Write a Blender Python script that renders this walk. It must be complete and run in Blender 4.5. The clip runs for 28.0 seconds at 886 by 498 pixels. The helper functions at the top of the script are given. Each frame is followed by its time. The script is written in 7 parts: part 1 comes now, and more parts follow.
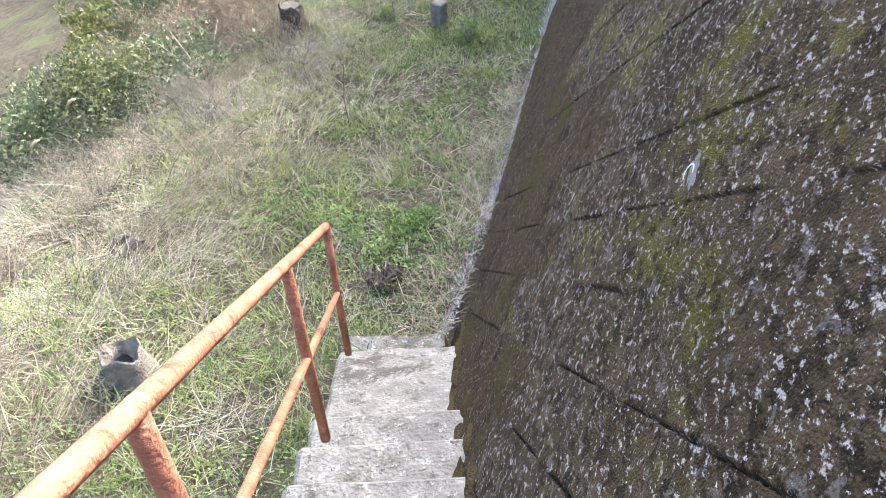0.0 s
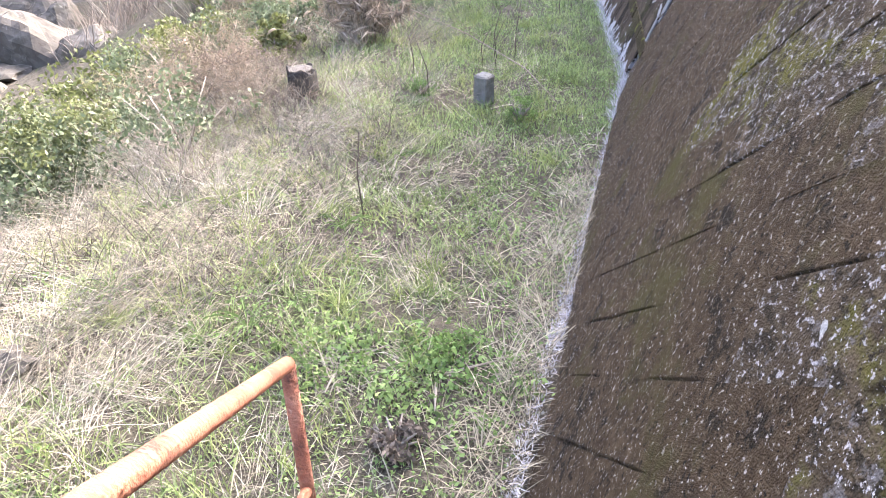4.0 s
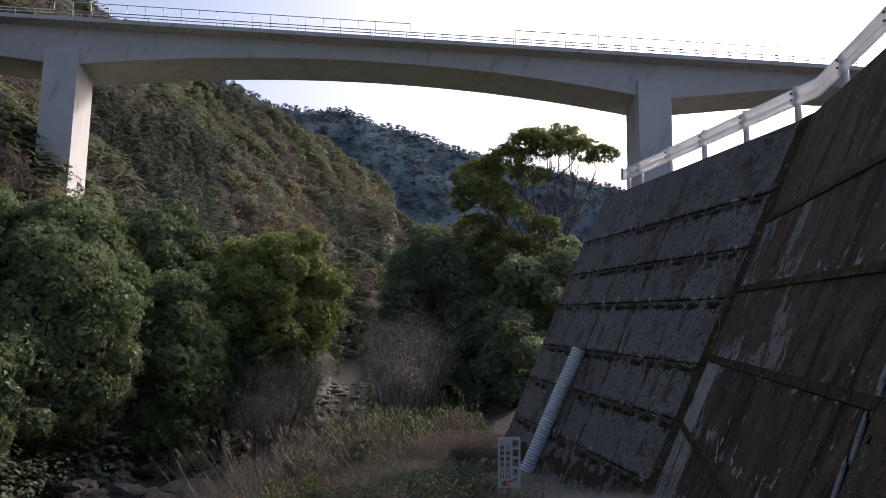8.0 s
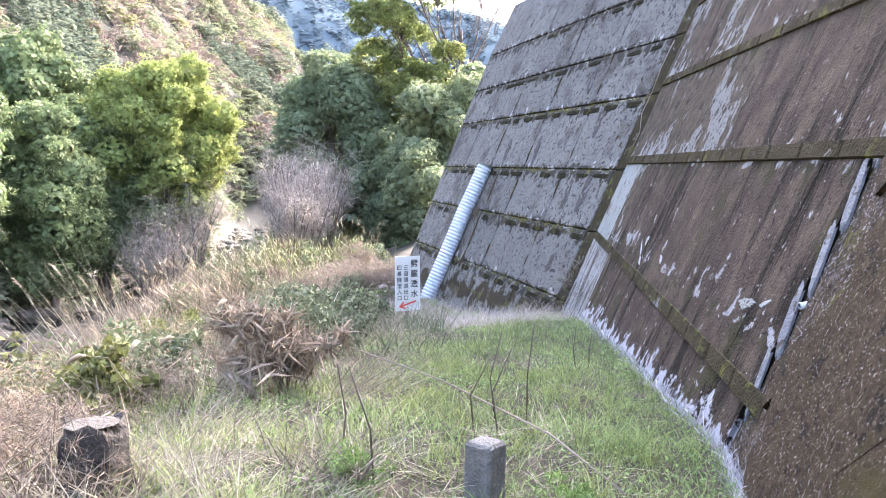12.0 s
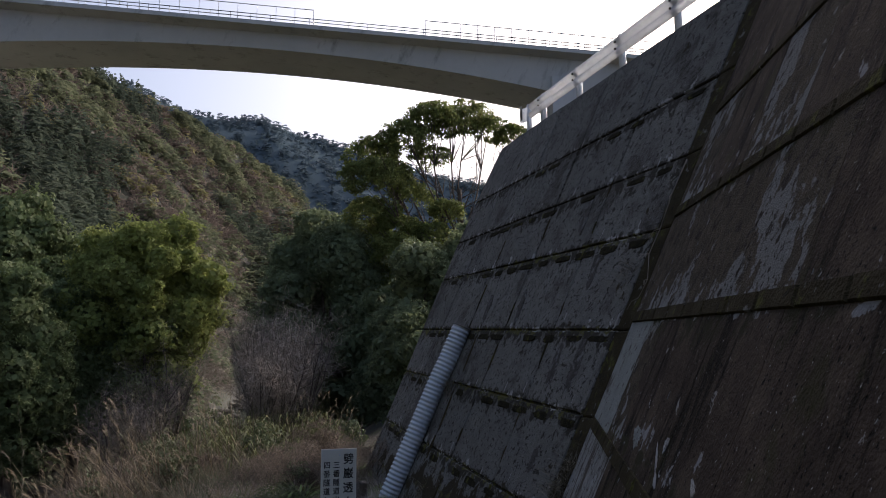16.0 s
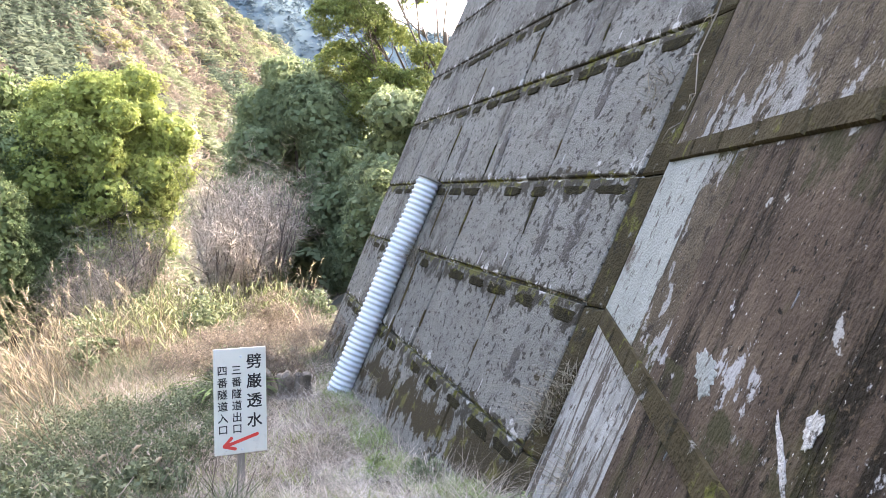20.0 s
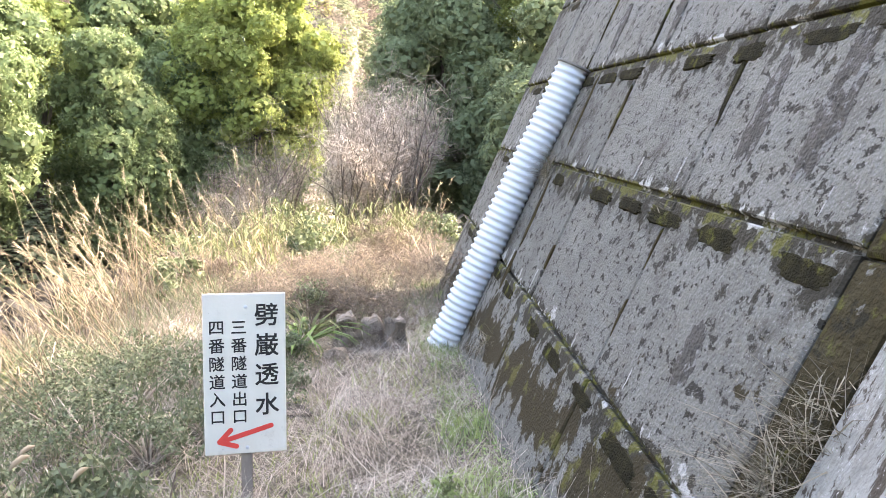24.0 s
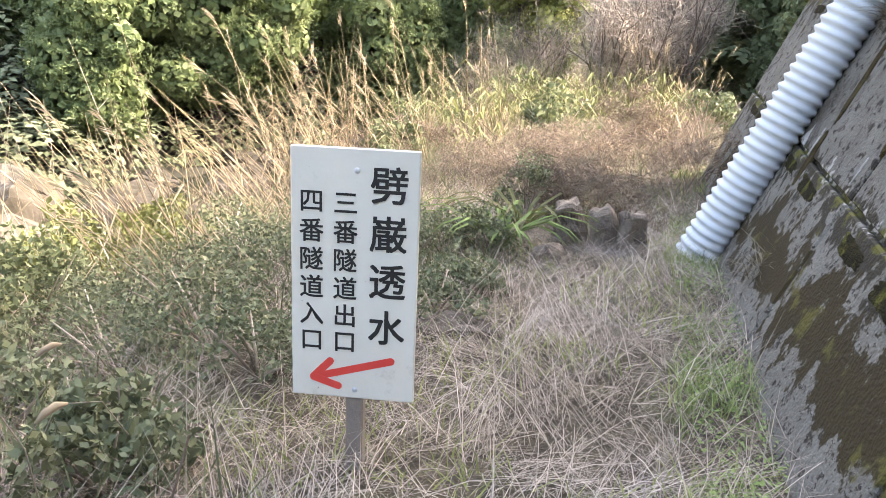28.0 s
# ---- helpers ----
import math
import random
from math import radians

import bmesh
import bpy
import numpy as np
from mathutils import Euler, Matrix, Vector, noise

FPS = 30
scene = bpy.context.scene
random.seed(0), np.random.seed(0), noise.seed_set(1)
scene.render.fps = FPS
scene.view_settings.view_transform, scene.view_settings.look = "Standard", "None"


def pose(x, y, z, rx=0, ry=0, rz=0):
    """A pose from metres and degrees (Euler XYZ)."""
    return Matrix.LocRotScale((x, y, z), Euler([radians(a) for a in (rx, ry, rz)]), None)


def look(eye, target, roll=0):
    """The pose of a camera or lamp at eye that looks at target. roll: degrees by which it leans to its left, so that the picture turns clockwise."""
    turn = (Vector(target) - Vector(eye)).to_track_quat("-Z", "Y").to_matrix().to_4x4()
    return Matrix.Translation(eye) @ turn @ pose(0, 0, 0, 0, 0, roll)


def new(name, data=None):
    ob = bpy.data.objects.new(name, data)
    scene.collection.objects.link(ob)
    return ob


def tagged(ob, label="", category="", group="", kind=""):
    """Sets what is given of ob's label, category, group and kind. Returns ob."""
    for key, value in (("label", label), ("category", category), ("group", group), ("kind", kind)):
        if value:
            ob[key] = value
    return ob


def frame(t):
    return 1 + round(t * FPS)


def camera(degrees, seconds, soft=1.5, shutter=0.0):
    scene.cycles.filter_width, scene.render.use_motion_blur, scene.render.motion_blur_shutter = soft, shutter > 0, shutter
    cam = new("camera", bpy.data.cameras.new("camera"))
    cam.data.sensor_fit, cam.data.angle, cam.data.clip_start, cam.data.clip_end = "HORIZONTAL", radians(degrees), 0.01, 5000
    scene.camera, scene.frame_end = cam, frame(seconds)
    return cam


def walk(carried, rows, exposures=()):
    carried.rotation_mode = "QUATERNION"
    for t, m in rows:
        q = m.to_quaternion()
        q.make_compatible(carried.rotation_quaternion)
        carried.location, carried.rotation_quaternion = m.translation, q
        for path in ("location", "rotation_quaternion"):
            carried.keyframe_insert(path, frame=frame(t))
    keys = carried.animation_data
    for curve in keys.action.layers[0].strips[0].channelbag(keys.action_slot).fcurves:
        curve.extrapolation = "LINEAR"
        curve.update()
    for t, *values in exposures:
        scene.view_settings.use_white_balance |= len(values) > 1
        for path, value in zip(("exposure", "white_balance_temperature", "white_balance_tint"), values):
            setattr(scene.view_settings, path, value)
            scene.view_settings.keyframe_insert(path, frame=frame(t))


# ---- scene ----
cam = camera(59.4, 28.0, 0.6)
PATH = [
    (0, look((-6.723, -16.300, 4.480), (-6.119, -14.898, 3.188), -3.27)),
    (0.5, look((-6.671, -16.056, 4.347), (-6.055, -14.641, 3.075), -3.27)),
    (1, look((-6.610, -15.894, 4.218), (-5.992, -14.455, 2.973), -3.17)),
    (1.5, look((-6.513, -15.714, 4.092), (-5.908, -14.255, 2.865), -2.65)),
    (2, look((-6.461, -15.481, 3.919), (-5.864, -14.016, 2.696), -3.22)),
    (2.5, look((-6.373, -15.284, 3.719), (-5.771, -13.820, 2.497), -3.21)),
    (4.5, look((-6.211, -14.661, 3.278), (-5.548, -12.979, 2.420), -0.89)),
    (5, look((-6.154, -14.422, 3.185), (-5.464, -12.643, 2.584), -0.50)),
    (5.5, look((-6.135, -14.280, 3.180), (-5.422, -12.463, 2.744), -0.33)),
    (6, look((-6.011, -14.050, 3.008), (-5.293, -12.211, 2.685), -0.00)),
    (6.5, look((-5.983, -13.836, 2.847), (-5.268, -11.979, 2.649), -0.09)),
    (7, look((-6.040, -13.735, 2.834), (-5.342, -11.861, 2.876), -0.19)),
    (7.5, look((-5.955, -13.583, 2.748), (-5.294, -11.712, 2.997), 0.36)),
    (8, look((-5.903, -13.477, 2.704), (-5.268, -11.602, 2.986), 0.74)),
    (8.5, look((-5.866, -13.327, 2.577), (-5.237, -11.451, 2.870), 0.88)),
    (9, look((-5.821, -13.185, 2.504), (-5.187, -11.315, 2.823), 0.47)),
    (9.5, look((-5.676, -12.980, 2.368), (-5.038, -11.111, 2.688), 0.20)),
    (10, look((-5.601, -12.925, 2.278), (-4.951, -11.044, 2.485), 0.44)),
    (10.5, look((-5.541, -12.637, 2.205), (-4.860, -10.759, 2.290), 0.18)),
    (11, look((-5.442, -12.373, 2.148), (-4.732, -10.505, 2.062), -0.26)),
    (11.5, look((-5.261, -12.125, 2.136), (-4.455, -10.299, 2.018), -0.02)),
    (13.5, look((-4.205, -10.949, 2.188), (-3.292, -9.169, 2.209), -1.40)),
    (14, look((-3.918, -10.678, 2.217), (-3.025, -8.891, 2.325), -1.53)),
    (14.5, look((-3.695, -10.407, 2.235), (-2.846, -8.609, 2.450), -1.22)),
    (15, look((-3.443, -10.089, 2.259), (-2.617, -8.292, 2.554), -1.19)),
    (15.5, look((-3.157, -9.746, 2.270), (-2.336, -7.962, 2.651), -0.56)),
    (16, look((-2.880, -9.354, 2.219), (-2.058, -7.558, 2.533), -0.28)),
    (16.5, look((-2.607, -8.987, 2.203), (-1.780, -7.180, 2.429), -0.50)),
    (17, look((-2.384, -8.622, 2.201), (-1.549, -6.815, 2.388), -0.31)),
    (17.5, look((-2.173, -8.348, 2.233), (-1.315, -6.552, 2.429), -0.10)),
    (18, look((-1.890, -8.040, 2.245), (-1.026, -6.250, 2.461), 0.10)),
    (18.5, look((-1.710, -7.693, 2.252), (-0.839, -5.906, 2.471), -0.11)),
    (19, look((-1.483, -7.350, 2.255), (-0.614, -5.555, 2.400), -0.56)),
    (19.5, look((-1.357, -7.048, 2.253), (-0.507, -5.238, 2.282), -0.58)),
    (20, look((-1.208, -6.778, 2.274), (-0.366, -4.964, 2.233), -0.69)),
    (20.5, look((-1.010, -6.497, 2.339), (-0.182, -4.677, 2.293), -0.94)),
    (22.5, look((-0.293, -5.170, 2.130), (0.375, -3.285, 2.169), 0.96)),
    (23, look((-0.141, -4.876, 2.120), (0.435, -2.961, 2.135), 1.60)),
    (23.5, look((-0.024, -4.607, 2.083), (0.497, -2.677, 2.022), 1.22)),
    (24, look((0.080, -4.355, 2.041), (0.542, -2.421, 1.818), 0.75)),
    (24.5, look((0.216, -4.122, 2.036), (0.582, -2.177, 1.746), 0.65)),
    (25, look((0.312, -3.856, 1.951), (0.631, -1.921, 1.562), 0.30)),
    (25.5, look((0.351, -3.614, 1.898), (0.607, -1.686, 1.436), 0.72)),
    (26, look((0.401, -3.323, 1.825), (0.573, -1.383, 1.370), 2.06)),
    (26.5, look((0.436, -3.073, 1.797), (0.549, -1.124, 1.363), 1.95)),
    (27, look((0.497, -2.873, 1.783), (0.538, -0.914, 1.382), 1.59)),
    (27.5, look((0.547, -2.704, 1.708), (0.466, -0.757, 1.259), 2.43)),
    (28, look((0.547, -2.544, 1.680), (0.363, -0.624, 1.152), 2.47)),
]
EXPOSURES = [(0, 3.32), (2.5, 3.55), (4.5, 3.85), (6.2, 3.7), (7.0, 3.6), (7.3, 2.9), (7.65, 1.0), (8, 0.6), (9, 0.2), (9.6, 0.4), (10, 1.5), (10.4, 2.6), (10.8, 3.6), (11.5, 4.0), (13.5, 3.75),
             (14.1, 3.15), (14.4, 2.1), (14.7, 1.3), (15, 0.9), (15.6, 0.4), (16, 0.5), (16.4, 1.5), (16.8, 2.7), (17.2, 3.0), (18, 2.35), (18.7, 2.4), (19.2, 3.4), (20, 3.85), (23, 3.9), (24, 4.1), (25, 4.05), (28, 3.75)]
KELVIN = [(0, 6150), (2.5, 6100), (4.5, 6150), (11.5, 6150), (14, 6200), (19, 6350), (20, 6900), (23, 7200), (28, 7500)]
EXPOSURES = [(t, s, float(np.interp(t, [k[0] for k in KELVIN], [k[1] for k in KELVIN])), float(np.interp(t, [2.5, 4.5, 11.5, 20], [8, 18, 18, 13]))) for t, s in EXPOSURES]
walk(cam, PATH, EXPOSURES)

# ---- sky and sun ----
SUN = Vector((0.80, 0.42, 0.545)).normalized()
world = bpy.data.worlds.new("world")
scene.world = world
world.use_nodes = True
wn = world.node_tree
sky = wn.nodes.new("ShaderNodeTexSky")
sky.sky_type = "NISHITA"
sky.sun_disc = False
sky.sun_elevation = math.asin(SUN.z)
sky.sun_rotation = math.atan2(SUN.x, SUN.y)
sky.dust_density = 6.0
sky.air_density = 0.9
sky.ozone_density = 0.4
wn.links.new(sky.outputs[0], wn.nodes["Background"].inputs[0])
wn.nodes["Background"].inputs[1].default_value = 0.15
sun = new("sun", bpy.data.lights.new("sun", "SUN"))
sun.data.energy = 2.0
sun.data.angle = radians(10.0)
sun.data.color = (1.0, 0.95, 0.87)
sun.matrix_world = look((0, 0, 40), Vector((0, 0, 40)) - SUN)


# ---- materials ----
def mat(name, cols, scale=3.0, rough=0.9, bump=0.3, bscale=None, metal=0.0, patch=None, island=0.0, trans=0.0, squash=None, dip=None, bands=None, spec=0.3, objrand=0.0):
    """cols: ramp colours over a layered noise; patch: (colour, scale, low, high) spots on top; island: brightness change per piece."""
    m = bpy.data.materials.new(name)
    m.use_nodes = True
    nt = m.node_tree
    N, L = nt.nodes, nt.links
    b = N["Principled BSDF"]
    b.inputs["Roughness"].default_value = rough
    b.inputs["Metallic"].default_value = metal
    b.inputs["Specular IOR Level"].default_value = spec
    geo = N.new("ShaderNodeNewGeometry")
    pos = geo.outputs["Position"]
    if squash:
        mp = N.new("ShaderNodeMapping")
        mp.inputs["Scale"].default_value = squash
        L.new(pos, mp.inputs["Vector"])
        pos2 = mp.outputs[0]
    else:
        pos2 = pos
    n1 = N.new("ShaderNodeTexNoise")
    n1.inputs["Scale"].default_value = scale
    n1.inputs["Detail"].default_value = 8.0
    n1.inputs["Roughness"].default_value = 0.65
    L.new(pos2, n1.inputs["Vector"])
    ramp = N.new("ShaderNodeValToRGB")
    el = ramp.color_ramp.elements
    n = len(cols)
    while len(el) < n:
        el.new(0.5)
    for i, c in enumerate(cols):
        el[i].position = 0.3 + 0.4 * i / max(1, n - 1)
        el[i].color = (*c, 1)
    L.new(n1.outputs["Fac"], ramp.inputs["Fac"])
    col = ramp.outputs["Color"]
    for pc in (patch or ()):
        c, sc, lo, hi = pc[:4]
        n2 = N.new("ShaderNodeTexNoise")
        n2.inputs["Scale"].default_value = sc
        n2.inputs["Detail"].default_value = 6.0
        n2.inputs["Roughness"].default_value = 0.7
        if len(pc) > 4:
            mp2 = N.new("ShaderNodeMapping")
            mp2.vector_type = "TEXTURE"
            mp2.inputs["Scale"].default_value = [1 / s for s in pc[4]]
            mp2.inputs["Rotation"].default_value = (0, radians(24), radians(dip or 0))
            L.new(pos, mp2.inputs["Vector"])
            L.new(mp2.outputs[0], n2.inputs["Vector"])
        else:
            L.new(pos2, n2.inputs["Vector"])
        mr = N.new("ShaderNodeMapRange")
        mr.inputs["From Min"].default_value = lo
        mr.inputs["From Max"].default_value = hi
        L.new(n2.outputs["Fac"], mr.inputs["Value"])
        mx = N.new("ShaderNodeMix")
        mx.data_type = "RGBA"
        L.new(mr.outputs[0], mx.inputs["Factor"])
        L.new(col, mx.inputs[6])
        mx.inputs[7].default_value = (*c, 1)
        col = mx.outputs[2]
    for bcol, zs, slope, below, above, lo, hi, bsc in (bands or ()):
        # stains that gather at level joints of the wall: zs heights, slope of the joints along y
        sx = N.new("ShaderNodeSeparateXYZ")
        L.new(pos, sx.inputs[0])
        m1 = N.new("ShaderNodeMath")
        m1.operation = "MULTIPLY_ADD"
        L.new(sx.outputs["Y"], m1.inputs[0])
        m1.inputs[1].default_value = -slope / 8
        m2 = N.new("ShaderNodeMath")
        m2.operation = "MULTIPLY"
        L.new(sx.outputs["Z"], m2.inputs[0])
        m2.inputs[1].default_value = 1 / 8
        L.new(m2.outputs[0], m1.inputs[2])
        rp = N.new("ShaderNodeValToRGB")
        stops = []
        for zz in zs:
            stops += [(zz - below, 0), (zz - 0.02, 1), (zz + 0.02, 1), (zz + above, 0)]
        e2 = rp.color_ramp.elements
        while len(e2) < len(stops):
            e2.new(0.5)
        for k_, (zz, v_) in enumerate(stops):
            e2[k_].position = max(0, zz / 8)
            e2[k_].color = (v_, v_, v_, 1)
        L.new(m1.outputs[0], rp.inputs["Fac"])
        n4 = N.new("ShaderNodeTexNoise")
        n4.inputs["Scale"].default_value = bsc
        n4.inputs["Detail"].default_value = 7.0
        n4.inputs["Roughness"].default_value = 0.7
        mp4 = N.new("ShaderNodeMapping")
        mp4.vector_type = "TEXTURE"
        mp4.inputs["Rotation"].default_value = (0, radians(24), radians(dip or 0))
        mp4.inputs["Scale"].default_value = (0.9, 0.9, 0.9)
        L.new(pos, mp4.inputs["Vector"])
        L.new(mp4.outputs[0], n4.inputs["Vector"])
        m3 = N.new("ShaderNodeMath")
        m3.operation = "MULTIPLY_ADD"
        L.new(rp.outputs["Color"], m3.inputs[0])
        m3.inputs[1].default_value = 0.22
        L.new(n4.outputs["Fac"], m3.inputs[2])
        mr = N.new("ShaderNodeMapRange")
        mr.inputs["From Min"].default_value = lo
        mr.inputs["From Max"].default_value = hi
        L.new(m3.outputs[0], mr.inputs["Value"])
        mx = N.new("ShaderNodeMix")
        mx.data_type = "RGBA"
        L.new(mr.outputs[0], mx.inputs["Factor"])
        L.new(col, mx.inputs[6])
        mx.inputs[7].default_value = (*bcol, 1)
        col = mx.outputs[2]
    if island or objrand:
        src = geo.outputs["Random Per Island"]
        if objrand:
            oi = N.new("ShaderNodeObjectInfo")
            src = oi.outputs["Random"]
        amt = island or objrand
        mr = N.new("ShaderNodeMapRange")
        mr.inputs["To Min"].default_value = 1 - amt
        mr.inputs["To Max"].default_value = 1 + amt
        L.new(src, mr.inputs["Value"])
        mu = N.new("ShaderNodeMix")
        mu.data_type = "RGBA"
        mu.blend_type = "MULTIPLY"
        mu.inputs["Factor"].default_value = 1.0
        L.new(col, mu.inputs[6])
        L.new(mr.outputs[0], mu.inputs[7])
        col = mu.outputs[2]
    L.new(col, b.inputs["Base Color"])
    if bump:
        n3 = N.new("ShaderNodeTexNoise")
        n3.inputs["Scale"].default_value = bscale or scale * 8
        n3.inputs["Detail"].default_value = 6.0
        L.new(pos, n3.inputs["Vector"])
        bp = N.new("ShaderNodeBump")
        bp.inputs["Strength"].default_value = bump
        bp.inputs["Distance"].default_value = 0.02
        L.new(n3.outputs["Fac"], bp.inputs["Height"])
        L.new(bp.outputs[0], b.inputs["Normal"])
    if trans:
        tr = N.new("ShaderNodeBsdfTranslucent")
        L.new(col, tr.inputs["Color"])
        ms = N.new("ShaderNodeMixShader")
        ms.inputs[0].default_value = trans
        L.new(b.outputs[0], ms.inputs[1])
        L.new(tr.outputs[0], ms.inputs[2])
        L.new(ms.outputs[0], N["Material Output"].inputs["Surface"])
    return m


M_SOIL = mat("soil_and_litter", [(0.028, 0.023, 0.016), (0.060, 0.050, 0.034), (0.112, 0.096, 0.068)], 7, 0.95, 1.0, 60, patch=[((0.075, 0.085, 0.035), 0.9, 0.54, 0.66), ((0.30, 0.265, 0.20), 45, 0.60, 0.68), ((0.03, 0.026, 0.018), 18, 0.57, 0.66)])
M_STRAW = mat("dry_straw", [(0.227, 0.192, 0.134), (0.365, 0.321, 0.237), (0.512, 0.468, 0.365)], 1.5, 0.85, 0, island=0.6, trans=0.2)
M_GRASS = mat("green_grass", [(0.133, 0.183, 0.067), (0.215, 0.279, 0.109), (0.314, 0.374, 0.166)], 1.3, 0.8, 0, island=0.6, trans=0.3)
M_LEAF = mat("evergreen_leaf", [(0.095, 0.131, 0.063), (0.147, 0.189, 0.086), (0.218, 0.256, 0.127)], 0.35, 0.5, 0, island=0.25, trans=0.35, spec=0.12)
M_LEAFY = mat("yellow_green_leaf", [(0.161, 0.196, 0.063), (0.233, 0.271, 0.087), (0.321, 0.352, 0.129)], 0.35, 0.6, 0, island=0.3, trans=0.4, spec=0.10)
M_LEAFD = mat("dark_grey_green_leaf", [(0.125, 0.158, 0.089), (0.170, 0.207, 0.116), (0.225, 0.264, 0.149)], 0.5, 0.6, 0, island=0.2, trans=0.4, spec=0.10)
M_BARK = mat("bark", [(0.07, 0.055, 0.045), (0.14, 0.115, 0.095)], 6, 0.9, 0.8, 25)
M_TWIG = mat("bare_twig", [(0.229, 0.194, 0.160), (0.355, 0.309, 0.258)], 3, 0.9, 0, island=0.35)
ROW_A = [-0.6, 0.85, 1.88, 2.80, 3.93, 4.82, 5.80, 9.9]
M_CONC = mat("wall_concrete", [(0.122, 0.117, 0.105), (0.153, 0.149, 0.135), (0.186, 0.182, 0.167)], 3.0, 0.9, 0.8, 46, objrand=0.10, dip=-8, spec=0.15, patch=[
    ((0.070, 0.065, 0.056), 1.1, 0.52, 0.62, (0.8, 0.8, 0.9)), ((0.24, 0.236, 0.225), 60, 0.55, 0.66), ((0.08, 0.075, 0.066), 50, 0.56, 0.64), ((0.046, 0.042, 0.036), 9.0, 0.59, 0.605, (0.85, 0.85, 1.15)), ((0.036, 0.033, 0.028), 14.0, 0.575, 0.60, (0.85, 0.85, 1.15)),
    ((0.42, 0.415, 0.40), 100, 0.62, 0.68)],
    bands=[((0.040, 0.036, 0.028), ROW_A[1:7], 0.055, 0.40, 0.12, 0.645, 0.68, 5.0), ((0.092, 0.090, 0.026), ROW_A[1:5], 0.055, 0.20, 0.08, 0.715, 0.77, 4.5), ((0.36, 0.355, 0.34), ROW_A[1:7], 0.055, 0.06, 0.34, 0.775, 0.80, 4.0),
           ((0.040, 0.032, 0.018), (0.45,), 0.0, 0.42, 0.50, 0.64, 0.66, 1.9), ((0.085, 0.078, 0.026), (0.45,), 0.0, 0.40, 0.45, 0.74, 0.80, 3.0)])
M_PALE = mat("pale_bare_concrete", [(0.195, 0.210, 0.200), (0.257, 0.275, 0.260)], 4, 0.85, 0.9, 45, patch=[((0.07, 0.062, 0.055), 9, 0.57, 0.61), ((0.38, 0.38, 0.39), 60, 0.60, 0.72), ((0.065, 0.052, 0.04), 1.1, 0.58, 0.64)])
ROW_B = [-0.6, 1.98, 2.96, 4.15, 5.3, 9.9]
M_BROWN = mat("stained_concrete", [(0.040, 0.029, 0.022), (0.065, 0.048, 0.036), (0.105, 0.081, 0.059)], 3.0, 0.95, 0.6, 42, objrand=0.05, dip=-28, spec=0.12, squash=(1.0, 1.0, 1.0), patch=[
    ((0.013, 0.010, 0.007), 1.6, 0.505, 0.585, (1.6, 1.6, 0.3)), ((0.075, 0.055, 0.036), 40, 0.56, 0.66), ((0.008, 0.007, 0.006), 26, 0.57, 0.64), ((0.040, 0.040, 0.014), 0.9, 0.57, 0.68), ((0.40, 0.39, 0.375), 34, 0.65, 0.67), ((0.26, 0.255, 0.245), 5.0, 0.645, 0.66, (0.9, 0.9, 1.0))],
    bands=[((0.26, 0.26, 0.265), (1.98, 2.96, 4.15), 0.07, 0.06, 0.75, 0.765, 0.79, 3.6), ((0.034, 0.032, 0.016), (1.98, 2.96, 4.15, 5.3), 0.07, 0.55, 0.06, 0.70, 0.78, 3.0), ((0.33, 0.33, 0.35), (0.80,), 0.0, 0.5, 0.30, 0.69, 0.73, 5.0)])
M_BROWNG = mat("half_bare_concrete", [(0.046, 0.036, 0.026), (0.071, 0.057, 0.039), (0.107, 0.088, 0.064)], 6.0, 0.95, 0.9, 55, dip=-28, spec=0.12, patch=[
    ((0.19, 0.19, 0.182), 1.5, 0.535, 0.55, (0.9, 0.9, 0.8)), ((0.030, 0.024, 0.018), 8, 0.56, 0.585, (0.9, 0.9, 1.0)), ((0.035, 0.028, 0.022), 24, 0.58, 0.61), ((0.32, 0.32, 0.32), 70, 0.60, 0.70)],
    bands=[((0.23, 0.232, 0.228), (1.98, 2.96, 4.15), 0.07, 0.06, 0.55, 0.69, 0.71, 4.5), ((0.040, 0.037, 0.016), (1.98, 2.96, 4.15), 0.07, 0.34, 0.05, 0.69, 0.74, 4.0)])
M_BLEACH = mat("bleached_foot_concrete", [(0.144, 0.144, 0.136), (0.225, 0.228, 0.220), (0.297, 0.307, 0.304)], 5, 0.9, 0.6, 50, dip=-28, patch=[
    ((0.055, 0.045, 0.036), 2.2, 0.51, 0.54, (2.6, 2.6, 0.5)), ((0.06, 0.052, 0.045), 14, 0.56, 0.60), ((0.46, 0.46, 0.48), 40, 0.60, 0.68)])
M_STRIP = mat("pale_mortar", [(0.124, 0.127, 0.135), (0.185, 0.191, 0.203), (0.247, 0.254, 0.264)], 9, 0.85, 0.8, 60, patch=[((0.06, 0.05, 0.04), 6, 0.56, 0.60)])
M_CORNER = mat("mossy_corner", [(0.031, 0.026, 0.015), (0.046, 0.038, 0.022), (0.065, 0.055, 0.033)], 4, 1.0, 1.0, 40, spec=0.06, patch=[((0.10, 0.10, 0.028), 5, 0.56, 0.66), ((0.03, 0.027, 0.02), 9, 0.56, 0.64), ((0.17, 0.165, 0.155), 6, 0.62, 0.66)])
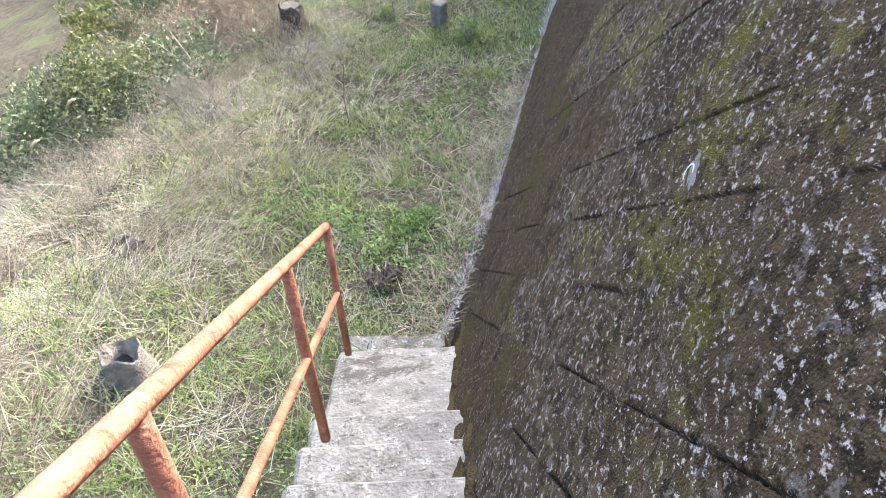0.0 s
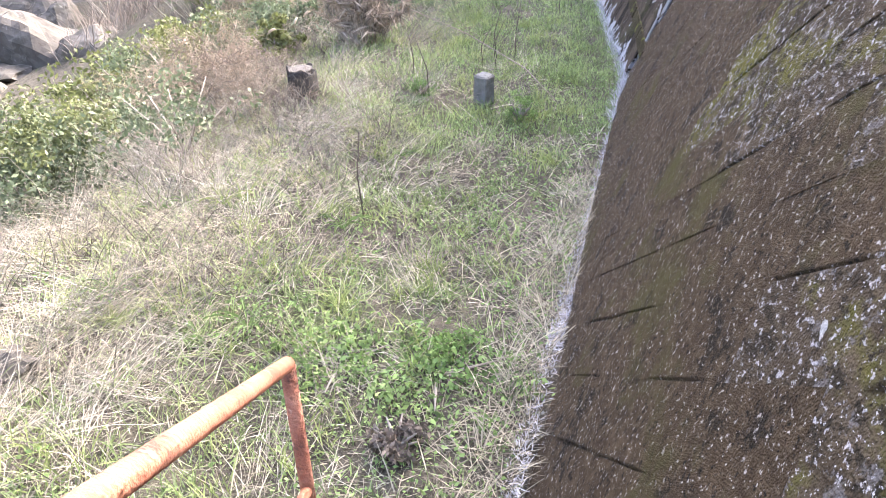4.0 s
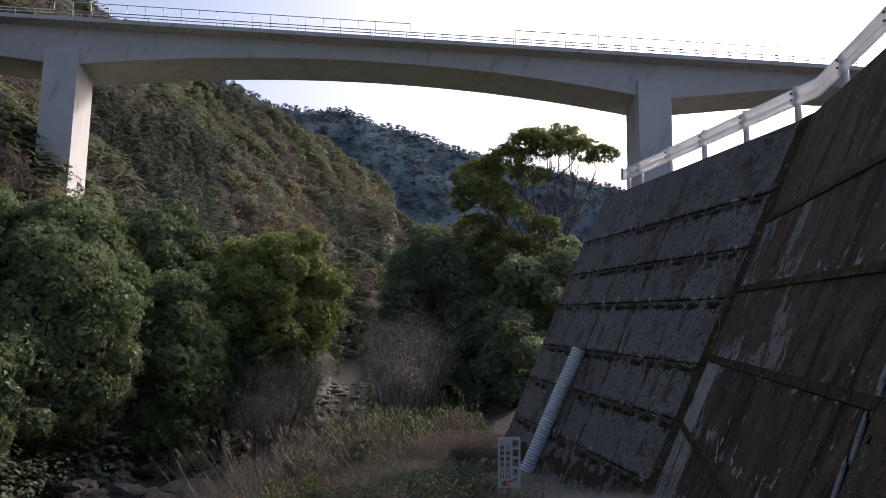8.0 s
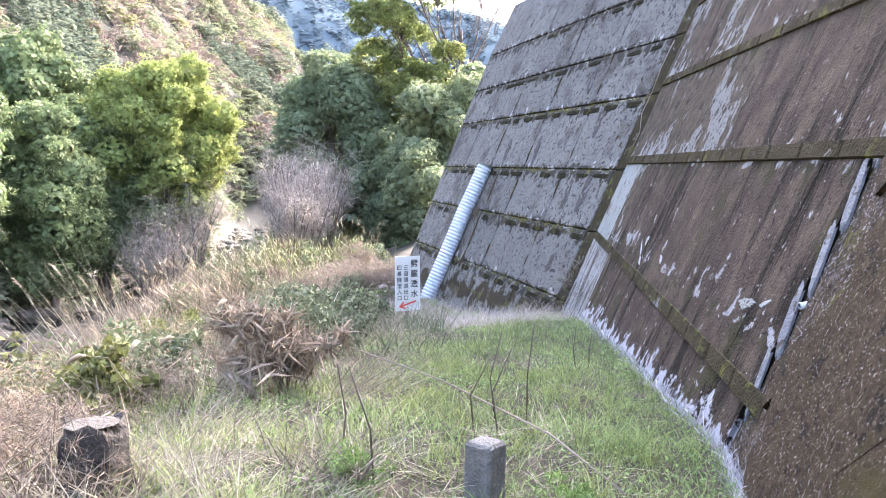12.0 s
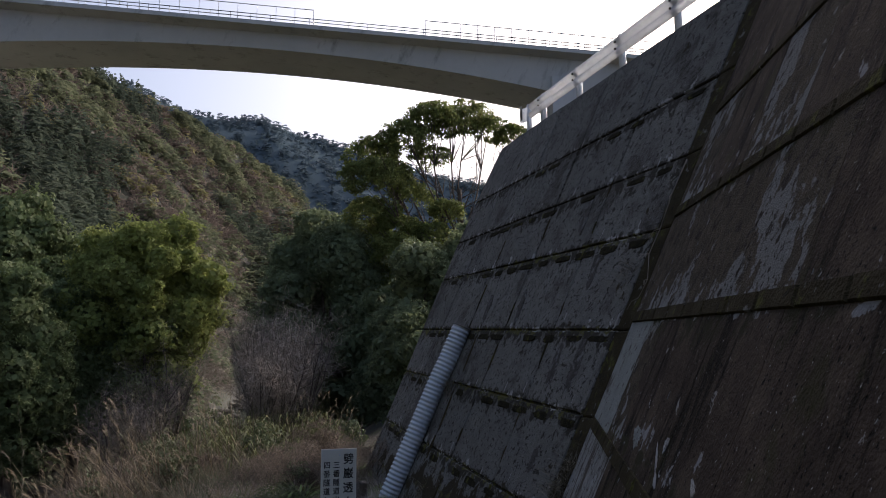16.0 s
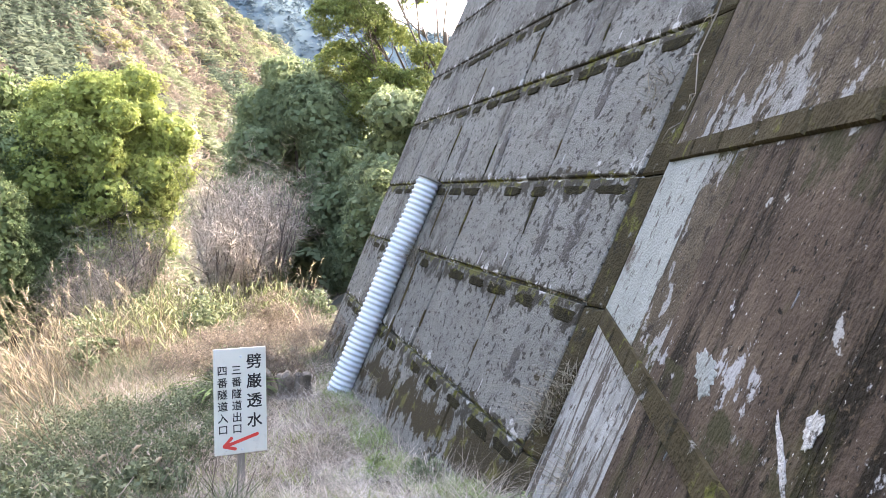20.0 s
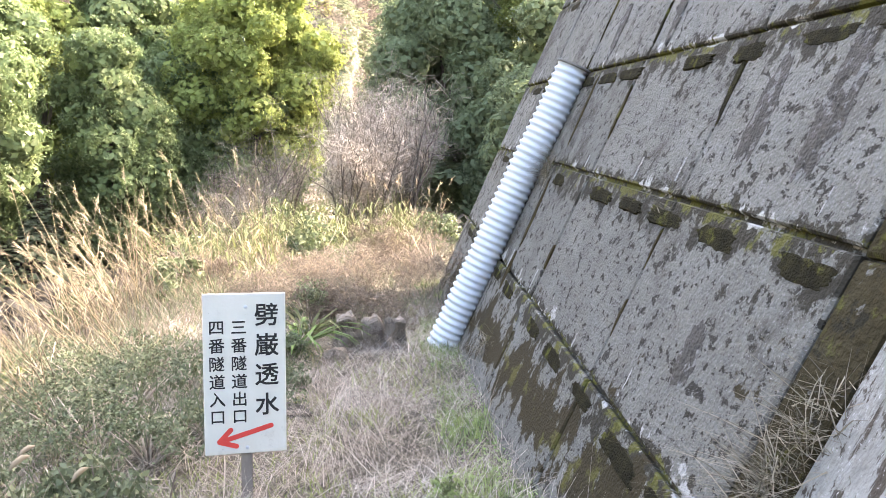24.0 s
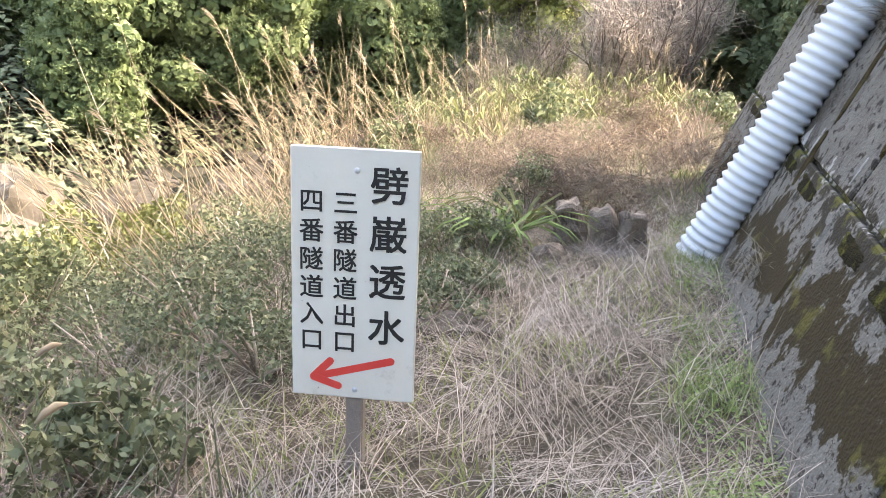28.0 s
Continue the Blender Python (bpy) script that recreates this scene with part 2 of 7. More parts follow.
M_BLOCK = mat("mossy_block", [(0.041, 0.030, 0.021), (0.067, 0.051, 0.033), (0.099, 0.077, 0.053)], 6.0, 0.95, 1.0, 130, spec=0.1, squash=(1.5, 0.7, 1.5), patch=[
    ((0.046, 0.036, 0.025), 0.6, 0.51, 0.59), ((0.022, 0.018, 0.013), 9, 0.53, 0.60), ((0.090, 0.088, 0.018), 1.3, 0.54, 0.64), ((0.12, 0.112, 0.108), 11, 0.575, 0.61), ((0.36, 0.355, 0.375), 34, 0.575, 0.61), ((0.028, 0.023, 0.016), 16, 0.55, 0.60), ((0.52, 0.515, 0.545), 60, 0.62, 0.65), ((0.105, 0.10, 0.020), 2.4, 0.60, 0.68)])
M_BLOCKLOW = mat("brown_algae_block", [(0.031, 0.020, 0.012), (0.051, 0.035, 0.019), (0.080, 0.056, 0.034)], 14, 0.95, 1.0, 150, spec=0.15, squash=(1.2, 0.9, 1.2), patch=[
    ((0.013, 0.010, 0.007), 5, 0.54, 0.62), ((0.10, 0.078, 0.055), 70, 0.55, 0.62), ((0.010, 0.008, 0.006), 40, 0.57, 0.62), ((0.34, 0.325, 0.315), 50, 0.595, 0.63), ((0.42, 0.41, 0.40), 26, 0.675, 0.69), ((0.055, 0.050, 0.015), 1.2, 0.55, 0.68)])
M_MOSS = mat("dark_moss", [(0.016, 0.014, 0.010), (0.026, 0.023, 0.014), (0.040, 0.036, 0.018)], 12, 1.0, 1.0, 90, spec=0.05, patch=[((0.095, 0.095, 0.026), 5.0, 0.56, 0.66)])
M_MOSSB = mat("brown_green_moss", [(0.030, 0.024, 0.013), (0.052, 0.041, 0.022), (0.078, 0.064, 0.034)], 9, 1.0, 1.0, 90, spec=0.05, patch=[((0.105, 0.098, 0.030), 2.4, 0.54, 0.66), ((0.020, 0.017, 0.012), 11, 0.57, 0.63), ((0.26, 0.25, 0.235), 40, 0.66, 0.69)])
M_ALGA = mat("dark_algae_crust", [(0.048, 0.044, 0.040), (0.068, 0.062, 0.055), (0.095, 0.088, 0.08)], 10, 0.95, 1.0, 50, patch=[((0.16, 0.157, 0.15), 11, 0.53, 0.57), ((0.03, 0.028, 0.024), 18, 0.57, 0.62)])
M_LIME = mat("lime_streak", [(0.28, 0.27, 0.26), (0.44, 0.435, 0.42)], 18, 0.9, 0.8, 70, patch=[((0.10, 0.09, 0.08), 22, 0.56, 0.61)])
M_FRINGE = mat("bleached_root_fringe", [(0.34, 0.32, 0.33), (0.50, 0.48, 0.50), (0.62, 0.60, 0.62)], 9, 0.95, 0, island=0.3)
M_JOINT = mat("wall_joint", [(0.03, 0.028, 0.025), (0.06, 0.055, 0.05)], 6, 0.95, 0.4)
M_BRIDGE = mat("bridge_concrete", [(0.456, 0.456, 0.450), (0.552, 0.546, 0.534)], 0.25, 0.85, 0.1, 3, patch=[((0.32, 0.31, 0.30), 0.35, 0.55, 0.7, (2, 2, 0.3))])
M_STEP = mat("step_concrete", [(0.160, 0.152, 0.138), (0.240, 0.230, 0.210), (0.336, 0.324, 0.300)], 9, 0.9, 1.0, 60, patch=[((0.11, 0.10, 0.085), 3.0, 0.55, 0.63), ((0.50, 0.485, 0.45), 30, 0.58, 0.66), ((0.12, 0.11, 0.095), 22, 0.59, 0.63)])
M_RUST = mat("rusty_paint", [(0.20, 0.075, 0.045), (0.32, 0.125, 0.075), (0.42, 0.20, 0.13)], 9, 0.75, 0.6, 80, patch=[((0.085, 0.04, 0.03), 7, 0.56, 0.64), ((0.48, 0.30, 0.22), 16, 0.60, 0.68)])
M_GALV = mat("galvanised_steel", [(0.55, 0.57, 0.60), (0.68, 0.70, 0.73)], 3, 0.5, 0.1, 40, metal=0.3)
M_PIPE = mat("pale_blue_plastic", [(0.508, 0.558, 0.607), (0.607, 0.648, 0.689)], 3, 0.5, 0.1, 40)
M_SIGN = mat("sign_white", [(0.648, 0.637, 0.567), (0.734, 0.722, 0.649)], 3, 0.5, 0.05, 60, patch=[((0.46, 0.44, 0.38), 5, 0.60, 0.75), ((0.30, 0.27, 0.22), 45, 0.68, 0.72)])
M_INK = mat("sign_black", [(0.02, 0.02, 0.02), (0.03, 0.03, 0.03)], 5, 0.6, 0)
M_RED = mat("sign_red", [(0.68, 0.06, 0.05), (0.76, 0.09, 0.07)], 8, 0.55, 0)
M_POST = mat("sign_post_paint", [(0.20, 0.17, 0.15), (0.28, 0.25, 0.22)], 9, 0.7, 0.2, 80)
M_STONE = mat("river_stone", [(0.041, 0.034, 0.026), (0.073, 0.064, 0.053), (0.121, 0.110, 0.095)], 0.9, 0.9, 1.0, 6, patch=[((0.045, 0.040, 0.030), 1.6, 0.52, 0.60), ((0.17, 0.158, 0.138), 5, 0.60, 0.68)])
M_WOODG = mat("weathered_stump", [(0.028, 0.025, 0.022), (0.07, 0.062, 0.054)], 9, 0.9, 1.0, 60)
M_WATER = mat("river_water", [(0.025, 0.032, 0.028), (0.045, 0.052, 0.045)], 0.3, 0.12, 1.0, 5, spec=0.5)
M_FARBARE = mat("winter_twig_crown", [(0.102, 0.085, 0.077), (0.136, 0.114, 0.100), (0.168, 0.141, 0.125)], 0.06, 0.9, 0, island=0.10, trans=0.45, spec=0.0)
M_CONIFER = mat("dark_conifer_needle", [(0.062, 0.078, 0.062), (0.082, 0.103, 0.078), (0.108, 0.127, 0.097)], 0.06, 0.9, 0, island=0.10, trans=0.45, spec=0.0)
M_TWIGD = mat("dark_bush_stem", [(0.07, 0.058, 0.05), (0.12, 0.10, 0.085)], 5, 0.9, 0.4, 30)
# distance haze put into the colour: far trees and ridge ground tinted blue
M_FARHILL = mat("far_wood_haze_blue", [(0.068, 0.097, 0.120), (0.084, 0.115, 0.139)], 0.02, 0.95, 0, island=0.04, trans=0.45, spec=0.0)
M_FARFLOOR = mat("far_ridge_haze_blue", [(0.067, 0.094, 0.112), (0.088, 0.115, 0.134)], 0.03, 0.95, 0.2, 0.6, spec=0.0)
M_LEAFR = mat("fresh_broad_leaf", [(0.113, 0.146, 0.046), (0.180, 0.210, 0.067), (0.280, 0.293, 0.113)], 0.5, 0.6, 0, island=0.3, trans=0.5, spec=0.15)
M_LEAFW = mat("valley_evergreen_leaf", [(0.101, 0.117, 0.076), (0.137, 0.154, 0.097), (0.172, 0.186, 0.117)], 0.06, 0.9, 0, island=0.10, trans=0.45, spec=0.0)
M_LEAFB = mat("brownish_green_leaf", [(0.134, 0.163, 0.085), (0.194, 0.231, 0.122), (0.250, 0.290, 0.169)], 0.5, 0.6, 0, island=0.35, trans=0.5, spec=0.3)
M_LEAFYW = mat("valley_olive_leaf", [(0.132, 0.131, 0.069), (0.171, 0.164, 0.085), (0.208, 0.198, 0.103)], 0.06, 0.9, 0, island=0.10, trans=0.45, spec=0.0)
M_SHRUB = mat("grey_green_shrub", [(0.072, 0.092, 0.048), (0.112, 0.136, 0.072), (0.160, 0.184, 0.104)], 1.0, 0.7, 0, island=0.35, trans=0.25)
M_BRAMBLE = mat("brown_dead_shrub", [(0.092, 0.070, 0.054), (0.160, 0.128, 0.100), (0.240, 0.200, 0.160)], 1.5, 0.9, 0, island=0.45, trans=0.15)
M_BRAMBLEP = mat("tan_dead_bramble", [(0.128, 0.100, 0.072), (0.232, 0.188, 0.140), (0.336, 0.288, 0.224)], 1.5, 0.9, 0, island=0.45, trans=0.15)
M_PINK = mat("mauve_dry_grass", [(0.122, 0.098, 0.080), (0.183, 0.150, 0.122), (0.244, 0.207, 0.173)], 1.2, 0.9, 0, island=0.6, trans=0.2)
M_LIME_LEAF = mat("lime_green_leaf", [(0.078, 0.094, 0.033), (0.123, 0.135, 0.052), (0.180, 0.187, 0.087)], 1.0, 0.6, 0, island=0.4, trans=0.35)
M_HERB = mat("lush_green_herb", [(0.109, 0.180, 0.052), (0.172, 0.261, 0.081), (0.255, 0.336, 0.122)], 1.0, 0.7, 0, island=0.5, trans=0.3)
M_PLUME = mat("reed_plume", [(0.340, 0.279, 0.190), (0.449, 0.381, 0.286)], 2, 0.9, 0, island=0.25, trans=0.35)
M_CONCPOST = mat("grey_marker_concrete", [(0.12, 0.115, 0.105), (0.23, 0.222, 0.205)], 12, 0.95, 0.8, 70)
# near-black, painted shade for the inside of the hollow stump
M_CORE = mat("hollow_shade", [(0.012, 0.012, 0.012), (0.02, 0.02, 0.018)], 5, 0.95, 0)
M_HERBG = mat("bright_lush_grass", [(0.141, 0.194, 0.070), (0.224, 0.294, 0.114), (0.318, 0.389, 0.169)], 1.3, 0.8, 0, island=0.45, trans=0.35)
M_GRASSY = mat("yellow_green_grass", [(0.166, 0.211, 0.068), (0.250, 0.298, 0.102), (0.333, 0.377, 0.160)], 1.3, 0.8, 0, island=0.3, trans=0.3)
M_STRAWP = mat("bleached_straw", [(0.139, 0.119, 0.089), (0.206, 0.184, 0.142), (0.277, 0.256, 0.208)], 1.2, 0.85, 0, island=0.6, trans=0.2)
M_STRAWL = mat("pale_straw", [(0.252, 0.220, 0.160), (0.378, 0.340, 0.260), (0.504, 0.470, 0.378)], 1.2, 0.85, 0, island=0.5, trans=0.2)
M_STRAWT = mat("tan_path_straw", [(0.306, 0.255, 0.207), (0.450, 0.391, 0.334), (0.594, 0.537, 0.488)], 1.5, 0.85, 0, island=0.5, trans=0.2)
M_STRAWG = mat("tawny_reed", [(0.133, 0.105, 0.066), (0.200, 0.164, 0.108), (0.278, 0.236, 0.167)], 1.5, 0.8, 0, island=0.55, trans=0.2)
M_YSHRUB = mat("olive_shrub", [(0.089, 0.101, 0.032), (0.139, 0.152, 0.051), (0.190, 0.196, 0.076)], 1.0, 0.7, 0, island=0.35, trans=0.3)
M_LEAFS = mat("small_dark_leaf", [(0.084, 0.102, 0.060), (0.132, 0.156, 0.090), (0.204, 0.216, 0.132)], 2.0, 0.7, 0, island=0.4, trans=0.2)
M_OLDWOOD = mat("grey_rotten_wood", [(0.13, 0.115, 0.10), (0.27, 0.245, 0.215)], 12, 0.9, 1.0, 60)
M_STUMPTOP = mat("stump_cut_face", [(0.06, 0.052, 0.045), (0.11, 0.10, 0.088)], 14, 0.9, 0.8, 60)
M_BROWNSTONE = mat("worn_brown_stone", [(0.120, 0.098, 0.080), (0.224, 0.190, 0.158)], 8, 0.9, 1.0, 50, patch=[((0.08, 0.065, 0.052), 12, 0.56, 0.62)])
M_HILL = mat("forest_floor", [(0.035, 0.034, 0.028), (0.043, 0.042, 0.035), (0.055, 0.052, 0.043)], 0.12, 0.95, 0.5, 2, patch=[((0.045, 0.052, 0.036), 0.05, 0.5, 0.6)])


# ---- mesh helpers ----
def part(name, bm, material, parent=None, label=""):
    me = bpy.data.meshes.new(name)
    bm.to_mesh(me)
    bm.free()
    me.materials.append(material)
    ob = new(name, me)
    if parent:
        ob.parent = parent
    if label:
        ob["label"] = label
    return ob


def arrays(name, verts, faces, material, parent=None, smooth=False):
    """A mesh from numpy arrays; all faces have the same number of corners."""
    verts = np.asarray(verts, dtype=np.float32).reshape(-1, 3)
    faces = np.asarray(faces, dtype=np.int32)
    k = faces.shape[1]
    me = bpy.data.meshes.new(name)
    me.vertices.add(len(verts))
    me.vertices.foreach_set("co", verts.ravel())
    me.loops.add(faces.size)
    me.loops.foreach_set("vertex_index", faces.ravel())
    me.polygons.add(len(faces))
    me.polygons.foreach_set("loop_start", np.arange(0, faces.size, k, dtype=np.int32))
    if smooth:
        me.polygons.foreach_set("use_smooth", np.ones(len(faces), dtype=bool))
    me.update(calc_edges=True)
    me.materials.append(material)
    ob = new(name, me)
    if parent:
        ob.parent = parent
    return ob


def empty(name, at=(0, 0, 0)):
    e = new(name)
    e.location = at
    return e


def add_box(bm, x0, x1, y0, y1, z0, z1, bevel=0.0, m=None):
    vs = [bm.verts.new((x, y, z)) for z in (z0, z1) for y in (y0, y1) for x in (x0, x1)]
    fs = [bm.faces.new([vs[i] for i in f]) for f in ((0, 2, 3, 1), (4, 5, 7, 6), (0, 1, 5, 4), (2, 6, 7, 3), (0, 4, 6, 2), (1, 3, 7, 5))]
    if bevel:
        r = bmesh.ops.bevel(bm, geom=list({e for f in fs for e in f.edges}), offset=bevel, segments=1, affect="EDGES")
        vs = list({v for f in r["faces"] for v in f.verts} | {v for v in vs if v.is_valid})
    if m is not None:
        bmesh.ops.transform(bm, matrix=m, verts=[v for v in vs if v.is_valid])
    return vs


def add_tube(bm, pts, radii, seg=8, cap=True):
    """A round tube through points."""
    rings = []
    pts = [Vector(p) for p in pts]
    for i, p in enumerate(pts):
        d = (pts[min(i + 1, len(pts) - 1)] - pts[max(i - 1, 0)]).normalized()
        a = d.cross(Vector((0.31, 0.17, 0.93))).normalized()
        b = d.cross(a)
        r = float(radii[i] if hasattr(radii, "__len__") else radii)
        rings.append([bm.verts.new(p + r * (math.cos(2 * math.pi * k / seg) * a + math.sin(2 * math.pi * k / seg) * b)) for k in range(seg)])
    for r0, r1 in zip(rings, rings[1:]):
        for k in range(seg):
            f = bm.faces.new((r0[k], r0[(k + 1) % seg], r1[(k + 1) % seg], r1[k]))
            f.smooth = True
    if cap:
        bm.faces.new(rings[0][::-1])
        bm.faces.new(rings[-1])
    return rings


# ---- plan: the three battered faces of the retaining wall ----
def face_a(y, z):
    return 1.587 + 0.147 * y + 0.447 * z


def face_b(y, z):
    return 2.421 + 0.528 * y + 0.509 * z


def face_c(y, z):
    return 4.742 + 0.802 * y + 0.585 * z


def corner_ab(z):
    return -(0.834 + 0.062 * z) / 0.381


def corner_bc(z):
    return -(2.321 + 0.076 * z) / 0.274


def wall_top(y):
    return 7.12 + 0.058 * (y + 0.5)


def foot_x(y, z=0.8):
    return np.where(y > corner_ab(z), face_a(y, z), np.where(y > corner_bc(z), face_b(y, z), face_c(y, z)))


# ---- terrain ----
SHELF_Y = np.array([-60, -20, -15, -13.2, -11, -9, -6, -4, -2.6, -1, 0.3, 2, 4, 7, 12, 30, 80])
SHELF_Z = np.array([6, 2.6, 1.25, 1.02, 0.80, 0.76, 0.76, 0.72, 0.52, 0.22, 0.06, 0.06, 0.05, 0.2, 0.1, -1.0, -3.0])
RIVER_Y = np.array([-400, -30, 0, 17, 26, 40, 62, 122, 167, 222, 300, 500, 1500])
RIVER_X = np.array([-200, -30, -17, -11.5, -8, -3, 5, 30, 70, 110, 160, 330, 900])


RIDGE_X = np.array([-260, -80, -20, 13, 50, 77, 104, 145, 182, 220, 312, 420, 620])
RIDGE_Z = np.array([140, 180, 196, 201, 187, 186, 194, 181, 173, 166, 153, 130, 90])
REACH_Y = np.array([8, 30, 48, 94, 123, 135, 175, 190, 220])
REACH_X = np.array([0.3, 3.4, 6.0, 17.0, 23.9, 26.6, 34.4, 37.5, 43.5])


def hash_noise(x, y, s):
    x, y = x / s, y / s
    return (np.sin(x * 1.7 + 1.3 * np.sin(y * 1.1 + 0.4)) + np.sin(y * 1.9 - 1.7 * np.sin(x * 0.8 + 2.1)) + 0.6 * np.sin(2.3 * x + 3.1 * y) + 0.5 * np.sin(4.1 * x - 3.3 * y + 1.0)) / 3.1


def ground(x, y):
    x, y = np.asarray(x, float), np.asarray(y, float)
    sh = np.interp(y, SHELF_Y, SHELF_Z)
    rx = np.interp(y, RIVER_Y, RIVER_X)
    fx = np.where(y < 8, foot_x(np.minimum(y, 7)), 3.2 + 0.25 * (y - 8))
    d = (fx - x) * 0.82
    edge = np.interp(y, [-20, -13, -11, -9.5, -8, -5, -2, 0, 4, 8, 12, 20, 60], [5.2, 4.6, 4.1, 3.5, 3.1, 2.9, 2.6, 2.5, 2.6, 3.0, 3.4, 4.5, 6])
    sh = sh + 0.28 * np.exp(-(((d - 2.5) / 1.2) ** 2)) * np.interp(y, [-16, -13, -7.5, -5], [0, 1, 1, 0])
    bed = -3.7
    span = np.maximum((fx - rx) * 0.82 - edge - 3.0, 3.0)
    t = np.clip((d - edge) / span, 0, 1)
    t = t * t * (3 - 2 * t) * 0.55 + 0.45 * (1 - (1 - t) ** 1.6)
    z = sh + (bed - sh) * t
    z = z + 0.05 * hash_noise(x, y, 0.9) * (d > 0.3) + 0.25 * hash_noise(x, y, 3.5) * np.clip((d - edge) / 3, 0, 1)
    # far bank
    l = rx - 4 - x
    up = np.clip(l, 0, None)
    far = bed - 1.9 * np.clip(up / 8, 0, 1) + up * 0.87 + 3.0 * hash_noise(x, y, 14) * np.clip(up / 20, 0, 1) + 9 * hash_noise(x, y, 60) * np.clip(up / 60, 0, 1)
    cap = 85 + 14 * hash_noise(x, y, 90)
    far = np.where(far > cap, cap + (far - cap) * 0.12, far)
    z = np.where(l > 0, np.maximum(far, bed), z)
    # the reach seen between the trees
    cut = np.interp(y, [30, 48, 58, 100, 210], [-1.2, -2.7, -3.7, -3.1, -1.8]) + 1.6 * np.clip(abs(x - np.interp(y, REACH_Y, REACH_X)) - 3.4, 0, None) + 0.6 * np.clip(y - 135, 0, None)
    z = np.where((y > 34) & (y < 260) & (abs(x - np.interp(y, REACH_Y, REACH_X)) < 11), np.minimum(z, cut), z)
    # behind the wall and beyond its end
    back = np.clip(-d - 0.1, 0, None)
    rise = np.where(y < 7, np.where(back > 3.4, 7.0 + 0.02 * back, sh - 0.4), np.minimum(sh + back * 0.55, 7.2 + 0.25 * np.clip(back - 14, 0, None)))
    z = np.where(d < -0.1, rise, z)
    # the ridge that closes the valley
    r = np.interp(x, RIDGE_X, RIDGE_Z) * np.exp(-(((y - 560) / 150) ** 2)) + 15 * hash_noise(x + 0.5 * y, y, 70) * np.clip((560 - y) / 120, 0, 1)
    r = np.maximum(r, np.interp(x, [-40, 45, 65, 85, 105, 160], [104, 97, 80, 62, 48, 20]) * np.exp(-(((y - 300) / 60) ** 2)))
    w = np.clip((y - 180) / 120, 0, 1)
    return np.maximum(z, z * (1 - w) + w * (r + 3 * hash_noise(x, y, 45) + 2.5 * hash_noise(x, y, 17) - 4))


def graded(lo, hi, a, b, fine, grow):
    mid = list(np.arange(a, b, fine))
    out, s, v = [], fine, b
    while v < hi:
        out.append(v)
        s = min(s * grow, 14)
        v += s
    low, s, v = [], fine, a
    while v > lo:
        s = min(s * grow, 14)
        v -= s
        low.append(v)
    return np.array(low[::-1] + mid + out)


gx = graded(-420, 620, -11, 6, 0.22, 1.07)
gy = graded(-160, 900, -17, 9, 0.22, 1.06)
X, Y = np.meshgrid(gx, gy)
Z = ground(X, Y)
nx, ny = len(gx), len(gy)
idx = np.arange(nx * ny).reshape(ny, nx)
quads = np.stack([idx[:-1, :-1], idx[:-1, 1:], idx[1:, 1:], idx[1:, :-1]], -1).reshape(-1, 4)
g = arrays("ground", np.stack([X, Y, Z], -1), quads, M_SOIL, smooth=True)
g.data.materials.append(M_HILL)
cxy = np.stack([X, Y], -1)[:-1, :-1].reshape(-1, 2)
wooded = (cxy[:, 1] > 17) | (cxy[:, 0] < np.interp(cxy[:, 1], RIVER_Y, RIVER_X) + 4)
# ground beyond here takes the blue haze tint
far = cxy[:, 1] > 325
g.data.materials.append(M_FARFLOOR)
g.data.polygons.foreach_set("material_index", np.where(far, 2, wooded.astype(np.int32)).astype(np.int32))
tagged(g, "grassy riverside shelf, bank and wooded valley sides", "ground", kind="structure")

# river
yy = np.linspace(-60, 320, 60)
rx = np.interp(yy, RIVER_Y, RIVER_X)
v = np.concatenate([np.stack([rx - 5, yy, 0 * yy - 3.52], 1), np.stack([rx + 3, yy, 0 * yy - 3.52], 1)])
i = np.arange(59)
w = arrays("water", v, np.stack([i, i + 60, i + 61, i + 1], 1), M_WATER, smooth=True)
tagged(w, "shallow stream over pale boulders", "water", kind="structure")

yy = np.linspace(54, 139, 30)
rx = np.interp(yy, REACH_Y, REACH_X)
v = np.concatenate([np.stack([rx - 4, yy, np.interp(yy, [54, 100, 205], [-3.25, -2.6, -1.35])], 1), np.stack([rx + 4, yy, np.interp(yy, [54, 100, 205], [-3.25, -2.6, -1.35])], 1)])
i = np.arange(29)
w = arrays("water", v, np.stack([i, i + 30, i + 31, i + 1], 1), M_WATER, smooth=True)
tagged(w, "bright upper reach of the stream between the trees", "water", kind="structure")


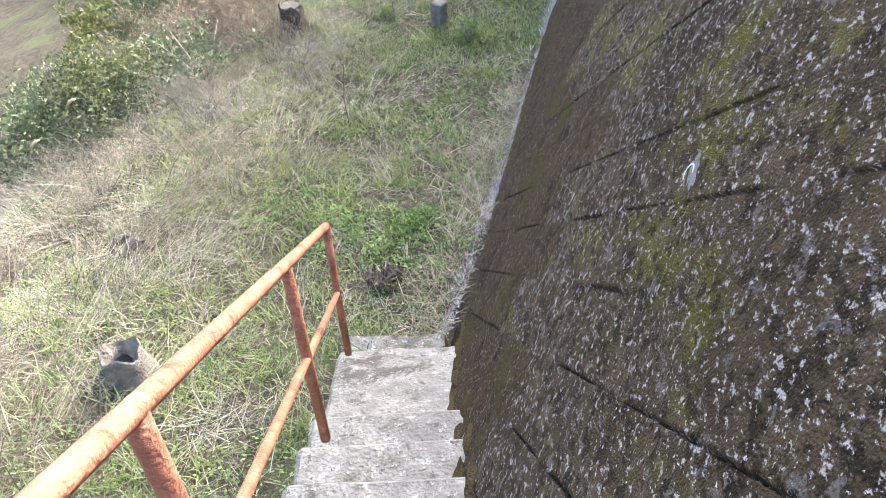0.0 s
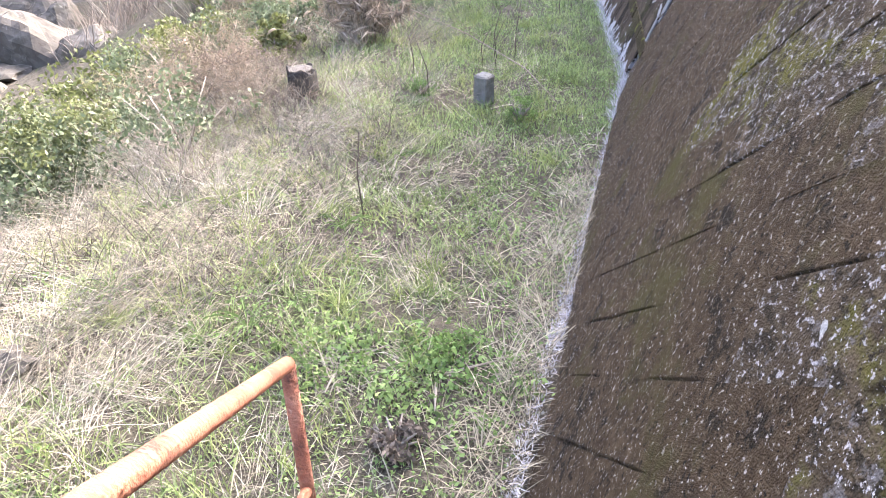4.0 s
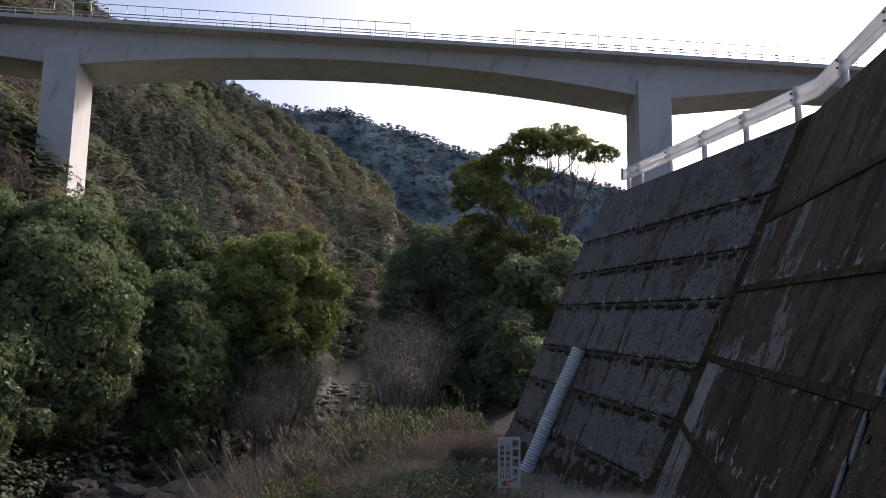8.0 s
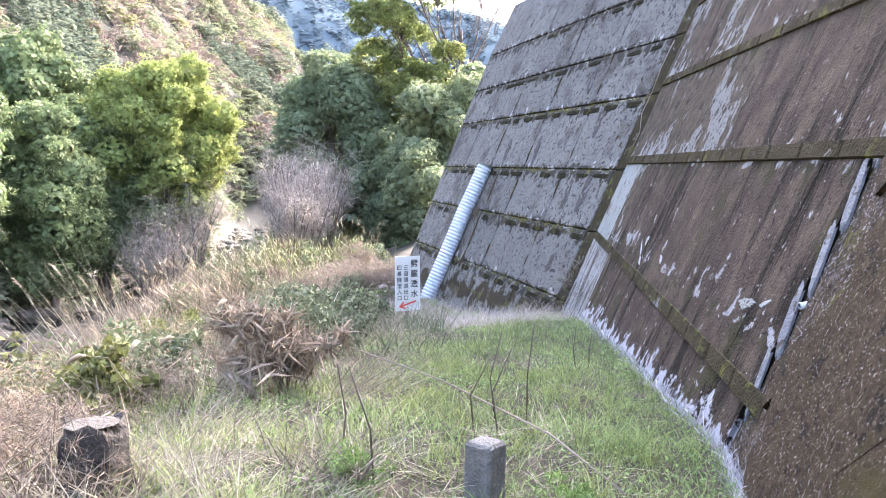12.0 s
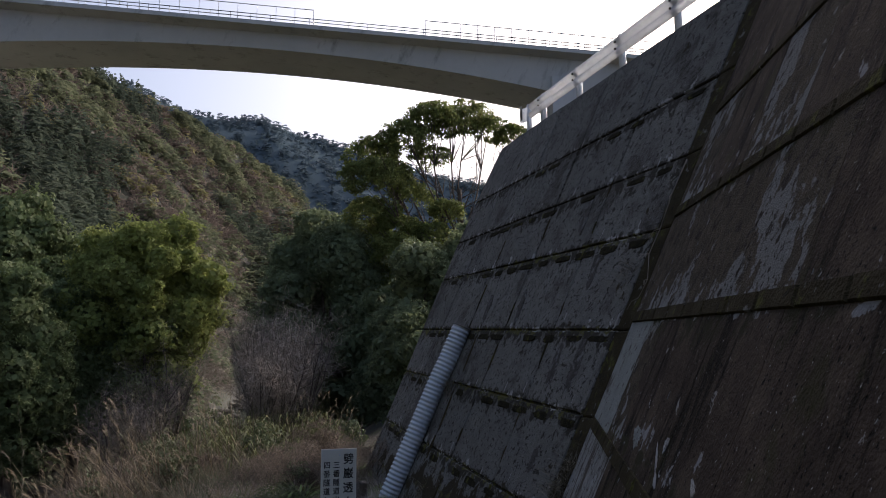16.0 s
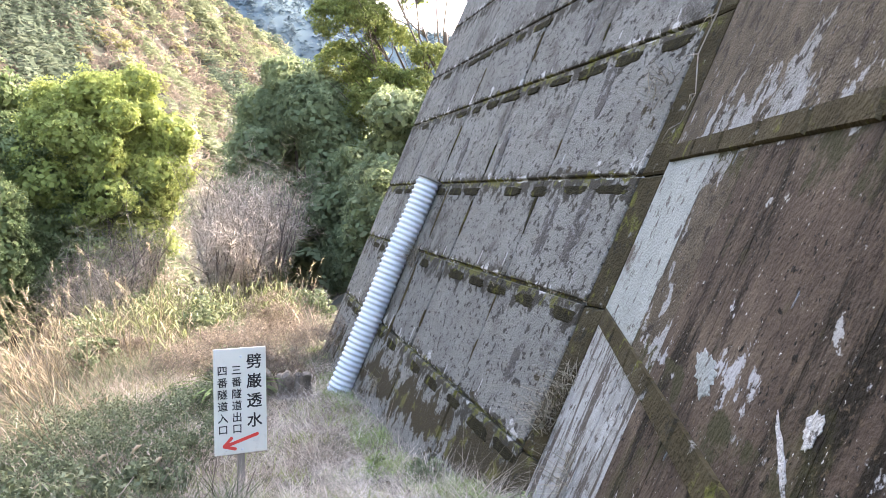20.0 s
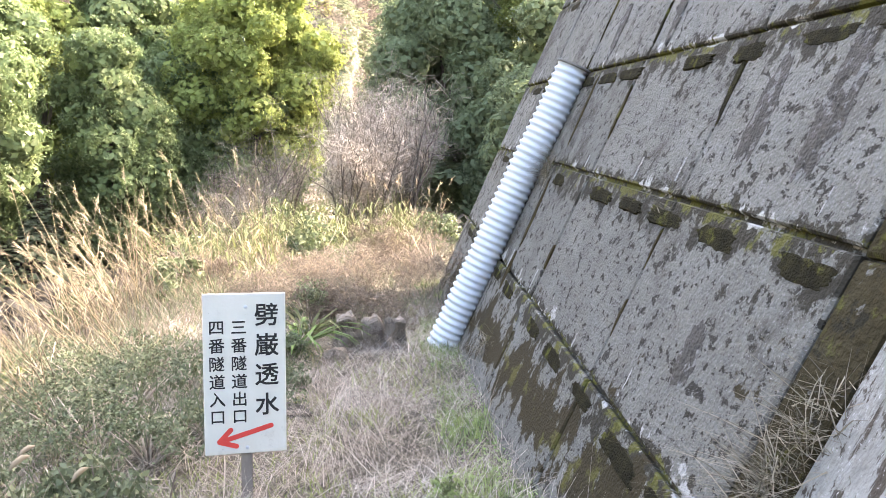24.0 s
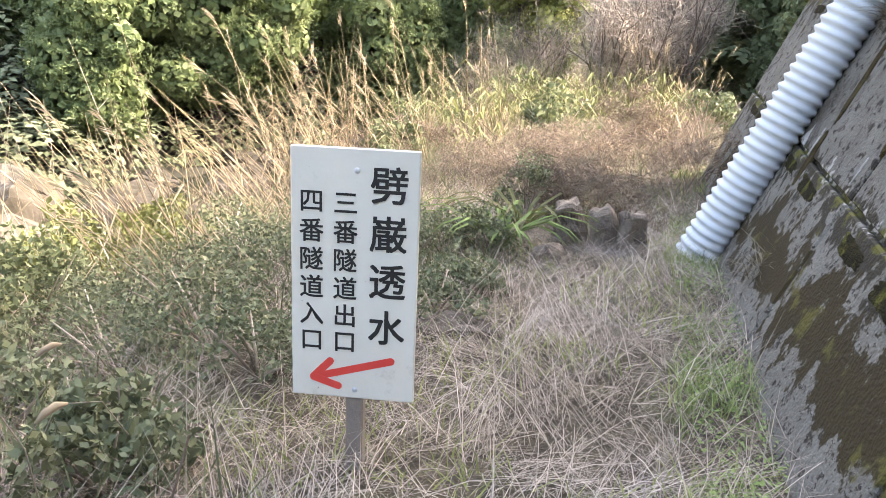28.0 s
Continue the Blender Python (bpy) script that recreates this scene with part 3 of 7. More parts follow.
# ---- retaining wall ----
def wall_body(name, f, y0, y1, mat_, label, inset=0.05):
    """A solid slab under the face pieces; y0, y1 are functions of z."""
    bm = bmesh.new()
    zs = [-1.2, 0.5, 2, 4, 6]
    n = 8
    front, back = [], []
    for k in range(n + 1):
        q = k / n
        colf, colb = [], []
        for z in zs + [None]:
            yb = y0(6.5 if z is None else z) * (1 - q) + y1(6.5 if z is None else z) * q
            zz = wall_top(yb) if z is None else z
            colf.append(bm.verts.new((f(yb, zz) + inset, yb, zz)))
            colb.append(bm.verts.new((f(yb, wall_top(yb)) + 0.9, yb, zz)))
        front.append(colf)
        back.append(colb)
    m = len(zs)
    for k in range(n):
        for j in range(m):
            bm.faces.new((front[k][j], front[k][j + 1], front[k + 1][j + 1], front[k + 1][j]))
            bm.faces.new((back[k][j], back[k + 1][j], back[k + 1][j + 1], back[k][j + 1]))
        bm.faces.new((front[k][m], back[k][m], back[k + 1][m], front[k + 1][m]))
    for c in (0, n):
        for j in range(m):
            bm.faces.new((front[c][j], back[c][j], back[c][j + 1], front[c][j + 1]))
    bmesh.ops.recalc_face_normals(bm, faces=bm.faces)
    ob = part(name, bm, mat_)
    return tagged(ob, label, "wall", kind="structure")


wall_a = wall_body("wall_panelled", face_a, corner_ab, lambda z: 6.85 - 0.8 * max(0, z - 6), M_CONC, "grey panelled concrete retaining wall with mossy joints", 0.035)
wall_b = wall_body("wall_stained", face_b, corner_bc, corner_ab, M_BROWN, "brown-stained concrete retaining wall with raking ribs", 0.03)
wall_c = wall_body("wall_block", face_c, lambda z: -24.0, corner_bc, M_BLOCK, "dark mossy retaining wall of diagonally laid blocks", 0.02)


# ---- bridge ----
BA, BD = Vector((-16.3, 75.4, 0)), Vector((0.9676, -0.2524, 0))
BN = Vector((0.2524, 0.9676, 0))


def on_bridge(s, off, z):
    return BA + BD * s + BN * off + Vector((0, 0, z))


def deck_z(s):
    return 38.75 - 0.022 * s


def soffit_z(s):
    if s < -3:
        return min(34.0 + (-3 - s) * 0.11, 36)
    if s > 63:
        return min(32.6 + (s - 63) * 0.12, 35)
    q = (s + 3) / 66
    return 34.0 * (1 - q) + 32.6 * q + 2.5 * (1 - (2 * q - 1) ** 2)


bridge = tagged(empty("road_bridge", BA), "tall grey concrete girder bridge across the valley", "bridge")
bridge_inv = Matrix.Translation(-BA)


def bpart(name, bm, m, label=""):
    bm.transform(bridge_inv)
    return part(name, bm, m, bridge, label)


bm = bmesh.new()
ss = np.linspace(-60, 130, 96)
prof = []
for s in ss:
    t, b = deck_z(s) - 0.7, soffit_z(s)
    prof.append([bm.verts.new(on_bridge(s, o, z)) for o, z in ((0, t), (0.5, b), (7.5, b), (8, t))])
for p, q in zip(prof, prof[1:]):
    for k in range(4):
        bm.faces.new((p[k], q[k], q[(k + 1) % 4], p[(k + 1) % 4]))
bmesh.ops.recalc_face_normals(bm, faces=bm.faces)
bpart("girder", bm, M_BRIDGE)
bm = bmesh.new()
prof = []
for s in ss:
    t = deck_z(s)
    prof.append([bm.verts.new(on_bridge(s, o, z)) for o, z in ((-1.3, t), (-1.3, t - 0.45), (0, t - 0.72), (8, t - 0.72), (9.3, t - 0.45), (9.3, t))])
for p, q in zip(prof, prof[1:]):
    for k in range(6):
        bm.faces.new((p[k], q[k], q[(k + 1) % 6], p[(k + 1) % 6]))
bmesh.ops.recalc_face_normals(bm, faces=bm.faces)
bpart("deck", bm, M_BRIDGE)
for s0, w, zb in ((-5.1, 3.6, -2), (60.5, 3.8, 3), (-75, 4, 10), (120, 4, 8)):
    bm = bmesh.new()
    vs = []
    for z in (zb, soffit_z(s0) + 1.5):
        for s, o in ((s0, -0.25), (s0 + w, -0.25), (s0 + w, 4.4), (s0, 4.4)):
            vs.append(bm.verts.new(on_bridge(s, o, z)))
    for k in range(4):
        bm.faces.new((vs[k], vs[(k + 1) % 4], vs[4 + (k + 1) % 4], vs[4 + k]))
    bm.faces.new(vs[4:])
    bmesh.ops.recalc_face_normals(bm, faces=bm.faces)
    bpart("pier", bm, M_BRIDGE)


def rail_run(s0, s1, h, step, name):
    bm = bmesh.new()
    for z in ((0.35, 0.7) if h < 1.2 else (0.35, 0.7, h)):
        add_tube(bm, [on_bridge(s, -1.2, deck_z(s) + z) for s in (s0, (s0 + s1) / 2, s1)], 0.06, 4)
    n = int((s1 - s0) / step)
    for k in range(n + 1):
        s = s0 + (s1 - s0) * k / n
        add_tube(bm, [on_bridge(s, -1.2, deck_z(s)), on_bridge(s, -1.2, deck_z(s) + h)], 0.035, 4)
    bpart(name, bm, M_GALV)


rail_run(-60, 130, 0.75, 2.0, "parapet_rail")
rail_run(-4, 34.4, 1.7, 1.9, "throwing_fence")
rail_run(46.2, 78.5, 1.7, 1.9, "throwing_fence")

# ---- steps and rail ----
ST = Vector((0.40, 0.917, 0)).normalized()
SR = Vector((ST.y, -ST.x, 0))
S0 = Vector((-6.08, -13.17, 0))
steps = tagged(empty("steps", S0), "worn pale concrete steps down along the wall", "steps", kind="structure")
for k in [0] + list(range(3, 22)):
    z = 1.10 + 0.172 * k
    p = S0 - ST * (0.29 * k)
    bm = bmesh.new()
    add_box(bm, 0, 1.5, -0.42 if k else -1.0, 0.0, -0.35, 0.0, 0.022)
    bmesh.ops.subdivide_edges(bm, edges=[e_ for e_ in bm.edges if e_.calc_length() > 0.3], cuts=9, use_grid_fill=True)
    for v_ in bm.verts:
        if k == 0 and v_.co.z > -0.1:
            v_.co.z -= 0.36 * v_.co.y
        v_.co += 0.008 * noise.noise_vector(v_.co * 5 + Vector((k * 3.1, 0, 0))) + 0.006 * noise.noise_vector(v_.co * 16 + Vector((k * 1.7, 0, 0)))
    R = Matrix(((SR.x, ST.x, 0, 0), (SR.y, ST.y, 0, 0), (0, 0, 1, 0), (0, 0, 0, 1)))
    bm.transform(Matrix.Translation(Vector((p.x, p.y, z)) - S0) @ R)
    part("step", bm, M_STEP, steps)
for k in range(26):
    s = -0.05 + 0.16 * k
    z = 1.10 + 0.36 * max(s, 0) if s < 0.87 else 1.10 + 0.172 * (math.floor(s / 0.29) + 0)
    q = 0.3
    while q < 1.5 and (S0 - ST * s + SR * q).x < face_c((S0 - ST * s + SR * q).y, z):
        q += 0.01
    p = S0 - ST * s + SR * (q - 0.005)
    bm = bmesh.new()
    bmesh.ops.create_icosphere(bm, subdivisions=2, radius=1.0)
    for v_ in bm.verts:
        v_.co += 0.35 * noise.noise_vector(v_.co * 1.3 + Vector((k * 2.3, 0, 0)))
        v_.co = Vector((v_.co.x * 0.035, v_.co.y * 0.13, v_.co.z * 0.014))
    bm.transform(Matrix.Translation(Vector((p.x, p.y, z)) - S0) @ R)
    part("moss_mound", bm, M_MOSSB, steps)
bm = bmesh.new()
add_box(bm, 0.02, 0.62, 0.0, 0.16, -0.3, -0.05, 0.02)
bmesh.ops.subdivide_edges(bm, edges=[e_ for e_ in bm.edges if e_.calc_length() > 0.3], cuts=5, use_grid_fill=True)
for v_ in bm.verts:
    v_.co += 0.02 * noise.noise_vector(v_.co * 6)
bm.transform(Matrix.Translation(Vector((0, 0, 1.10))) @ R)
part("foot_stone", bm, M_STEP, steps)
RB = [Vector((-6.087 + 0.3678 * (y + 13.4), y, 1.316 - 0.6924 * (y + 13.4))) for y in (-13.33, -14.37, -15.49, -16.55, -17.6)]
hr = tagged(empty("handrail", RB[0]), "rusty orange-painted steel handrail beside the steps", "handrail")
H = Vector((0, 0, 1))
base = Matrix.Translation(-RB[0])
for p in RB:
    bm = bmesh.new()
    add_tube(bm, [p - H * 0.05, p + H * 0.86], 0.021, 10)
    bm.transform(base)
    part("post", bm, M_RUST, hr)
for nm, h in (("top_rail", 0.87), ("mid_rail", 0.42)):
    bm = bmesh.new()
    add_tube(bm, [p + H * h for p in RB], 0.020 if h > 0.5 else 0.016, 10)
    bm.transform(base)
    part(nm, bm, M_RUST, hr)

# ---- sign ----
sign = tagged(empty("trail_sign", (0, 0, -0.1)), "white board sign with black writing and red arrow on brown post", "sign")
bm = bmesh.new()
add_box(bm, -0.225, 0.22, -0.012, 0.004, 0.5, 1.41, 0.004)
board = part("board", bm, M_SIGN, sign)
bm = bmesh.new()
add_box(bm, -0.032, 0.032, 0.006, 0.066, -0.35, 1.38, 0.006)
part("post", bm, M_POST, sign)



def glyphs(name, text, x, z, size, stretch=1.0, bold=0.008):
    """Characters one under the other, each a thin raised mesh on the board."""
    for k, ch in enumerate(text):
        cu = bpy.data.curves.new("glyph", "FONT")
        cu.body, cu.size, cu.extrude, cu.offset = ch, size, 0.0006, 0.0
        cu.resolution_u = 2
        cu.align_x, cu.align_y = "CENTER", "CENTER"
        tmp = bpy.data.objects.new("glyph", cu)
        scene.collection.objects.link(tmp)
        dg = bpy.context.evaluated_depsgraph_get()
        me = bpy.data.meshes.new_from_object(tmp.evaluated_get(dg))
        bpy.data.objects.remove(tmp)
        xs = np.zeros(len(me.vertices) * 3)
        me.vertices.foreach_get("co", xs)
        c = xs.reshape(-1, 3)
        mid = (c.max(0) + c.min(0)) / 2
        me.transform(Matrix.Rotation(math.pi / 2, 4, "X") @ Matrix.Translation(-Vector(mid)))
        # thicken the strokes by laying five shifted copies over one another
        bm = bmesh.new()
        for n_, (sx, sz) in enumerate(((0, 0), (1, 1), (-1, 1), (1, -1), (-1, -1))):
            first = len(bm.verts)
            bm.from_mesh(me)
            bm.verts.ensure_lookup_table()
            for v_ in bm.verts[first:]:
                v_.co += Vector((x + sx * bold * size, -0.0132 - 0.00008 * n_, z - k * size * stretch + sz * bold * size))
        ob = part(name, bm, M_INK, board)


glyphs("character", "\u5288\u5dcc\u900f\u6c34", 0.116, 1.29, 0.134, 1.265, 0.013)
glyphs("character", "\u4e09\u756a\u96a7\u9053\u51fa\u53e3", -0.033, 1.222, 0.088, 1.15, 0.011)
glyphs("character", "\u56db\u756a\u96a7\u9053\u5165\u53e3", -0.152, 1.222, 0.088, 1.15, 0.011)


def flat_bar(bm, a, b, w, y):
    """A round-ended flat bar between two points of the board."""
    a, b = Vector((a[0], y, a[1])), Vector((b[0], y, b[1]))
    d = (b - a).normalized()
    s = Vector((-d.z, 0, d.x))
    ring = []
    for c, t0 in ((b, -math.pi / 2), (a, math.pi / 2)):
        for k in range(7):
            t = t0 + math.pi * k / 6
            ring.append(c + w * (math.cos(t) * d + math.sin(t) * s))
    lo = [bm.verts.new(v) for v in ring]
    hi = [bm.verts.new(v - Vector((0, 0.0012, 0))) for v in ring]
    bm.faces.new(hi)
    for k in range(14):
        bm.faces.new((lo[k], lo[(k + 1) % 14], hi[(k + 1) % 14], hi[k]))


bm = bmesh.new()
flat_bar(bm, (0.135, 0.655), (-0.13, 0.578), 0.014, -0.0122)
flat_bar(bm, (-0.145, 0.576), (-0.085, 0.640), 0.014, -0.0126)
flat_bar(bm, (-0.145, 0.574), (-0.055, 0.546), 0.014, -0.0130)
part("arrow", bm, M_RED, board, "red arrow pointing to the river side")
for z in (1.335, 0.535):
    bm = bmesh.new()
    bmesh.ops.create_uvsphere(bm, u_segments=10, v_segments=6, radius=0.011, matrix=Matrix.Translation((0.005, -0.012, z)) @ Matrix.Diagonal((1, 0.5, 1, 1)))
    part("bolt", bm, M_GALV, sign)

# ---- drain pipe ----
pipe = tagged(empty("drain_pipe", (2.1, 3.2, 0.1)), "pale blue corrugated plastic drain pipe lying on the wall", "pipe")
CL = [Vector(p) for p in ((3.23, 3.20, 3.02), (3.04, 3.28, 2.55), (2.80, 3.36, 2.02), (2.42, 3.48, 1.10), (1.97, 3.64, 0.02))]
bm = bmesh.new()
tot = [0.0]
for a, b in zip(CL, CL[1:]):
    tot.append(tot[-1] + (b - a).length)
pp, rr = [], []
n = 240
for k in range(n + 1):
    d = tot[-1] * k / n
    j = max(i for i in range(len(CL) - 1) if tot[i] <= d + 1e-6)
    pp.append(CL[j].lerp(CL[j + 1], (d - tot[j]) / (tot[j + 1] - tot[j])))
    rr.append(0.166 + 0.014 * math.cos(2 * math.pi * d / 0.075))
add_tube(bm, pp, rr, 24, cap=False)
bm.transform(Matrix.Translation((-2.1, -3.2, -0.1)))
part("tube", bm, M_PIPE, pipe)
bm = bmesh.new()
ax = (CL[0] - CL[1]).normalized()
add_tube(bm, [CL[0] - ax * 0.01 - Vector((2.1, 3.2, 0.1)), CL[0] + ax * 0.02 - Vector((2.1, 3.2, 0.1))], [0.188, 0.188], 24)
part("end_plate", bm, M_CONCPOST, pipe, "grey end plate of the pipe")

# ---- guard rail on the wall ----
GO = Vector((5.75, 5.3, 7.4))
gr = tagged(empty("guard_rail", GO), "white-painted steel guard rail along the top of the wall", "guard rail")


def top_edge(y):
    """The front edge of the wall's top."""
    z = wall_top(y)
    if y > corner_ab(z):
        x = face_a(y, z)
    elif y > corner_bc(z):
        x = face_b(y, z)
    else:
        x = face_c(y, z)
    return Vector((x, y, z))


GY = [5.15, 4.3] + [2.55 - 1.72 * k for k in range(13)]
for y in GY:
    p = top_edge(y) + Vector((0.25, 0, 0)) - GO
    bm = bmesh.new()
    add_tube(bm, [p - Vector((0, 0, 0.15)), p + Vector((0, 0, 0.74))], 0.062, 12)
    part("post", bm, M_GALV, gr)
beam = [top_edge(float(y)) + Vector((0.16, 0, 0.52)) - GO for y in np.linspace(4.9, -18, 40)]
bm = bmesh.new()
rows = []
shape = [(0.02, 0.175), (-0.03, 0.15), (-0.05, 0.10), (-0.03, 0.05), (0.02, 0.02), (0.02, -0.02), (-0.03, -0.05), (-0.05, -0.10), (-0.03, -0.15), (0.02, -0.175)]
for p in beam:
    rows.append([bm.verts.new(p + Vector((a, 0, b))) for a, b in shape])
for a, b in zip(rows, rows[1:]):
    for k in range(len(shape) - 1):
        bm.faces.new((a[k], a[k + 1], b[k + 1], b[k])).smooth = True
bmesh.ops.solidify(bm, geom=bm.faces[:], thickness=0.006)
part("beam", bm, M_GALV, gr, "white corrugated steel beam")
bm = bmesh.new()
p = top_edge(5.15) + Vector((0.14, 0, 0)) - GO
ring = [(math.cos(t) * 0.13, math.sin(t) * 0.20) for t in np.linspace(0, math.pi, 9)]
lo = [bm.verts.new(p + Vector((a * 0.6, b, 0.36))) for a, b in ring]
hi = [bm.verts.new(p + Vector((a * 0.6, b, 0.70))) for a, b in ring]
for k in range(8):
    bm.faces.new((lo[k], lo[k + 1], hi[k + 1], hi[k])).smooth = True
bmesh.ops.solidify(bm, geom=bm.faces[:], thickness=0.006)
part("end_cap", bm, M_GALV, gr)
for y in GY[1:]:
    for dz in (0.58, 0.46):
        bm = bmesh.new()
        q_ = top_edge(y) + Vector((0.10, 0, dz)) - GO
        bmesh.ops.create_uvsphere(bm, u_segments=8, v_segments=5, radius=0.02, matrix=Matrix.Translation(q_))
        part("bolt", bm, M_JOINT, gr)


# ---- trees ----
RNG = np.random.default_rng(7)


def leaf_cards(centres, normals, size, rng, spread=0.6, wid=0.55):
    """One pointed four-cornered leaf for each centre."""
    n = len(centres)
    d = rng.normal(size=(n, 3))
    d = normals * (1 - spread) + d / np.linalg.norm(d, axis=1, keepdims=True) * spread
    d /= np.linalg.norm(d, axis=1, keepdims=True)
    a = np.cross(d, rng.normal(size=(n, 3)))
    a /= np.linalg.norm(a, axis=1, keepdims=True)
    b = np.cross(d, a)
    s = (size * rng.uniform(0.6, 1.35, n))[:, None]
    v = np.stack([centres - a * s, centres + b * s * wid + d * s * 0.12, centres + a * s, centres - b * s * wid + d * s * 0.12], 1)
    return v.reshape(-1, 3), np.arange(4 * n).reshape(n, 4)


def crown_points(rng, clumps, per, rad, clump_r, hollow=0.55, low=-0.95):
    """Leaf centres and outward normals of an uneven crown in an ellipsoid about the origin."""
    C, Nn = [], []
    while len(C) < clumps:
        d = rng.normal(size=3)
        d /= np.linalg.norm(d)
        if d[2] < low:
            continue
        lump = 1 + 0.22 * math.sin(3 * d[0] + 4 * d[1] + rad[0]) + 0.15 * math.sin(5 * d[2] + 3 * d[0])
        C.append(d * rng.uniform(hollow, 1.0) * lump * np.array(rad))
        Nn.append(d)
    C, Nn = np.array(C), np.array(Nn)
    off = rng.normal(size=(clumps, per, 3))
    off /= np.linalg.norm(off, axis=2, keepdims=True)
    rr = clump_r * rng.uniform(0.5, 1.3, (clumps, 1, 1))
    o = off * rr * rng.uniform(0.55, 1.0, (clumps, per, 1)) * np.array([1, 1, 0.75])
    P = (C[:, None] + o).reshape(-1, 3)
    Q = (off * 0.8 + Nn[:, None] * 0.5 + np.array([0, 0, 0.25])).reshape(-1, 3)
    return P, Q / np.linalg.norm(Q, axis=1, keepdims=True)


def lumpy_crown(rng, rad, lumps, lump_r, spray_r, leaf, per, low=-0.75, dense=1.0):
    """Leaves in small domed sprays that sit on the outer and upper sides of big rounded lumps."""
    rad = np.array(rad, float)
    k = np.arange(lumps) + 0.5
    zz = 1 - (1 - low) * k / lumps
    ph = k * 2.39996 + rng.normal(0, 0.3, lumps)
    d = np.stack([np.sqrt(np.maximum(0, 1 - zz * zz)) * np.cos(ph), np.sqrt(np.maximum(0, 1 - zz * zz)) * np.sin(ph), zz], 1)
    R = lump_r * rng.uniform(0.5, 1.45, lumps)
    C = d * np.maximum(rad - 0.75 * R[:, None], 0.15 * rad) * rng.uniform(0.8, 1.08, (lumps, 1))
    P, Q = [], []
    for c, r, o in zip(C, R, d):
        n = max(6, int(dense * 2.7 * r * r / (spray_r * spray_r)))
        u = rng.normal(size=(n * 2, 3))
        u /= np.linalg.norm(u, axis=1, keepdims=True)
        u = u[(u @ (o * 0.75 + np.array([0, 0, 0.5]))) > -0.35][:n]
        sc = c + u * r * rng.uniform(0.8, 1.08, (len(u), 1)) * np.array([1, 1, 0.85])
        sr = spray_r * rng.uniform(0.6, 1.35, len(u))
        v = rng.normal(size=(len(u), per, 3)) + u[:, None] * 0.6 + np.array([0, 0, 0.8])
        v /= np.linalg.norm(v, axis=2, keepdims=True)
        P.append((sc[:, None] + v * (sr[:, None, None] * rng.uniform(0.45, 1.0, (len(u), per, 1))) * np.array([1, 1, 0.7])).reshape(-1, 3))
        Q.append((v * 0.7 + u[:, None] * 0.5 + np.array([0, 0, 0.2])).reshape(-1, 3))
    IP, IQ = [], []
    for c, r in zip(C, R):
        n = int(11.3 * r * r / (0.11 + 0.7 * leaf) ** 2)
        u = rng.normal(size=(n, 3))
        u /= np.linalg.norm(u, axis=1, keepdims=True)
        IP.append(c + u * r * rng.uniform(0.72, 0.9, (n, 1)) * np.array([1, 1, 0.85]))
        IQ.append(u)
    P, Q = np.concatenate(P), np.concatenate(Q)
    return P, Q / np.linalg.norm(Q, axis=1, keepdims=True), C, np.concatenate(IP), np.concatenate(IQ)


def tree(name, base, height, rad, leafmat, label, leaf=0.09, spray=0.42, seed=1, lumps=18, lump_r=1.5, per=22, limbs=6, low=-0.95, trunk_r=None):
    rng = np.random.default_rng(seed)
    t = tagged(empty(name, base), label, "tree")
    tr = trunk_r or height * 0.02
    rad = np.array(rad, float)
    cz = height - rad[2]
    ctr = np.array([0, 0, cz])
    P, Q, C, IP, IQ = lumpy_crown(rng, rad, lumps, lump_r, spray, leaf, per, low)
    bm = bmesh.new()
    pts = [Vector((0.2 * math.sin(5 * q + seed), 0.2 * math.cos(4 * q + seed), cz * 1.15 * q - 0.5 * (1 - q))) for q in np.linspace(0, 1, 7)]
    add_tube(bm, pts, [tr * (1.25 - 0.95 * q) for q in np.linspace(0, 1, 7)], 8)
    trunk = part("trunk", bm, M_BARK, t)
    for k in rng.permutation(len(C))[:limbs]:
        e = Vector(C[k] * 0.95 + ctr)
        p0 = pts[int(np.clip(rng.uniform(0.4, 0.9) * 6, 0, 6))]
        mid = p0.lerp(e, 0.5) + Vector((rng.uniform(-0.3, 0.3), rng.uniform(-0.3, 0.3), 0.06 * (e - p0).length))
        bm = bmesh.new()
        add_tube(bm, [p0, p0.lerp(mid, 0.5), mid, mid.lerp(e, 0.55), e], [tr * 0.5, tr * 0.4, tr * 0.3, tr * 0.2, tr * 0.08], 6)
        part("limb", bm, M_BARK, trunk)
    v, f = leaf_cards(P + ctr, Q, leaf, rng, 0.55, 0.5)
    v2, f2 = leaf_cards(IP + ctr, IQ, 0.11 + 0.7 * leaf, rng, 0.45, 0.7)
    v, f = np.concatenate([v, v2]), np.concatenate([f, f2 + len(v)])
    arrays("crown", v, f, leafmat, t)
    return t


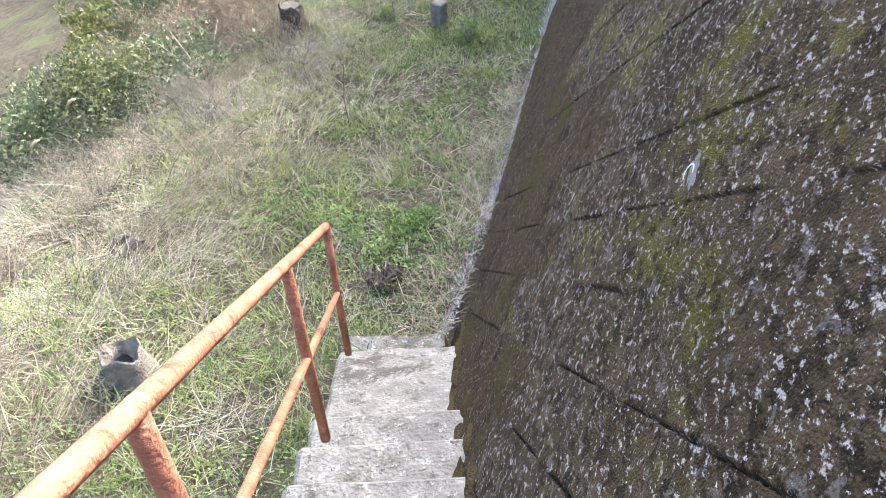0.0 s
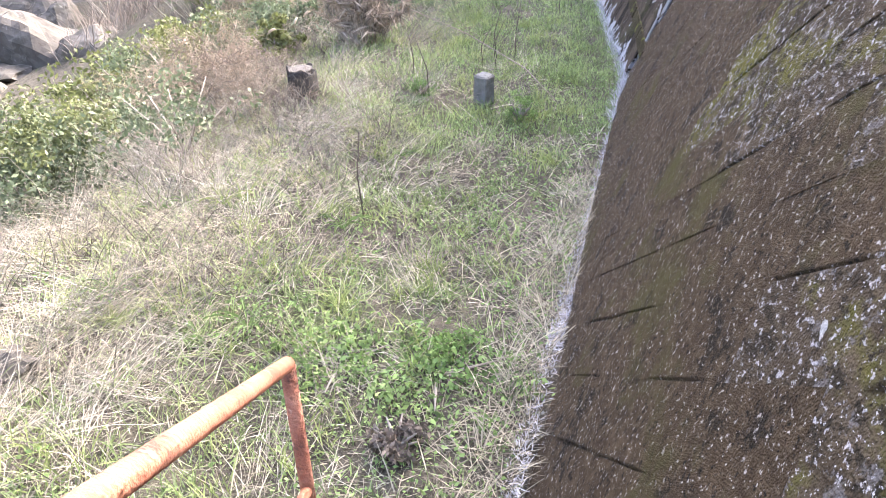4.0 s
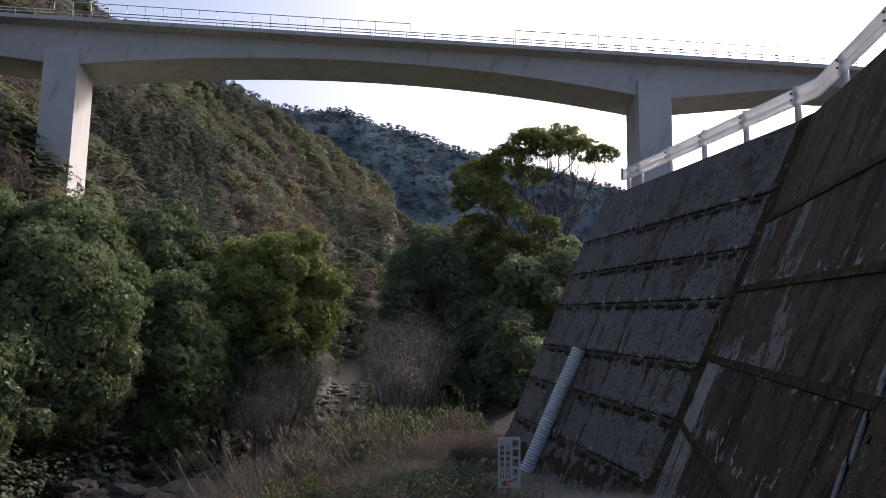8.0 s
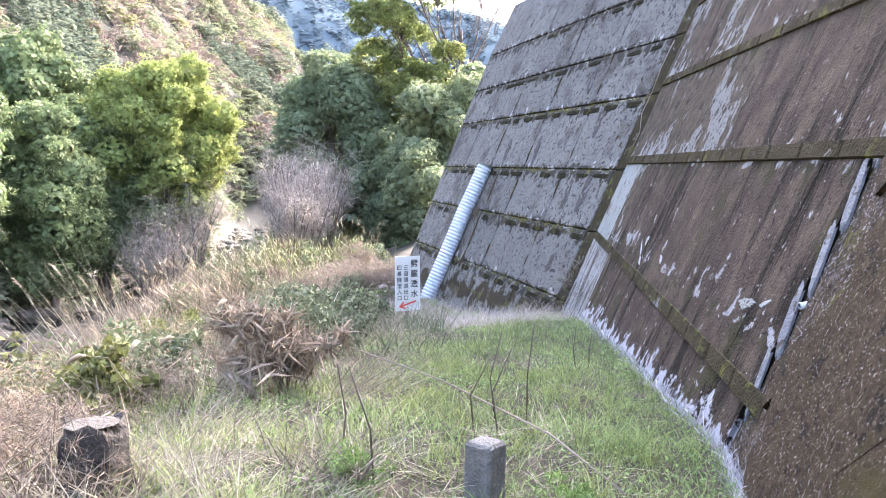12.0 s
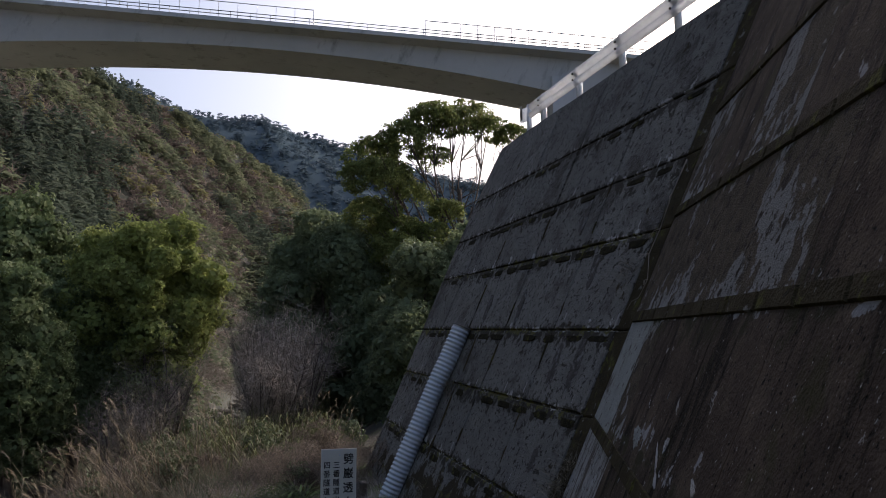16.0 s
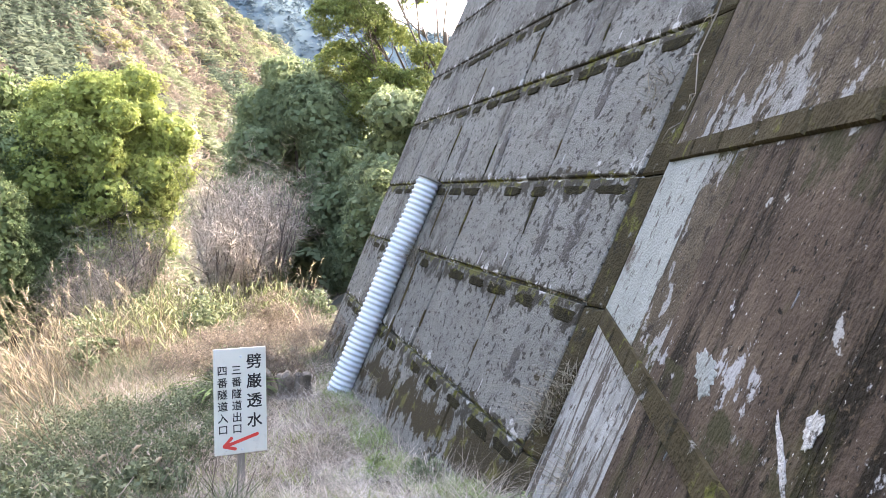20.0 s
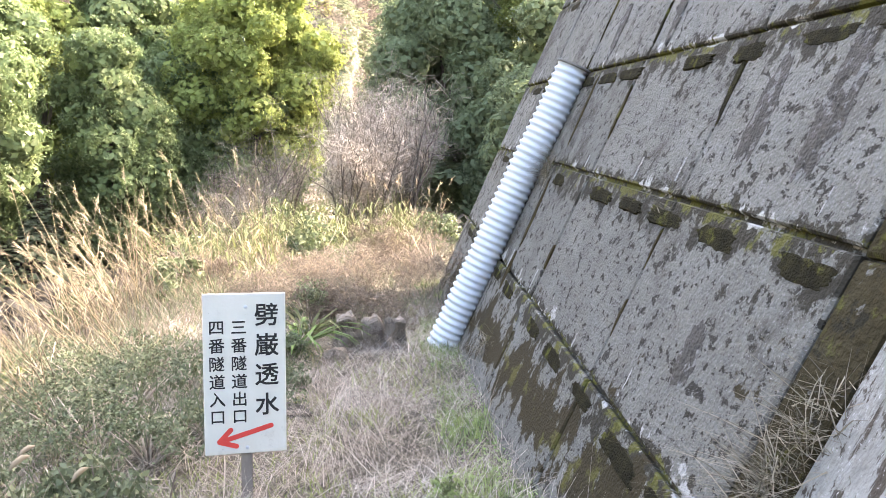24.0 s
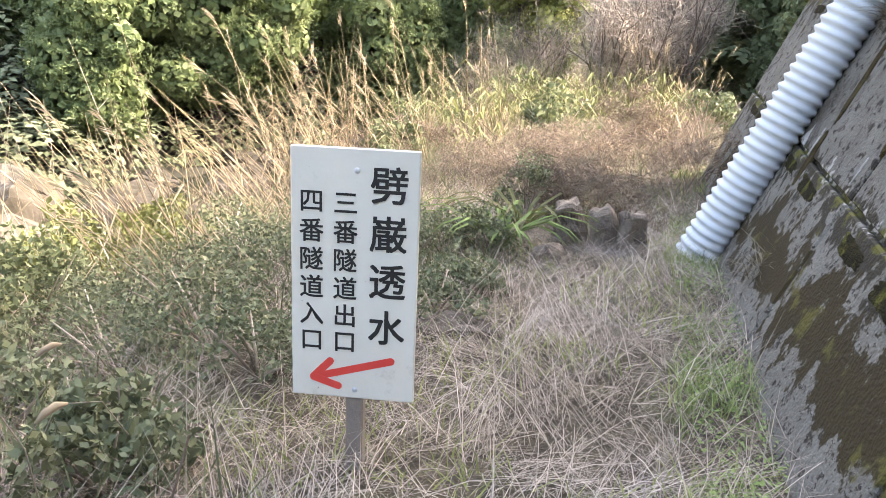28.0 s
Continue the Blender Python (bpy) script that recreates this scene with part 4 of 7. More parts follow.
def open_tree(base, clumps, bare, label, seed):
    """A tall tree whose forked limbs carry separate rounded leaf clumps, with bare twigs on its other side."""
    rng = np.random.default_rng(seed)
    t = tagged(empty("tree", base), label, "tree")
    fork = [Vector((0, 0, -0.5)), Vector((0.1, 0.1, 2.5)), Vector((-0.1, 0.2, 5.0)), Vector((0.15, 0.0, 7.5)), Vector((0.1, 0.1, 9.5))]
    bm = bmesh.new()
    add_tube(bm, fork, [0.22, 0.19, 0.16, 0.11, 0.06], 8)
    trunk = part("trunk", bm, M_BARK, t)
    V, Q = [], []
    for x, y, z, r in clumps:
        e = Vector((x, y, z))
        p0 = fork[1].lerp(fork[3], min(1.0, max(0.0, (z - 6.0) / 8.0)))
        mid = p0.lerp(e, 0.5) + Vector((rng.normal(0, 0.25), rng.normal(0, 0.25), -0.10 * (e - p0).length))
        bm = bmesh.new()
        add_tube(bm, [p0, p0.lerp(mid, 0.5), mid, mid.lerp(e, 0.6), e], [0.075, 0.06, 0.045, 0.03, 0.012], 6)
        for k in range(5):
            q = e + Vector(rng.normal(0, 0.6 * r, 3))
            add_tube(bm, [mid.lerp(e, 0.4), mid.lerp(q, 0.7), q], [0.028, 0.02, 0.008], 5)
        part("limb", bm, M_BARK, trunk)
        p_, q_, _, _, _ = lumpy_crown(rng, (1.25 * r, 1.25 * r, r * 0.85), 9, r * 0.62, 0.28, 0.075, 22, -0.6, 1.7)
        V.append(p_ + np.array((x, y, z)))
        Q.append(q_)
    v, f = leaf_cards(np.concatenate(V), np.concatenate(Q), 0.075, rng, 0.45, 0.5)
    arrays("crown", v, f, M_LEAFR, t)
    for x, y, z in bare:
        e = Vector((x, y, z))
        p0 = fork[2].lerp(fork[4], rng.uniform(0.1, 0.9))
        mid = p0.lerp(e, 0.5) + Vector(rng.normal(0, 0.2, 3))
        bm = bmesh.new()
        add_tube(bm, [p0, mid, e], [0.035, 0.022, 0.006], 5)
        for k in range(9):
            a_ = p0.lerp(mid, rng.uniform(0.5, 1)).lerp(e, rng.uniform(0.1, 0.9))
            q = a_ + Vector((rng.normal(0, 0.5), rng.normal(0, 0.5), abs(rng.normal(0.5, 0.4))))
            add_tube(bm, [a_, a_.lerp(q, 0.5) + Vector(rng.normal(0, 0.08, 3)), q], [0.014, 0.010, 0.004], 4, cap=False)
        part("bare_limb", bm, M_BARK, trunk)
    return t


def bare_bush(base, height, spread, seed, thick=1.0, label="leafless grey-brown bush overhanging the stream"):
    """Forking stems with a haze of fine twigs."""
    rng = np.random.default_rng(seed)
    t = tagged(empty("bare_bush", base), label, "shrub", "bare bushes by the stream")
    bm = bmesh.new()
    ends = []
    for k in range(9):
        a = 6.283 * k / 9 + rng.uniform(-0.3, 0.3)
        o = Vector((math.cos(a), math.sin(a), 0)) * spread
        p = [Vector((0, 0, -0.3)), o * 0.25 + Vector((0, 0, height * 0.35)), o * 0.6 + Vector((0, 0, height * rng.uniform(0.55, 0.75))), o * rng.uniform(0.8, 1.15) + Vector((0, 0, height * rng.uniform(0.6, 1.0)))]
        add_tube(bm, p, [0.05 * thick, 0.036 * thick, 0.024 * thick, 0.008], 5)
        for j in range(7):
            b0 = p[1 + j % 2].lerp(p[2 + j % 2], rng.uniform(0.1, 0.9))
            e = b0 + Vector((rng.normal(0, 0.35 * spread), rng.normal(0, 0.35 * spread), rng.uniform(0.0, 0.4) * height))
            add_tube(bm, [b0, b0.lerp(e, 0.5) + Vector(rng.normal(0, 0.06 * spread, 3)), e], [0.016, 0.011, 0.005], 4, cap=False)
            ends += [b0, b0.lerp(e, 0.5), e]
    tagged(part("stem_mass", bm, M_TWIGD, t), kind="stuff")
    E = np.array(ends)[rng.integers(0, len(ends), 1500)] + rng.normal(0, 0.16 * spread, (1500, 3))
    Q = rng.normal(size=(1500, 3))
    v, f = leaf_cards(E, Q / np.linalg.norm(Q, axis=1, keepdims=True), 0.34, rng, 0.6, 0.018)
    tagged(arrays("twig_mass", v, f, M_TWIG, t), kind="stuff")
    return t


def at(x, y):
    return (x, y, float(ground(x, y)) - 0.1)


TREES = (
    # x, y, top, half width, half height, lumps, lump radius, kind
    (-11.4, 27.4, 10.4, 4.2, 6.3, 36, 1.7, 0), (-16.4, 27.5, 11.4, 4.2, 6.8, 26, 1.8, 0), (-13.4, 23.6, 4.8, 3.0, 4.0, 16, 1.4, 0), (-5.9, 31.6, 7.9, 2.4, 5.4, 24, 1.15, 0),
    (0.0, 36.5, 11.2, 4.2, 5.0, 44, 1.15, 1), (-0.2, 36.0, 5.8, 2.9, 4.6, 20, 1.3, 0), (-3.0, 37.0, 8.0, 2.6, 5.4, 16, 1.4, 0), (-6.6, 41.0, 12.9, 3.3, 6.6, 20, 1.6, 0), (-10.6, 39.0, 11.6, 2.8, 6.0, 14, 1.5, 1), (-3.2, 42.5, 11.4, 2.6, 6.0, 12, 1.4, 0),
    (2.8, 51.0, 9.9, 2.1, 5.4, 12, 1.1, 1), (12.6, 49.5, 7.6, 2.2, 4.6, 12, 1.0, 0), (8.2, 28.5, 11.2, 3.6, 6.0, 34, 1.3, 2), (12.2, 26.0, 8.8, 2.9, 5.2, 18, 1.2, 2), (9.6, 23.5, 6.4, 2.6, 3.8, 16, 1.1, 2), (9.9, 20.2, 8.0, 2.0, 4.2, 16, 0.9, 3), (12.4, 21.0, 9.2, 2.2, 4.6, 12, 1.0, 3), (8.4, 18.0, 5.0, 1.8, 2.6, 12, 0.8, 3))
KINDS = ((M_LEAF, "broad dark evergreen tree on the river bank"), (M_LEAFY, "yellow-green camphor-like tree on the river bank"), (M_LEAFD, "dense dark grey-green tree beside the river"), (M_LEAFB, "brownish green tree beyond the wall end"))
for k, (x, y, top, hw, hh, lumps, lr, kind) in enumerate(TREES):
    _b = at(x, y)
    tree("tree", _b, top - _b[2], (hw, hw, hh), KINDS[kind][0], KINDS[kind][1], 0.062 if y < 34 else 0.085 if y < 38 else 0.125, 0.34 if y < 34 else 0.42 if y < 38 else 0.5, 3 + k, lumps, lr, 24 if y < 38 else 18, 5)
_b = at(14.0, 25.5)
_h = _b[2]
open_tree(_b, [((x - 11.2) * 1.16, 0.7 * math.sin(7 * x), 2.3 + (z - 2.7) * 1.13 - _h, r * 1.08) for x, z, r in (
    (7.3, 12.0, 1.0), (6.9, 10.7, 0.95), (7.4, 9.4, 0.95), (8.4, 8.8, 0.9), (8.6, 12.7, 0.9), (9.6, 13.6, 0.9), (10.8, 13.9, 0.85), (11.8, 14.3, 0.95), (12.9, 13.9, 0.75), (13.9, 13.6, 0.65), (10.0, 12.3, 0.7), (8.2, 11.2, 0.8),
    (9.2, 10.4, 0.8), (9.4, 8.4, 1.0), (10.3, 7.4, 1.0), (9.0, 6.8, 1.0), (11.6, 7.6, 0.8), (10.0, 5.6, 1.0), (8.0, 7.6, 0.9), (8.2, 5.8, 0.9), (10.4, 9.6, 0.6))],
    [((x - 11.2) * 1.16, 0.6 * math.cos(5 * x), 2.7 + (z - 2.7) * 1.16 - _h) for x, z in ((11.0, 12.4), (11.9, 12.8), (12.6, 12.2), (13.4, 12.6), (12.2, 11.0), (13.2, 10.8), (13.9, 11.6), (11.5, 10.4), (12.8, 9.8), (10.5, 11.2))],
    "tall open-crowned broadleaf tree behind the wall end", 31)
for k, (x, y, h, r) in enumerate(((0.2, 32.0, 5.4, 1.7), (1.4, 33.6, 5.8, 1.6), (-0.8, 33.0, 5.2, 1.6), (0.6, 34.8, 5.8, 1.6), (7.4, 33.4, 5.8, 1.6), (8.0, 36.0, 7.0, 1.9), (8.8, 37.5, 6.6, 1.9), (9.4, 40.0, 7.5, 2.0), (-0.4, 29.4, 3.6, 1.4), (-1.4, 30.6, 4.0, 1.5), (6.8, 31.0, 5.2, 1.3), (3.9, 20.6, 4.6, 1.2), (3.5, 18.6, 3.8, 1.1), (4.9, 22.6, 5.2, 1.3), (4.6, 19.4, 4.2, 1.2), (5.6, 24.6, 5.4, 1.4), (3.2, 16.8, 3.0, 1.0), (2.95, 19.6, 4.0, 0.9), (2.6, 18.0, 3.4, 0.8), (2.25, 15.6, 2.6, 0.7), (3.1, 21.4, 4.6, 0.9), (6.9, 35.2, 6.4, 1.4), (8.8, 33.0, 5.6, 1.5))):
    bare_bush(at(x, y), h, r, 700 + k, 1.6 if k % 3 == 0 else 1.0)

# ---- woods on the valley sides ----
def woods(name, spots, size, leafmat, label, per, leaf, seed, form="round", wid=0.6, sink=0.5, card=4, calm=0.6):
    """Many crowns as one mesh: round heaps of sprays, pointed conifers, or bare twiggy heads."""
    rng = np.random.default_rng(seed)
    temps = []
    for k in range(8):
        P = rng.normal(size=(per, 3))
        P /= np.linalg.norm(P, axis=1, keepdims=True)
        P[:, 2] = np.where(P[:, 2] < -0.55, -P[:, 2], P[:, 2])
        Q = P.copy()
        if form == "pointed":
            h = rng.uniform(0, 1, per) ** 0.7
            a = rng.uniform(0, 6.2832, per)
            rr = 0.55 * h * (1 + 0.25 * np.sin(h * 22)) + 0.04
            P = np.stack([np.cos(a) * rr, np.sin(a) * rr, 1.6 - 2.4 * h], 1)
            Q = np.stack([np.cos(a), np.sin(a), 0 * a + 0.6], 1)
        else:
            lump = rng.normal(size=(7, 3))
            lump /= np.linalg.norm(lump, axis=1, keepdims=True)
            lump[:, 2] = abs(lump[:, 2]) * 0.8
            near = (P @ lump.T).max(1)
            P = P * (0.62 + 0.42 * np.clip(near, 0, 1) ** 3)[:, None] * np.array((1, 1, rng.uniform(0.85, 1.2)))
            if form == "twigs":
                P *= rng.uniform(0.35, 1.0, (per, 1))
        Q = Q * calm + np.array([0, 0, 1.3 - calm])
        Q /= np.linalg.norm(Q, axis=1, keepdims=True)
        v, f = leaf_cards(P, Q, leaf, rng, 0.6 if form == "twigs" else 0.2 * min(1.0, calm * 2), wid)
        if card == 3:
            v, f = v.reshape(-1, 4, 3)[:, :3].reshape(-1, 3), np.arange(3 * per).reshape(per, 3)
        temps.append((v, f))
    V, F, o = [], [], 0
    for k, (x, y, z) in enumerate(spots):
        v, f = temps[k % 8]
        a, s = rng.uniform(0, 6.28), size * rng.uniform(0.6, 1.35)
        c, d = math.cos(a), math.sin(a)
        V.append(v @ np.array([[c, d, 0], [-d, c, 0], [0, 0, 1]]) * s + np.array([x, y, z + s * sink]))
        F.append(f + o)
        o += len(v)
    ob = arrays(name, np.concatenate(V), np.concatenate(F), leafmat)
    return tagged(ob, label, "woods", kind="stuff")


def scatter(n, x0, x1, y0, y1, rng, keep):
    x, y = rng.uniform(x0, x1, n * 4), rng.uniform(y0, y1, n * 4)
    m = keep(x, y) & ~((y > 12) & (y < 136) & (abs(x - np.interp(y, REACH_Y, REACH_X)) < np.interp(y, [14, 45], [1.8, 4.4])))
    x, y = x[m][:n], y[m][:n]
    return np.stack([x, y, ground(x, y)], 1)


def left_bank(lo, hi):
    return lambda x, y: (np.interp(y, RIVER_Y, RIVER_X) - x > lo) & (np.interp(y, RIVER_Y, RIVER_X) - x < hi)


def nzw(x, y):
    return hash_noise(x, y, 13) * 0.7 + hash_noise(x, y, 5) * 0.5


r = np.random.default_rng(3)
S = scatter(9500, -130, 150, 24, 330, r, lambda x, y: left_bank(22, 150)(x, y) & (x > -0.34 * (y + 14) - 6))
belt = nzw(S[:, 0], S[:, 1]) + r.normal(0, 0.2, len(S))
conif = (hash_noise(S[:, 0] + 40, S[:, 1], 30) > 0.25) & (S[:, 1] > 95)
woods("evergreen_wood", S[(belt < -0.05) & ~conif], 2.1, M_LEAFW, "dark evergreen wood on the valley side", 48, 0.28, 11, "round", 0.8, 0.45, 3)
woods("conifer_wood", S[(belt < 0.3) & conif], 2.3, M_CONIFER, "dark pointed conifers on the valley side", 48, 0.27, 20, "pointed", 0.6, 0.8, 3, 0.5)
woods("bare_wood", S[(belt >= -0.05) & (belt < 0.6) & ~((belt < 0.3) & conif)], 2.0, M_FARBARE, "leafless brown winter wood on the valley side", 44, 0.27, 12, "twigs", 0.4, 0.4, 3)
woods("yellow_wood", S[belt >= 0.6], 2.0, M_LEAFYW, "olive-green trees on the valley side", 48, 0.28, 13, "round", 0.8, 0.45, 3)
S = scatter(900, -60, 190, 215, 400, r, lambda x, y: x - np.interp(y, RIVER_Y, RIVER_X) > -60)
woods("valley_head_wood", S, 4.2, M_CONIFER, "dark conifers on the slope at the valley head", 40, 0.26, 21, "pointed", 0.5, 0.7, 3, 0.3)
# far trees carry the same painted haze tint
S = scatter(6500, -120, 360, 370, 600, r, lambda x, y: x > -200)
woods("far_wood", S, 3.3, M_FARHILL, "far wooded ridge tinted blue for haze, closing the valley", 18, 0.42, 14, "pointed", 0.9, -0.35, 3, 0.0)

# bushes under the trees, at the water and along the bank
S = scatter(330, -26, 20, 16, 56, r, left_bank(2.5, 14))
woods("bank_undergrowth", S, 1.7, M_LEAFS, "dark undergrowth on the far bank", 150, 0.09, 15)
S = scatter(110, 5, 60, 18, 110, r, lambda x, y: (x - np.interp(y, RIVER_Y, RIVER_X) > 14) & (x - np.interp(y, RIVER_Y, RIVER_X) < 32))
woods("near_undergrowth", S, 1.5, M_LEAFD, "grey-green undergrowth along the near bank", 240, 0.10, 16)
S = scatter(260, -5, 60, 40, 165, r, lambda x, y: (abs(x - np.interp(y, REACH_Y, REACH_X)) < 14) & (abs(x - np.interp(y, REACH_Y, REACH_X)) > 3.6))
woods("reach_thicket", S, 2.6, M_TWIG, "leafless brown bushes along the lower reach", 160, 0.34, 18, "twigs", 0.03)
S = scatter(230, -5, 60, 44, 165, r, lambda x, y: (abs(x - np.interp(y, REACH_Y, REACH_X)) < 15) & (abs(x - np.interp(y, REACH_Y, REACH_X)) > 3.6))
woods("reach_undergrowth", S, 2.2, M_LEAFW, "dark undergrowth along the lower reach", 110, 0.17, 19)


# ---- face pieces of the wall ----
def slab(f, corners, out, inset=0.012, depth=0.06):
    """A chamfered slab on a battered face. corners: four (y, z), anticlockwise as seen from outside; out: how far it stands proud."""
    n = Vector((-1, 0, 0.45)).normalized()
    c = Vector((0, sum(p[0] for p in corners) / 4, sum(p[1] for p in corners) / 4))
    low, mid, top = [], [], []
    for y, z in corners:
        w = Vector((f(y, z), y, z))
        low.append(w - n * depth)
        mid.append(w + n * (out - inset))
        v = Vector((0, y, z))
        v = v + (c - v).normalized() * inset * 1.4
        top.append(Vector((f(v.y, v.z), v.y, v.z)) + n * out)
    return low + mid + top


SLAB_F = [(0, 1, 5, 4), (1, 2, 6, 5), (2, 3, 7, 6), (3, 0, 4, 7), (4, 5, 9, 8), (5, 6, 10, 9), (6, 7, 11, 10), (7, 4, 8, 11), (8, 9, 10, 11)]


def piece(name, f, corners, out, m, parent, inset=0.012):
    me = bpy.data.meshes.new(name)
    me.from_pydata(slab(f, corners, out, inset), [], SLAB_F)
    me.update()
    me.materials.append(m)
    ob = new(name, me)
    ob.parent = parent
    return ob


rng = random.Random(5)


def row_a(j, y):
    return min(ROW_A[j] + 0.055 * y, wall_top(y) - 0.004)


COL_A = [None, -0.25, 1.70, 3.65, 5.55, None]


def col_a(i, z):
    if i == 0:
        return corner_ab(z) + 0.30
    if i == len(COL_A) - 1:
        return 6.80 - 0.8 * max(0, z - 6)
    return COL_A[i] - 0.12 * z


def grid_cell(rowf, colf, i, j, gap):
    out = []
    for ii, jj, sy, sz in ((i, j, 1, 1), (i, j + 1, 1, -1), (i + 1, j + 1, -1, -1), (i + 1, j, -1, 1)):
        y = colf(ii, 3.0)
        for _ in range(4):
            z = rowf(jj, y)
            y = colf(ii, z)
        out.append((y + sy * gap, z + sz * gap * (0.5 if jj == 0 else 1)))
    return out


for j in range(7):
    for i in range(5):
        piece("panel", face_a, grid_cell(row_a, col_a, i, j, 0.014), rng.uniform(0.0, 0.012), M_CONC, wall_a)
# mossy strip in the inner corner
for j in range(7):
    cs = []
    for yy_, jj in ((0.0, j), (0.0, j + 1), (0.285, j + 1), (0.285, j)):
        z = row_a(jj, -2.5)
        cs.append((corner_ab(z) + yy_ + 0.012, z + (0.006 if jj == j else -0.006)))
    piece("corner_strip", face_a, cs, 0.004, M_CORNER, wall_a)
def blob(f, y, z, ry, rz, m, parent, name, lift=0.018, dip=0.0, square=2.0, n=40, rag=0.16):
    """A ragged thin crust on a battered face: outline a roughened ellipse, square > 2 makes it boxy."""
    nn = Vector((-1, 0, 0.45)).normalized()
    ph = [rng.uniform(0, 6.28) for _ in range(4)]
    vs = [Vector((f(y, z), y, z)) + nn * lift]
    for k, (s, up) in enumerate(((0.5, lift + 0.002), (0.86, lift), (1.0, -0.004))):
        for i in range(n):
            a = 6.28318 * i / n
            r = (abs(math.cos(a)) ** square + abs(math.sin(a)) ** square) ** (-1 / square)
            r *= s * (1 + rag * (math.sin(3 * a + ph[0]) + 0.7 * math.sin(7 * a + ph[1]) + 0.7 * math.sin(13 * a + ph[2])) + (rng.uniform(-rag, rag) if k else 0))
            yy_ = y + r * math.cos(a) * ry
            zz = z + r * math.sin(a) * rz + dip * (yy_ - y)
            vs.append(Vector((f(yy_, zz), yy_, zz)) + nn * up)
    fs = [(0, 1 + i, 1 + (i + 1) % n) for i in range(n)]
    for k in (0, 1):
        o_ = 1 + k * n
        fs += [(o_ + i, o_ + n + i, o_ + n + (i + 1) % n, o_ + (i + 1) % n) for i in range(n)]
    me = bpy.data.meshes.new(name)
    me.from_pydata(vs, [], fs)
    me.update()
    me.materials.append(m)
    ob = new(name, me)
    ob.parent = parent
    return ob


for y, z, ry, rz, dip, m in ((-1.62, 2.28, 0.13, 0.34, -0.3, M_ALGA), (-1.02, 2.30, 0.11, 0.30, -0.3, M_ALGA), (-1.35, 1.2, 0.10, 0.16, 0, M_ALGA), (1.0, 3.2, 0.09, 0.28, 0, M_ALGA), (2.6, 3.3, 0.10, 0.28, 0, M_ALGA), (-1.2, 3.5, 0.10, 0.26, 0, M_ALGA), (2.62, 2.55, 0.035, 0.34, 0, M_MOSSB), (2.72, 1.55, 0.05, 0.34, 0, M_MOSSB), (2.78, 1.0, 0.06, 0.2, 0, M_MOSSB), (-0.3, 4.4, 0.11, 0.28, 0, M_ALGA)):
    blob(face_a, y, z, ry, rz, m, wall_a, "moss_patch", 0.013, dip, 2.6, 72, 0.055)
# moss in the raking joints
for c_ in (1, 2, 3):
    for j in range(1, 5):
        z0, z1 = ROW_A[j] + 0.12, ROW_A[j + 1] - 0.1
        for q in (0.2, 0.5, 0.8):
            zz = z0 + (z1 - z0) * q + rng.uniform(-0.1, 0.1)
            if rng.random() < 0.75:
                blob(face_a, COL_A[c_] - 0.12 * zz + rng.uniform(-0.02, 0.02), zz, rng.uniform(0.012, 0.03), rng.uniform(0.08, 0.2), rng.choice((M_MOSS, M_MOSSB, M_MOSSB)), wall_a, "joint_moss", 0.013, 0, 2.0, 26, 0.09)
# dark moss pads under the joints, and thin moss lines in them
for j in range(1, 7):
    for k in range(12):
        if rng.random() < 0.12 or (j > 4 and rng.random() < 0.3):
            continue
        y0 = -1.97 + 0.7 * k + rng.uniform(-0.07, 0.07) - 0.12 * (ROW_A[j] - 2.8)
        z1 = row_a(j, y0) - 0.07
        h = rng.uniform(0.075, 0.11)
        if z1 < 0.5:
            continue
        blob(face_a, y0, z1 - h / 2, 0.25 * rng.uniform(0.7, 1.25), h / 2, M_MOSS, wall_a, "moss_pad", 0.014, 0.06, 5.0, 44, 0.075)


def streak(f, y, z, length, w, m, parent, name, lift=0.018, lean=-0.12, bumps=7):
    """A thin uneven runnel of lime or moss down the face."""
    n = Vector((-1, 0, 0.45)).normalized()
    vs, fs = [], []
    k = bumps
    for i in range(k + 1):
        q = i / k
        zz = z - length * q
        yc = y - lean * length * q + rng.uniform(-0.35, 0.35) * w
        ww = w * (0.25 + 1.1 * math.sin(math.pi * (0.12 + 0.86 * q)) * rng.uniform(0.5, 1.2))
        for s in (-1, 0, 1):
            yy_ = yc + s * ww / 2
            vs.append(Vector((f(yy_, zz), yy_, zz)) + n * (lift + (0.003 if s == 0 else -0.004)))
    for i in range(k):
        a = i * 3
        fs += [(a, a + 1, a + 4, a + 3), (a + 1, a + 2, a + 5, a + 4)]
    me = bpy.data.meshes.new(name)
    me.from_pydata(vs, [], fs)
    for p_ in me.polygons:
        p_.use_smooth = True
    me.update()
    me.materials.append(m)
    ob = new(name, me)
    ob.parent = parent
    return ob


for j in range(1, 7):
    for k in range(7):
        y = -2.0 + 1.28 * k + rng.uniform(-0.45, 0.45)
        if y > 6.2 or rng.random() < 0.5:
            continue
        z = row_a(j, y)
        streak(face_a, y, z + rng.uniform(0.1, 0.22), rng.uniform(0.08, 0.2), rng.uniform(0.010, 0.024), M_LIME, wall_a, "lime_streak", 0.012)

# stained face: boards between two ledges
SLOPE_B = [0.05, 0.10, 0.055, 0.07, 0.06, 0.058]


def row_b(j, y):
    return min(ROW_B[j] + SLOPE_B[j] * y, wall_top(y) - 0.004)


NB = 13


def col_b(i, z):
    a, b = corner_bc(z) + 0.04, corner_ab(z) - 0.02
    return b + (a - b) * i / NB


